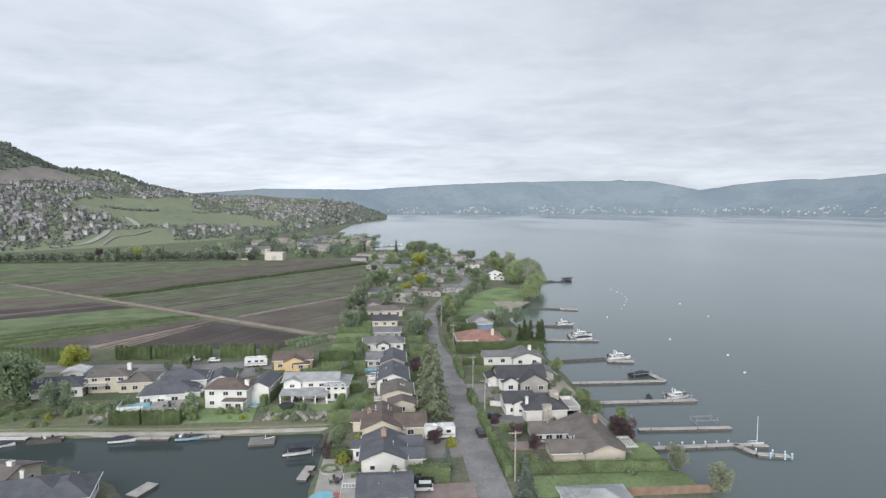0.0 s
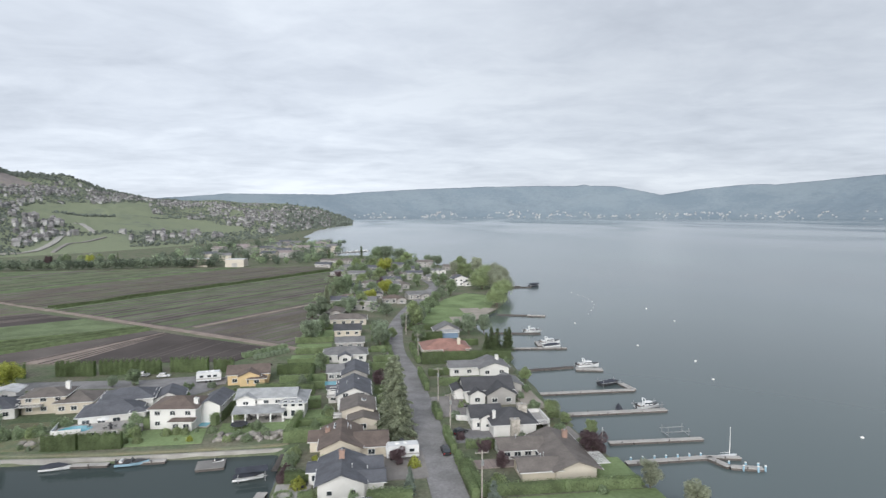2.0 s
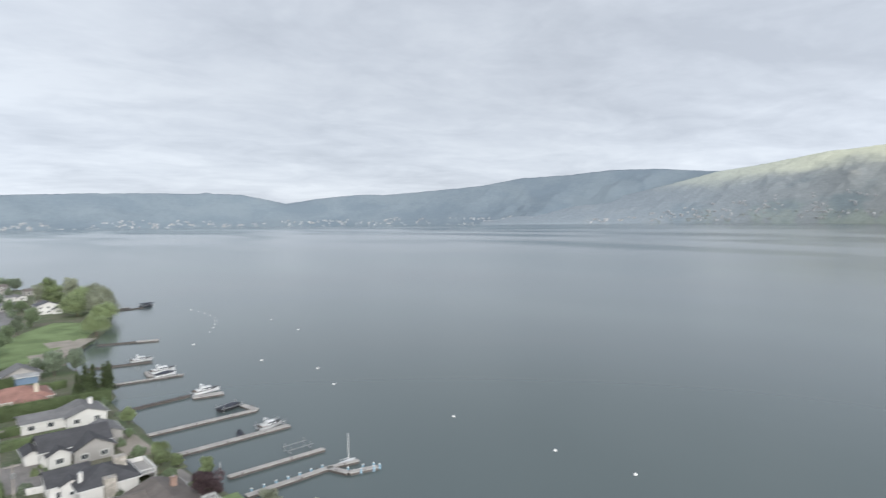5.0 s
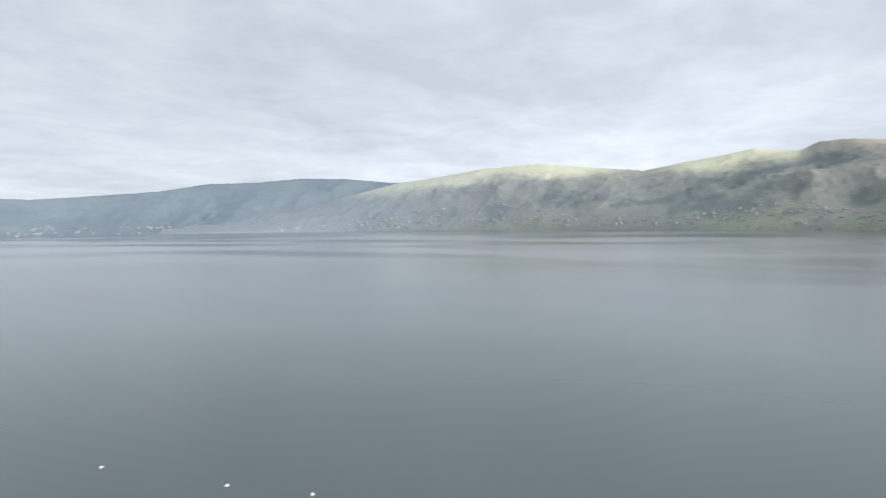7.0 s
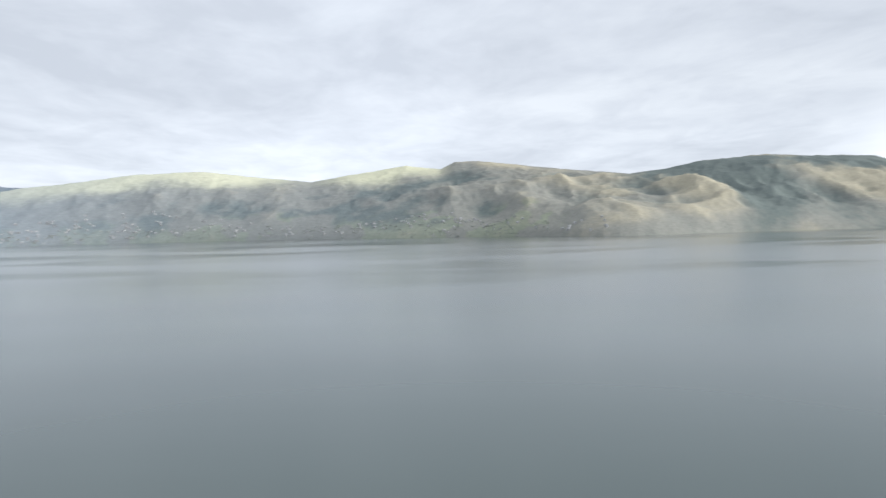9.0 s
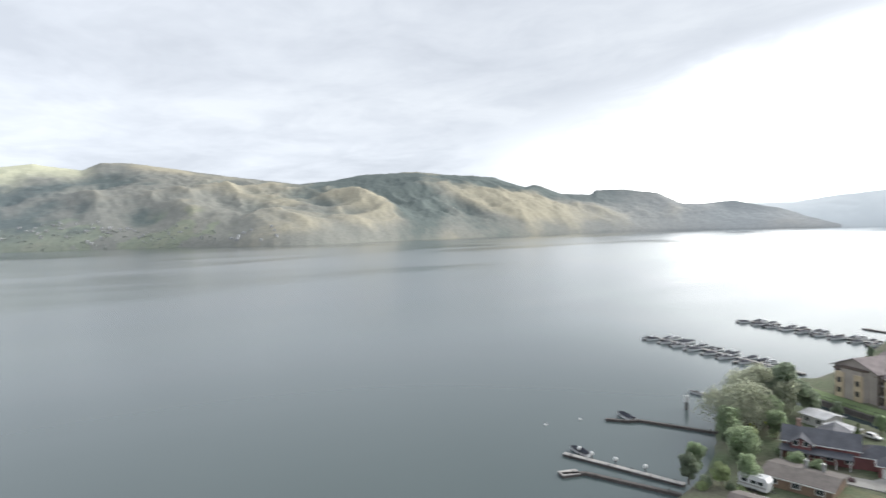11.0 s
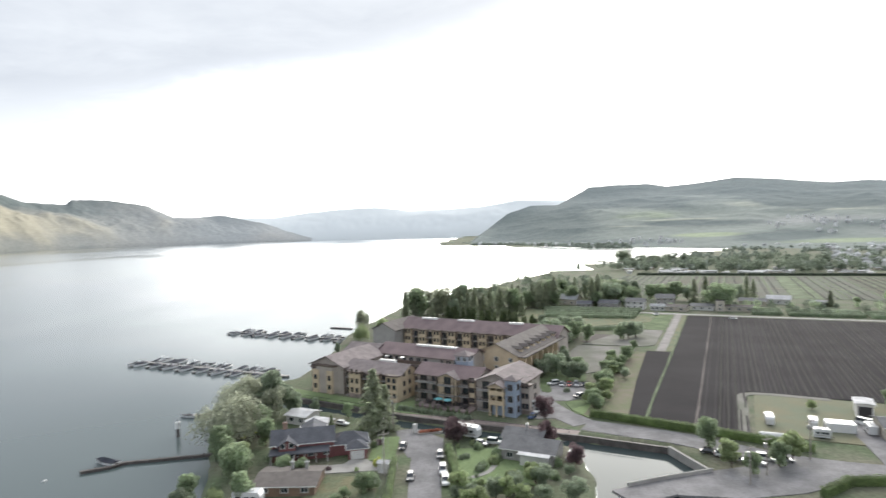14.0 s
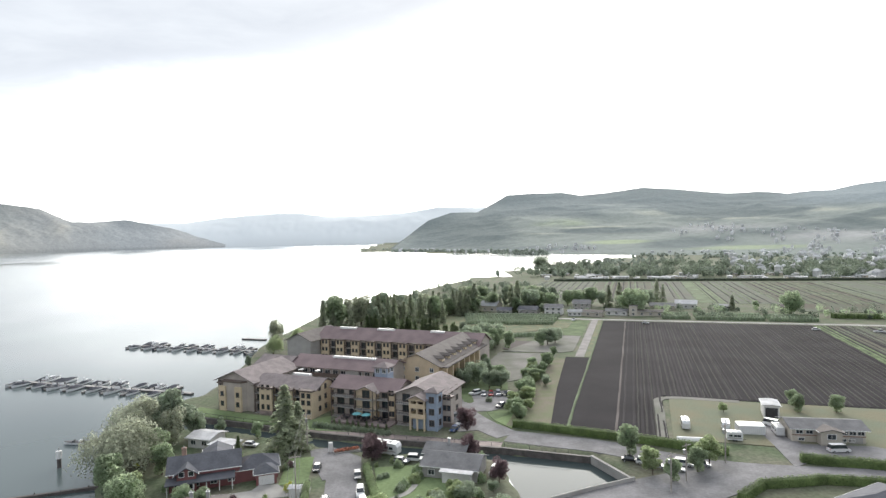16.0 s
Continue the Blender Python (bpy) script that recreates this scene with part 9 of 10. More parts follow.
part("boom", Shape().tube((0.4, 0, 1.2), (-1.8, 0, 1.25), 0.05, 0.04, 6), "trim", e)
dock([(56.5, 131.0), (78.6, 130.3)], 1.4, "deck"), boat_lift(74.5, 135.0, 0)
e = thing("dock_sign", 55.2, 131.6, GZ - 0.6, 70, "plain white board on a post at the shore", "sign")
part("board", Shape().box(-0.9, 0.9, -0.04, 0.04, 1.0, 2.6), "trim", e)
part("post", Shape().tube((0, 0, -0.5), (0, 0, 2.0), 0.07, 0.07, 6), "wood_pole", e)
dock([(52.5, 150.2), (80.5, 150.2)], 1.9, "deck"), motor_boat(77.0, 153.4, 8, 6.8, "hull", "", True, "white motor boat beside the long dock"), motor_boat(69.0, 153.6, 70, 4.5, "canvas", "canvas", False, "small dark covered boat"), boat_lift(77.0, 153.4, 8, 7.5, 3.4)
dock([(52.0, 167.9), (80.0, 167.8), (79.0, 174.5)], 1.8, "deck"), motor_boat(75.5, 175.0, 12, 6.8, "dark_metal", "canvas", False, "black speedboat under a dark cover"), boat_lift(75.5, 175.0, 12, 7, 3.2)
dock([(50.5, 192.2), (71.8, 194.8)], 1.3, "deck_dark", "narrow dark timber dock"), dock([(71.5, 192.0), (80.0, 190.2)], 3.0, "deck", "wide grey dock platform"), motor_boat(77.0, 195.6, 4, 8.2, "hull", "", True, "white cabin boat beside a dock platform")
dock([(56.5, 224.0), (79.0, 221.4)], 1.4, "deck"), dock([(70.0, 226.0), (71.0, 234.0)], 1.6, "deck"), motor_boat(75.5, 231.0, 10, 9.0, "hull", "", True, "large white cabin cruiser"), motor_boat(74.5, 225.5, 5, 7, "hull", "canvas", False, "white boat with a dark cover")
dock([(57.0, 253.0), (77.4, 249.0)], 1.3, "deck_dark", "narrow dark timber dock"), motor_boat(75.0, 253.8, 4, 7.5, "hull", "", True, "white cabin boat on a lift"), boat_lift(75.0, 253.8, 4, 8, 3.4)
dock([(70.0, 297.0), (84.0, 292.5)], 1.2, "deck_dark", "narrow dark timber dock"), dock([(84.0, 292.5), (92.5, 289.8)], 3.2, "deck", "wide grey swimming platform")
dock([(99.0, 397.0), (118.0, 401.0)], 1.4, "deck_dark", "narrow dark timber dock"), dock([(100.0, 404.0), (112.0, 408.0)], 1.3, "deck"), motor_boat(121.0, 405.5, 10, 7.5, "canvas", "canvas", False, "dark boat under a cover"), boat_lift(121, 405.5, 10, 8, 3.5, "canvas")
# the lagoon
dock([(-31.6, 131.2), (-26.0, 131.8)], 4.2, "deck_raft", "square grey timber raft", piles=False), motor_boat(-27.6, 132.8, 10, 2.2, "hull", "", False, "small white dinghy on a raft", 0.45)
motor_boat(-59.6, 134.6, 4, 5.6, "hull", "canvas", False, "white motor boat with dark canopy on the lagoon"), dock([(-57.0, 135.2), (-49.6, 134.8)], 1.4, "deck"), motor_boat(-45.0, 134.8, 2, 6.4, "blue_paint", "", False, "pale blue pontoon boat"), dock([(-44.0, 135.0), (-38.5, 135.0)], 1.2, "deck")
motor_boat(-20.2, 124.6, 8, 5.8, "hull", "canvas", False, "white boat under a dark canopy by the garden"), boat_lift(-19.5, 124.6, 8, 6, 3, "canvas")
dock([(-17.4, 111.5), (-16.4, 117.4)], 1.9, "deck", "small grey garden dock", piles=False), dock([(-16.5, 114.6), (-14.6, 114.4)], 0.9, "deck_dark", "dark timber garden gangway", piles=False)
dock([(-46.6, 107.6), (-44.6, 112.4)], 2.6, "deck", "small grey dock by the lagoon house", piles=False)
dock([(-80.0, 135.0), (-73.0, 136.0)], 1.2, "deck_dark", "narrow dark timber lagoon dock", piles=False), motor_boat(-75.6, 137.0, 10, 4.4, "deck", "", False, "small grey boat with one white outboard"), motor_boat(-84.5, 133.8, 20, 5.0, "hull", "canvas", False, "white boat on the lagoon"), dock([(-92.0, 137.8), (-81.0, 137.2)], 1.6, "hull", "white gangway along the bank", piles=False)
# south shore
dock([(80.0, -101.8), (99.2, -97.9), (102.4, -94.0)], 1.0, "deck_dark", "narrow dark dock with pale end platform"), dock([(100.6, -97.2), (102.6, -93.6)], 2.6, "deck", "pale timber dock platform", piles=False)
dock([(81.5, -106.6), (109.0, -103.8)], 1.3, "deck", "long dock with white bollards"), motor_boat(107.0, -107.4, -8, 6.0, "hull", "canvas", False, "white boat moored at the dock end")
for x, y in ((102.6, -105.5), (97.0, -106.2), (90.3, -106.9), (106.4, -106.2)):
    e = thing("dock_bollard", x, y, 0.5, 0, "white round-topped dock lift motor", "dock fitting", "white dock fittings")
    part("post", shared("bol", lambda: Shape().tube((0, 0, -0.4), (0, 0, 0.9), 0.12, 0.12, 7).mesh("post", M["dark_metal"])), "dark_metal", e)
    part("head", shared("bolh", lambda: Shape().loft([[(r * math.cos(q), r * math.sin(q), z) for q in np.linspace(0, 5.5, 8)] for r, z in ((0.3, 0.8), (0.46, 1.0), (0.46, 1.35), (0.2, 1.6))]).mesh("head", M["trim"])), "trim", e)
dock([(88.5, -141.4), (108.0, -137.1), (110.0, -134.6), (115.5, -131.8)], 0.9, "deck_dark", "long narrow dark dock"), motor_boat(112.6, -137.4, -20, 6.6, "hull", "canvas", False, "grey boat with dark canopy at a dock")
dock([(101.0, -173.4), (106.0, -172.8)], 1.1, "deck_dark", "short dark timber dock"), motor_boat(108.6, -172.6, -6, 5.2, "hull", "", False, "small white boat near the canal mouth")
e = thing("channel_marker", 104.0, -155.7, 0, 0, "dark pile topped by a white channel marker", "marker")
part("pile", Shape().tube((0, 0, -3), (0, 0, 2.2), 0.5, 0.45, 12), "deck_dark", e)
part("drum", Shape().tube((0, 0, 2.2), (0, 0, 4.0), 0.62, 0.62, 12), "trim", e)
part("lamp", Shape().tube((0, 0, 4.0), (0, 0, 4.9), 0.14, 0.1, 8), "metal", e)
RB = np.random.RandomState(33)
for (ax, ay), (bx, by), n in (((163, -250), (92, -219), 17), ((150, -323), (80, -291), 17)):
    dock([(ax, ay), (bx, by)], 1.6, "deck", "long floating marina dock", step=9)
    t = Vector((bx - ax, by - ay)).normalized()
    nrm = Vector((-t.y, t.x))
    for i in range(n):
        c = Vector((ax, ay)) + t * ((i + 0.6) * 4.3)
        side = 1 if i % 2 else -1
        rz = math.degrees(math.atan2(nrm.y * side, nrm.x * side)) + RB.uniform(-5, 5)
        f = c + nrm * side * 7.5
        dock([tuple(c + nrm * side * 0.8), tuple(f)], 0.8, "deck", "narrow marina finger dock", piles=False, step=8)
        if RB.rand() < 0.82:
            q = c + nrm * side * 4.4 + t * 1.7
            motor_boat(q.x, q.y, rz, RB.uniform(5.5, 8), "hull", ("canvas", "", "canvas")[i % 3], i % 4 == 1, ("white boat under a dark cover in the marina", "open white boat in the marina")[i % 3 == 1])
        if i % 3 != 2:
            q = c + nrm * side * 4.2 - t * 1.6
            motor_boat(q.x, q.y, rz + RB.uniform(-4, 4), RB.uniform(4.5, 7), ("hull", "canvas", "hull")[i % 3], ("", "canvas")[i % 2], False, ("open boat tied up in the marina", "covered boat tied up in the marina")[i % 2])
dock([(86, -326), (99, -332)], 2.0, "deck", "broad grey timber dock")
for i in range(10):  # the small marina at the north village
    dock([(-52 + 5 * i, 735 + 4 * i), (-40 + 6 * i, 752 + 5 * i)], 2.0, "deck", "distant grey marina dock", piles=False, step=12)
    motor_boat(-44 + 6 * i, 748 + 5 * i, 20 * i, 8, "hull", "", True, "distant white boat in a marina")


def buoy(x, y, size=1.0):
    e = thing("mooring_buoy", x, y, 0, 0, "round white mooring buoy floating on the lake", "buoy", "mooring buoys")
    e.scale = (size, size, size)
    part("float", shared("buoyf", lambda: Shape().loft([[(r * math.cos(q), r * math.sin(q), z) for q in np.linspace(0, 2 * math.pi, 11)[:-1]] for r, z in ((0.2, -0.3), (0.5, -0.1), (0.55, 0.15), (0.4, 0.4), (0.12, 0.52))]).mesh("float", M["trim"])), "trim", e)
    part("ring", shared("buoyr", lambda: Shape().tube((0, 0, 0.5), (0, 0, 0.75), 0.06, 0.06, 6).mesh("ring", M["metal"])), "metal", e)


for x, y in ((153, 305), (149, 269), (116.8, 197.2), (109.8, 175.6), (108.2, 223), (100.4, 270.4), (115.7, 126.5), (116.1, 93.7), (117.7, 74.8), (121, -128), (125, -118)):
    buoy(x, y, 0.75)
for i in range(9):
    t = i / 8
    buoy(136 - 20 * t + 8 * math.sin(t * 3.1), 372 - 78 * t, 0.45)

# ======== cars, caravans and poles ========


def car(x, y, rz, paint="white", kind="car", label=""):
    key = (kind, paint)
    names = {"white": (0.70, 0.71, 0.72), "silver": (0.38, 0.39, 0.41), "black": (0.025, 0.026, 0.03), "grey": (0.12, 0.125, 0.135), "red": (0.30, 0.03, 0.03), "blue": (0.05, 0.09, 0.2)}
    if "paint_" + paint not in M:
        M["paint_" + paint] = material(paint + "_car_paint", names[paint], 0.25, 0.05, 0.5, 4.0, 0, 0.15 if paint == "silver" else 0.0)
    L, W, H = {"car": (4.5, 1.8, 1.45), "suv": (4.8, 1.9, 1.8), "truck": (5.6, 2.0, 1.85), "van": (5.4, 2.0, 2.2)}[kind]
    e = thing("parked_" + kind, x, y, GZ + 0.08, rz, label or "%s %s parked on asphalt" % (paint, kind), kind)
    e.scale = (0.86, 0.86, 0.86)
    hb = H * 0.56

    def body():
        prof = [(-L / 2, 0.3), (-L / 2 + 0.05, hb * 0.92), (-L * 0.3, hb), (L * 0.22, hb * 0.98), (L * 0.46, hb * 0.82), (L / 2, hb * 0.6), (L / 2 - 0.05, 0.3)]
        return Shape().loft([[(u, s * W / 2 * k, z) for u, z in prof] for s, k in ((-1, 0.93), (-1, 1.0), (1, 1.0), (1, 0.93))]).mesh("body", M["paint_" + paint])

    back = {"car": -0.38, "suv": -0.46, "truck": -0.05, "van": -0.48}[kind]
    front = {"car": 0.24, "suv": 0.24, "truck": 0.28, "van": 0.36}[kind]

    def cab():
        return Shape().loft([[(back * L, -W * 0.46, hb - 0.03), (front * L, -W * 0.46, hb - 0.05), (front * L, W * 0.46, hb - 0.05), (back * L, W * 0.46, hb - 0.03)], [(back * L + 0.3, -W * 0.38, H - 0.04), (front * L - 0.6, -W * 0.38, H - 0.04), (front * L - 0.6, W * 0.38, H - 0.04), (back * L + 0.3, W * 0.38, H - 0.04)]]).mesh("cabin_glass", M["glass"])

    part("body", shared(("carb", key), body), "trim", e)
    part("cabin_glass", shared(("carc", kind), cab), "glass", e)
    part("roof", shared(("carr", key), lambda: Shape().box(back * L + 0.28, front * L - 0.56, -W * 0.385, W * 0.385, H - 0.06, H, 0.04).mesh("roof", M["paint_" + paint])), "trim", e)
    if kind == "truck":
        part("load_bed", shared(("carbed", key), lambda: Shape().box(-L / 2 + 0.1, -0.08 * L, -W * 0.44, W * 0.44, hb - 0.1, hb + 0.04).mesh("load_bed", M["dark_metal"])), "dark_metal", e)
    wheel = shared("wheel", lambda: Shape().tube((0, -0.11, 0), (0, 0.11, 0), 0.34, 0.34, 12).mesh("wheel", M["tyre"]))
    rim = shared("rim", lambda: Shape().tube((0, -0.125, 0), (0, 0.125, 0), 0.2, 0.2, 10).mesh("rim", M["metal"]))
    for u in (-0.31, 0.31):
        for s in (-1, 1):
            w = part("wheel", wheel, "tyre", e, m=pose(u * L, s * W * 0.45, 0.26))
            part("rim", rim, "metal", w)
    for s in (-1, 1):
        part("headlight", shared("hl", lambda: Shape().box(-0.03, 0.03, -0.2, 0.2, -0.08, 0.08).mesh("headlight", M["lens"])), "lens", e, m=pose(L / 2 - 0.02, s * W * 0.34, hb * 0.66))
        part("tail_light", shared("tl", lambda: Shape().box(-0.03, 0.03, -0.15, 0.15, -0.1, 0.1).mesh("tail_light", M["red_light"])), "red_light", e, m=pose(-L / 2 + 0.02, s * W * 0.38, hb * 0.75))
    return e


def motorhome(x, y, rz, L=7.0, label="white motorhome parked on a driveway", trailer=False):
    e = thing("travel_trailer" if trailer else "motorhome", x, y, GZ + 0.05, rz, label, "camper")
    if y < -100 and x < -40:
        e.scale = (0.78, 0.78, 0.78)
    part("body", Shape().loft([[(-L / 2, s * 1.2 * k, 0.5), (-L / 2 + 0.05, s * 1.2 * k, 2.9), (-L / 2 + 0.3, s * 1.2 * k, 3.05), (L / 2 - 0.5, s * 1.2 * k, 3.05), (L / 2, s * 1.2 * k, 2.3), (L / 2 - 0.2, s * 1.2 * k, 0.5)] for s, k in ((-1, 0.96), (-1, 1.0), (1, 1.0), (1, 0.96))]), "hull", e)
    part("stripe", Shape().box(-L / 2 + 0.1, L / 2 - 0.4, -1.215, 1.215, 1.05, 1.3), "grey_wall", e)
    for u in (-0.28, 0.02, 0.25):
        for s in (-1, 1):
            part("window", Shape().box(u * L - 0.5, u * L + 0.5, s * 1.21 - 0.02, s * 1.21 + 0.02, 1.6, 2.2), "glass", e)
    part("roof_vent", Shape().box(-0.9, -0.3, -0.3, 0.3, 3.05, 3.25), "trim", e)
    part("roof_unit", Shape().box(0.6, 1.5, -0.4, 0.4, 3.05, 3.3, 0.08), "trim", e)
    for u in ((-0.1, 0.06) if trailer else (-0.3, 0.33)):
        for s in (-1, 1):
            part("wheel", shared("wheel", None), "tyre", e, m=pose(u * L, s * 1.08, 0.33))
    if trailer:
        part("hitch", Shape().box(L / 2 - 0.2, L / 2 + 1.0, -0.06, 0.06, 0.45, 0.58), "dark_metal", e)


car(5.0, 103.2, 178, "white", "suv", "white sport utility car on a brown paved driveway"), car(5.0, 105.9, 178, "black", "truck", "black pickup beside a hedge")
motorhome(10.0, 127.0, 182, 6.8), car(10.8, 132.6, 182, "grey", "truck", "dark grey pickup beside a motorhome"), car(19.2, 128.0, 92, "black", "suv", "black sport utility car at the kerb"), car(24.0, 138.5, 30, "black", "car")
motorhome(-43.0, 190.5, 8, 7.0, "white travel trailer on a driveway", True), car(-58.0, 197.4, 4, "white", "car"), car(-36, 166, 60, "white", "car"), car(11.0, 158.5, 175, "white", "car"), car(-65, 199, 4, "silver", "truck")
for x, y, c, k, r in ((32.8, -125.5, "white", "suv", 92), (32.2, -120.0, "white", "suv", 92), (33.6, -134.4, "grey", "car", 92), (39.6, -122.5, "grey", "car", 90), (42.6, -140.0, "black", "car", 85), (60.5, -158.2, "white", "car", 160), (24.0, -141.2, "silver", "car", 150), (20.6, -141.6, "white", "suv", 160), (4.0, -131.5, "white", "van", 60),
                                            (6.6, -166.0, "white", "car", 60), (9.0, -161.0, "blue", "car", 60), (7.8, -171.0, "silver", "suv", 60), (-29.6, -131.0, "white", "suv", 155), (-27.0, -133.2, "black", "car", 155), (-31.0, -128.6, "silver", "car", 155), (-34.2, -126.4, "white", "car", 155), (-37.2, -128.8, "white", "suv", 150), (-41.0, -128.0, "silver", "car", 150),
                      (-75.6, -130.4, "white", "van", 172), (-73.0, -149.5, "white", "van", 120), (-190, -281, "white", "car", 150), (-213, -268, "white", "truck", 150), (-86, -343, "white", "truck", 60), (-120, -322, "white", "car", 150)):
    car(x, y, r, c, k)
for x, y, r, c, k in ((2.8, -217, 8, "white", "suv"), (-0.4, -225.4, 20, "silver", "car"), (-3.2, -229, 25, "white", "car"), (-2.4, -195.0, 25, "white", "suv"), (-4.9, -193.8, 80, "silver", "car"), (-7.2, -193.4, 80, "red", "car"), (-9.5, -193.0, 80, "silver", "suv"), (-12.0, -192.4, 40, "black", "car"), (-7.6, -180.2, 40, "black", "car")):
    car(x, y, r, c, k, "%s %s in the lodge car park" % (c, {"suv": "sport utility car"}.get(k, k)))
motorhome(27.0, -147.0, 150, 6.6, "white motorhome beside the canal"), motorhome(69.8, -111.2, 176, 5.6, "white travel trailer on the grass", True), motorhome(-50.6, -152.6, 68, 6.4, "white travel trailer on dry grass", True), motorhome(-59.6, -149.0, 62, 5.6, "white travel trailer on dry grass", True), motorhome(-57.2, -141.4, 158, 4.6, "small white travel trailer on dry grass", True), motorhome(-70.4, -144.0, 250, 6.2, "white camper parked beside the farm house")
e = thing("storage_container", -64.4, -146.2, GZ, 162, "long white storage box with ribbed sides on dry grass", "container")
part("body", Shape().box(-3.1, 3.1, -1.9, 1.9, 0.15, 2.3, 0.04), "hull", e)
for k in range(13):
    for sy in (-1, 1):
        part("rib", shared("box_rib", lambda: Shape().box(-0.05, 0.05, -0.03, 0.03, 0.25, 2.2).mesh("rib", M["trim"])), "trim", e, m=pose(-2.9 + 0.483 * k, sy * 1.92, 0))
part("door", Shape().box(3.1, 3.15, -1.7, 1.7, 0.25, 2.15), "trim", e)
e = thing("greenhouse_tunnel", -46.6, -141.6, GZ, 160, "low white plastic growing tunnel behind the hedge", "tunnel")
part("cover", Shape().loft([[(u, 1.0 * math.cos(q), 1.5 * math.sin(q)) for q in np.linspace(0, math.pi, 8)] for u in (-3.6, -1.2, 1.2, 3.6)]), "trim", e)
e = thing("garden_shed", 45.6, -126.5, GZ, -10, "small white garden shed", "shed")
part("wall", Shape().box(-1.1, 1.1, -0.9, 0.9, -0.2, 2.1), "white", e)
part("roof", gable_roof(-1.1, 1.1, -0.9, 0.9, 2.1, 0.35, "x", 0.2, 0.1)[0], "roof_whitish", e)
part("door", Shape().box(-0.4, 0.4, 0.9, 0.95, 0, 1.9), "trim", e)


def utility_pole(x, y, H=10.0, rz=0, arm=True):
    e = thing("utility_pole", x, y, GZ, rz, "weathered wooden utility pole with crossarm", "utility pole", "utility poles")
    part("post", shared(("pole", H), lambda: Shape().tube((0, 0, -0.5), (0, 0, H), 0.17, 0.11, 8).mesh("post", M["wood_pole"])), "wood_pole", e)
    if arm:
        a = part("crossarm", shared("arm", lambda: Shape().box(-1.2, 1.2, -0.06, 0.06, -0.06, 0.08).mesh("crossarm", M["wood_pole"])), "wood_pole", e, m=pose(0, 0.15, H - 0.5))
        for u in (-1.1, -0.5, 0.5, 1.1):
            part("insulator", shared("ins", lambda: Shape().tube((0, 0, 0.06), (0, 0, 0.28), 0.06, 0.04, 6).mesh("insulator", M["grey_wall"])), "grey_wall", a, m=pose(u, 0, 0))
        part("transformer", shared("trf", lambda: Shape().tube((0, -0.45, 0), (0, -0.45, 0.9), 0.25, 0.25, 10).mesh("transformer", M["metal"])), "metal", e, m=pose(0, 0, H - 2.4))


POLES = [(22.3, 105.5, 9.5), (21.8, 138.5, 9.5), (22.0, 161.0, 9.5), (21.0, 205.0, 9.5), (20.5, 250.0, 9.5)]
for x, y, hh in POLES:
    utility_pole(x, y, hh)
SP = [(45.2, -124.0, 9.5), (46.0, -152.0, 9.5), (-46.8, -128.5, 9.0), (-33.6, -121.0, 8.0), (-28.0, -116.5, 8.0)]
for x, y, hh in SP:
    utility_pole(x, y, hh, 20)


def wires(spans, name="power_line"):
    e = thing(name, 0, 0, 0, 0, "thin black overhead wires between poles", "wire")
    for (ax, ay, ah), (bx, by, bh) in spans:
        for off in (-1.0, 0.0, 1.0):
            pts = []
            for i in range(9):
                t = i / 8
                pts.append(Vector((ax + (bx - ax) * t + off, ay + (by - ay) * t, GZ + ah - 0.3 + (bh - ah) * t - 0.9 * 4 * t * (1 - t) * 0.6)))
            part("wire", Shape().loft([[(p.x + a_, p.y, p.z + b_) for a_, b_ in ((-0.022, 0), (0, -0.022), (0.022, 0), (0, 0.022))] for p in pts]), "dark_metal", e)


wires(list(zip(POLES, POLES[1:])) + [((28, 60, 9.5), POLES[0])])
wires([(SP[0], SP[1]), ((41, -80, 9.5), SP[0])])

# a white rail fence and bridge parapets by the lagoon road
e = thing("bridge_parapet", 0, 0, GZ, 0, "low pale concrete bridge parapet", "parapet")
part("rail", ribbon([(-4, -116.8), (-13, -120.0), (-23.5, -123.2)], 0.35, -0.2, 0.8), "concrete", e)
e = thing("promenade_fence", 0, 0, GZ, 0, "dark low railing along the promenade", "fence")
pts = [(-15, -140.2), (-1.3, -147.0), (30.6, -159.8), (48.8, -168.4), (61.3, -176.3), (80, -186.8)]
part("top_rail", ribbon(pts, 0.08, 0.95, 1.03), "dark_metal", e)
for (ax, ay), (bx, by) in zip(pts, pts[1:]):
    n = int(math.hypot(bx - ax, by - ay) / 3)
    for i in range(n):
        part("post", shared("fpost", lambda: Shape().box(-0.04, 0.04, -0.04, 0.04, 0, 1.0).mesh("post", M["dark_metal"])), "dark_metal", e, m=pose(ax + (bx - ax) * i / n, ay + (by - ay) * i / n, 0))
e = thing("flower_bed", 36.6, -150.6, GZ, 14, "raised bed of orange-red flowers at the road end", "flower bed")
part("edging", Shape().box(-3.2, 3.2, -0.9, 0.9, -0.2, 0.3), "concrete", e)
r_ = np.random.RandomState(3)
part("blossom", cards(np.stack([r_.uniform(-3, 3, 500), r_.uniform(-0.7, 0.7, 500), r_.uniform(0.4, 0.8, 500)], 1), np.stack([r_.normal(size=500), r_.normal(size=500), np.ones(500) * 1.5], 1), 0.16, r_), "flower", e)
e = thing("brown_fence", 26.0, 98.2, GZ, 0, "brown timber lakeside fence", "fence")
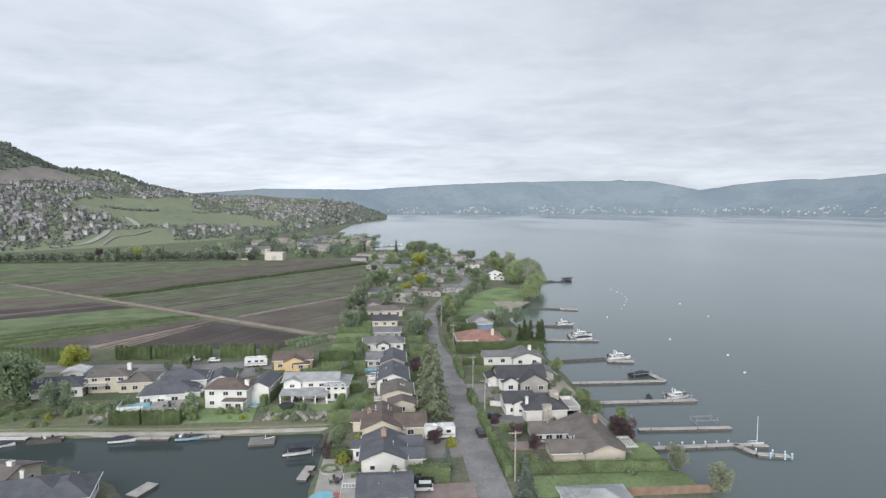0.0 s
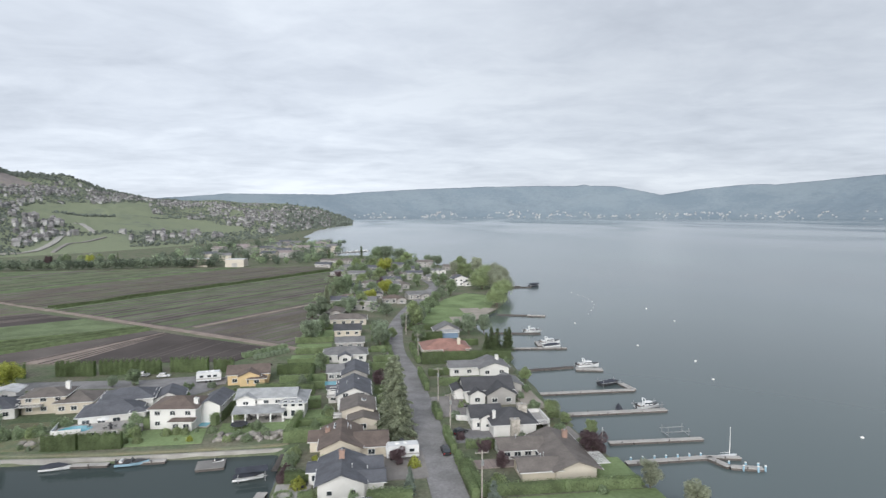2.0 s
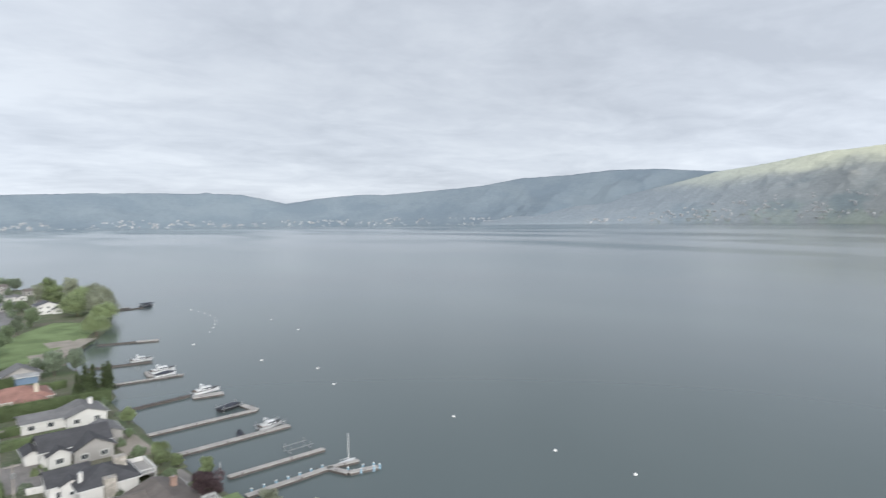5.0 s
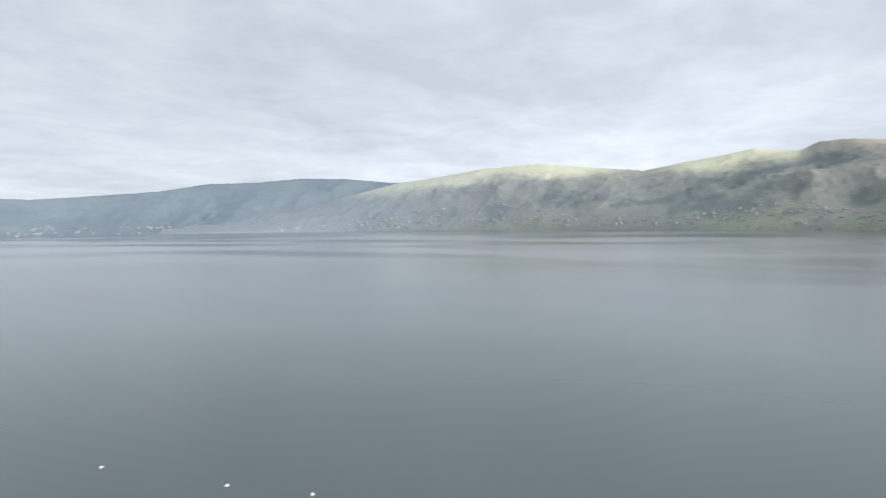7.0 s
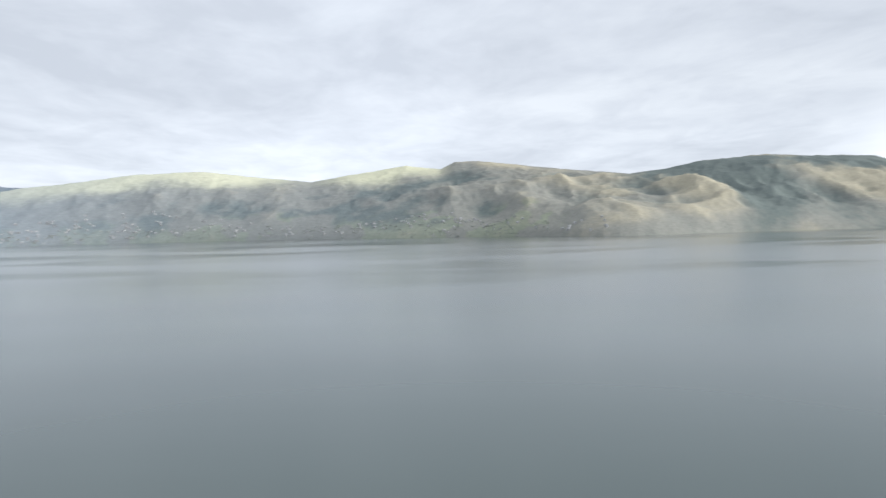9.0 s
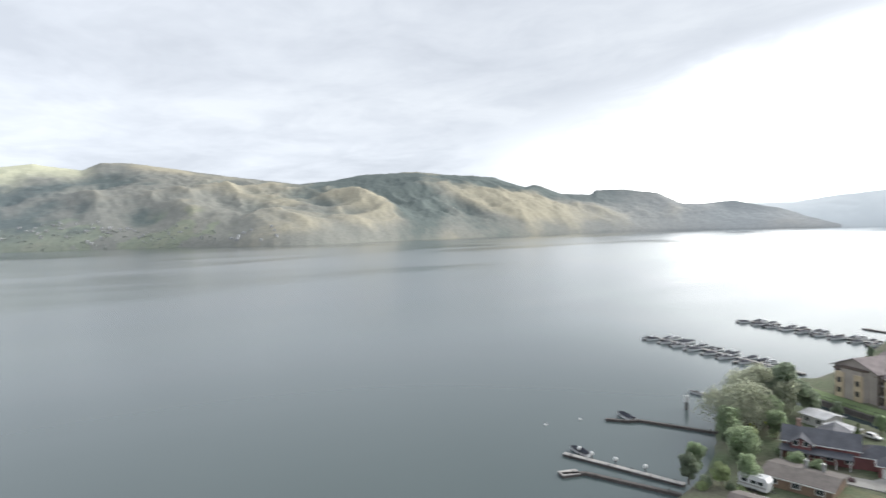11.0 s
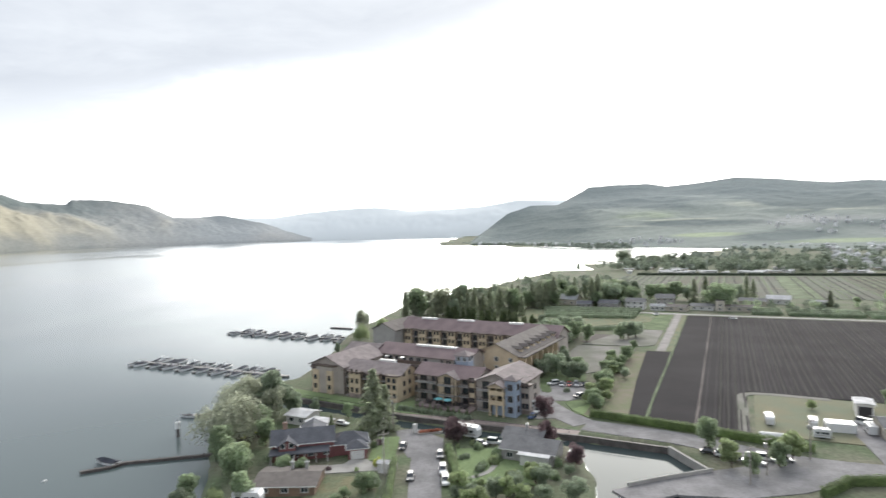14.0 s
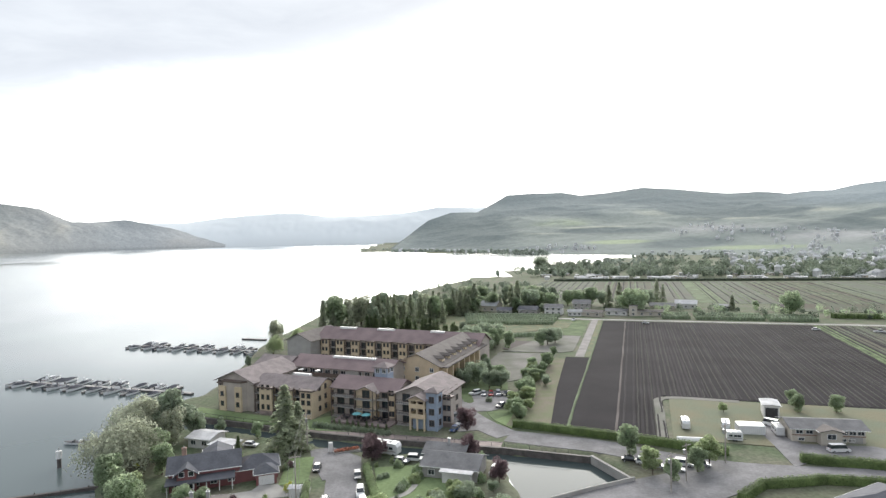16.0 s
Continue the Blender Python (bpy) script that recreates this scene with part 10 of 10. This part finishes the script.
for i in range(14):
    part("panel", shared("panel", lambda: Shape().box(0.02, 2.0, -0.04, 0.04, 0, 1.5).mesh("panel", M["deck_brown"])), "deck_brown", e, m=pose(10 + 2.05 * i - 5, 0, 0))
    part("post", shared("ppost", lambda: Shape().box(-0.07, 0.07, -0.07, 0.07, 0, 1.7).mesh("post", M["deck_brown"])), "deck_brown", e, m=pose(10 + 2.05 * i - 5, 0, 0))


# ======== garden and terrace things ========
def patio_umbrella(x, y, z=GZ, mat="teal_cloth", label="open teal parasol on a terrace"):
    e = thing("patio_umbrella", x, y, z, 0, label, "parasol")
    part("base", Shape().tube((0, 0, 0), (0, 0, 0.12), 0.3, 0.26, 10), "dark_metal", e)
    part("pole", Shape().tube((0, 0, 0.1), (0, 0, 2.5), 0.03, 0.03, 6), "metal", e)
    ring = [(1.4 * math.cos(q), 1.4 * math.sin(q)) for q in np.linspace(0, 2 * math.pi, 9)[:-1]]
    part("canopy", Shape().loft([[(a_, b, 2.15) for a_, b in ring], [(a_ * 0.55, b * 0.55, 2.42) for a_, b in ring], [(a_ * 0.04, b * 0.04, 2.62) for a_, b in ring]]), mat, e)


def patio_chair(x, y, rz, z=GZ, mat="dark_metal", label="dark garden chair on a terrace"):
    e = thing("garden_chair", x, y, z, rz, label, "chair", "terrace chairs")
    part("seat", shared(("pcs", mat), lambda: Shape().box(-0.26, 0.26, -0.26, 0.26, 0.40, 0.46).mesh("seat", M[mat])), mat, e)
    part("backrest", shared(("pcb", mat), lambda: Shape().loft([[(-0.26, -0.26, 0.46), (0.26, -0.26, 0.46), (0.26, -0.22, 0.46), (-0.26, -0.22, 0.46)], [(-0.24, -0.38, 0.95), (0.24, -0.38, 0.95), (0.24, -0.34, 0.95), (-0.24, -0.34, 0.95)]]).mesh("backrest", M[mat])), mat, e)
    for sx in (-0.23, 0.23):
        for sy in (-0.23, 0.23):
            part("leg", shared(("pcl", mat), lambda: Shape().box(-0.025, 0.025, -0.025, 0.025, 0, 0.42).mesh("leg", M[mat])), mat, e, m=pose(sx, sy, 0))


def patio_set(x, y, z=GZ):
    e = thing("patio_table", x, y, z, 0, "round dark garden table on a terrace", "table")
    part("tabletop", shared("ptt", lambda: Shape().tube((0, 0, 0.70), (0, 0, 0.75), 0.6, 0.6, 14).mesh("tabletop", M["dark_metal"])), "dark_metal", e)
    part("pedestal", shared("ptp", lambda: Shape().tube((0, 0, 0), (0, 0, 0.7), 0.12, 0.06, 8).tube((0, 0, 0), (0, 0, 0.04), 0.35, 0.3, 10).mesh("pedestal", M["dark_metal"])), "dark_metal", e)
    for k in range(4):
        q = math.pi / 2 * k + 0.4
        patio_chair(x + 0.95 * math.cos(q), y + 0.95 * math.sin(q), math.degrees(q) + 90, z)


def sun_lounger(x, y, rz, z=GZ):
    e = thing("sun_lounger", x, y, z, rz, "red plastic lounge chair by the round pool", "lounger", "loungers by the pool")
    part("seat", Shape().box(-0.35, 0.35, -0.2, 1.2, 0.26, 0.34), "red_plastic", e)
    part("backrest", Shape().loft([[(-0.35, -0.2, 0.3), (0.35, -0.2, 0.3), (0.35, -0.12, 0.3), (-0.35, -0.12, 0.3)], [(-0.33, -0.62, 0.95), (0.33, -0.62, 0.95), (0.33, -0.54, 0.97), (-0.33, -0.54, 0.97)]]), "red_plastic", e)
    for sx in (-0.3, 0.3):
        for sy in (-0.1, 1.1):
            part("leg", Shape().box(sx - 0.03, sx + 0.03, sy - 0.03, sy + 0.03, 0, 0.27), "red_plastic", e)


TZ = GZ + 0.14
sun_lounger(-9.4, 102.4, 80, TZ), sun_lounger(-9.3, 101.0, 95, TZ)
patio_set(-9.4, 116.0, TZ), patio_set(-10.5, 107.4, TZ), patio_set(-25.0, 154.6, TZ), patio_set(-20.0, 154.2, TZ)
patio_umbrella(-56.6, 150.4, GZ + 1.2, "trim", "open white parasol on the pool terrace")
patio_set(-55.0, 150.0, GZ + 1.2), patio_chair(-60.0, 151.0, 160, GZ + 1.2)
for u in (46.0, 49.0, 52.0, 55.0, 58.0):
    q = lodge.matrix_basis @ Vector((u, 5.0 + 0.8 * math.sin(u), 0))
    patio_set(q.x, q.y, GZ + 0.35)
    if u in (49.0, 52.0):
        q = lodge.matrix_basis @ Vector((u + 1.2, 6.8, 0))
        patio_umbrella(q.x, q.y, GZ + 0.35)
for k in range(9):
    q = lodge.matrix_basis @ Vector((45 + 2.0 * k, 10.2 + 0.5 * math.sin(k * 2.1), 0))
    plant("cedar", q.x, q.y, 1.8, 2.4, label="small dark columnar evergreen before the terrace")

# a round bed, a trampoline and rockery in the lagoon gardens
e = thing("planting_bed", -12.2, 112.6, GZ + 0.1, 0, "round raised bed ringed by clipped plants", "flower bed")
ring = np.linspace(0, 2 * math.pi, 25)[:-1]
part("edging", Shape().loft([[(r * math.cos(q), r * math.sin(q), z) for q in ring] for r, z in ((1.9, -0.2), (1.9, 0.28), (1.0, 0.28), (1.0, 0.1))]), "concrete", e)
r_ = np.random.RandomState(8)
q_ = r_.uniform(0, 6.28, 420)
part("foliage", cards(np.stack([np.cos(q_) * 1.5, np.sin(q_) * 1.5, np.full(420, 0.45)], 1) + r_.normal(size=(420, 3)) * 0.14, r_.normal(size=(420, 3)) + np.array([0, 0, 0.8]), 0.12, r_), "cedar", e)
e = thing("trampoline", -26.6, 149.6, GZ + 0.05, 0, "round black trampoline on the lawn", "trampoline")
ring = np.linspace(0, 2 * math.pi, 21)[:-1]
part("mat", Shape().tube((0, 0, 0.82), (0, 0, 0.86), 1.65, 1.65, 20), "dark_metal", e)
part("pad", Shape().loft([[(r * math.cos(q), r * math.sin(q), z) for q in ring] for r, z in ((1.6, 0.84), (1.6, 0.92), (1.95, 0.92), (1.95, 0.84))], False), "canvas", e)
for k in range(6):
    q = k * math.pi / 3
    part("leg", Shape().tube((1.8 * math.cos(q), 1.8 * math.sin(q), 0), (1.8 * math.cos(q), 1.8 * math.sin(q), 0.85), 0.04, 0.04, 6), "metal", e)


def rockery(x0, y0, x1, y1, deep, n, label, seed):
    r = np.random.RandomState(seed)
    e = thing("rock_terrace", x0, y0, GZ - 0.2, math.degrees(math.atan2(y1 - y0, x1 - x0)), label, "rockery")
    L = math.hypot(x1 - x0, y1 - y0)

    def rock(k):
        g = np.random.RandomState(k)
        q = np.linspace(0, 2 * math.pi, 8)[:-1]
        return Shape().loft([[(s * math.cos(w) * g.uniform(0.8, 1.15), s * 0.8 * math.sin(w) * g.uniform(0.8, 1.15), z) for w in q] for s, z in ((0.48, -0.2), (0.55, 0.15), (0.42, 0.42), (0.18, 0.52))]).mesh("rock", M["rock"])

    for i in range(n):
        v = r.rand()
        s = r.uniform(0.9, 2.0)
        part("rock", shared(("rock", i % 5), lambda: rock(i % 5)), "rock", e, m=pose(r.uniform(0, L), v * deep, 0.5 * v, 0, 0, r.uniform(0, 360)) @ Matrix.Diagonal((s * 1.3, s, s * 0.8, 1)))


rockery(-30.5, 141.3, -15.5, 140.8, 3.6, 58, "terraced garden rockery of grey boulders", 2), rockery(-70, 144.0, -66.2, 148.0, 2.5, 14, "small garden rockery of grey boulders", 5)
for i in range(40):  # low garden growth on the lagoon slope
    x = RT.uniform(-96, -16)
    y = RT.uniform(141.5, 151.0) if x < -67 or x > -48 else RT.uniform(142.8, 146.5)
    if -29 < x < -15:
        y = RT.uniform(140.2, 145.0)
    plant(("shrub", "shrub_fresh", "shrub_dark", "shrub", "shrub_yellow" if i % 4 == 0 else "shrub_fresh")[i % 5], x, y, RT.uniform(0.7, 1.5), RT.uniform(0.6, 0.95))
for x, y, hh in ((-77.5, 149.5, 2.6), (-74.5, 150.2, 2.4), (-72.0, 150.5, 2.2), (-70.5, 151.0, 2.4), (-66.5, 154.0, 2.6), (-68, 155, 2.5), (-50.5, 150.0, 2.4), (-49.0, 147.5, 2.2), (-42.0, 147.0, 1.6), (-40.0, 147.5, 1.6), (-38.0, 147.0, 1.5), (-51.0, 154.5, 3.0)):
    plant("shrub_fresh" if hh < 2.3 else "shrub", x, y, hh, 0.8)
# a dark gangway at the lagoon's corner, a low white wall on the street
e = thing("gangway", -14.5, 132.4, GZ - 0.1, 0, "dark timber gangway down to the lagoon", "gangway")
part("deck", Shape().loft([[(-0.6, 0, 0), (0.6, 0, 0), (0.6, 0, 0.12), (-0.6, 0, 0.12)], [(-1.6, -6.2, -0.8), (-0.4, -6.2, -0.8), (-0.4, -6.2, -0.68), (-1.6, -6.2, -0.68)]]), "deck_dark", e)
for off in (-0.6, 0.6):
    part("railing", Shape().tube((off, 0, 1.0), (off - 1.0, -6.2, 0.2), 0.05, 0.05, 6).tube((off, 0, 0), (off, 0, 1.0), 0.05, 0.05, 6).tube((off - 0.5, -3.1, -0.4), (off - 0.5, -3.1, 0.6), 0.05, 0.05, 6).tube((off - 1.0, -6.2, -0.8), (off - 1.0, -6.2, 0.2), 0.05, 0.05, 6), "dark_metal", e)
e = thing("garden_wall", 24.6, 147.4, GZ, -16, "low white rendered street wall", "wall")
part("panel", Shape().box(0, 4.8, -0.12, 0.12, -0.2, 1.15), "white", e)
part("coping", Shape().box(-0.05, 4.85, -0.18, 0.18, 1.15, 1.24), "trim", e)
plot("bare_yard", [(44.5, 153), (49.5, 152), (49, 168), (44, 172), (43.5, 160)], "sand", "bare tan yard above the lake", 0.20)
plot("shore_edge", [(45, 131), (50.5, 130), (50, 139), (45, 138)], "gravel", "gravelly shore edge", 0.21)
for x, y, k, hh in ((47.5, 143.5, "fresh", 3.6), (50.0, 140.5, "fresh", 3.0), (48.5, 126.0, "fresh", 2.6), (49.8, 123.0, "broad", 2.6), (44.5, 173.0, "gold", 2.2), (47.5, 166.0, "broad", 2.4)):
    plant(k, x, y, hh, 1.3)
e = thing("utility_cabinet", 40.4, -150.8, GZ, 14, "white utility cabinet at the road end", "cabinet")
part("body", Shape().box(-0.5, 0.5, -0.4, 0.4, 0.1, 2.3, 0.03), "trim", e)
part("base", Shape().box(-0.6, 0.6, -0.5, 0.5, -0.2, 0.12), "concrete", e)
part("door", Shape().box(-0.42, 0.42, 0.4, 0.44, 0.3, 2.1), "white", e)
road("garden_path", [(30.5, -121.0), (28.5, -121.3), (25.5, -123.0), (23.1, -125.1), (21.5, -128.5)], 1.2, "concrete", "curving pale garden path", 0.2)
for o in list(PLANT.values()):  # the first of each plant stands in the wood
    o.matrix_basis = pose(-260 + RT.uniform(-30, 30), 620 + RT.uniform(-30, 30), GZ)
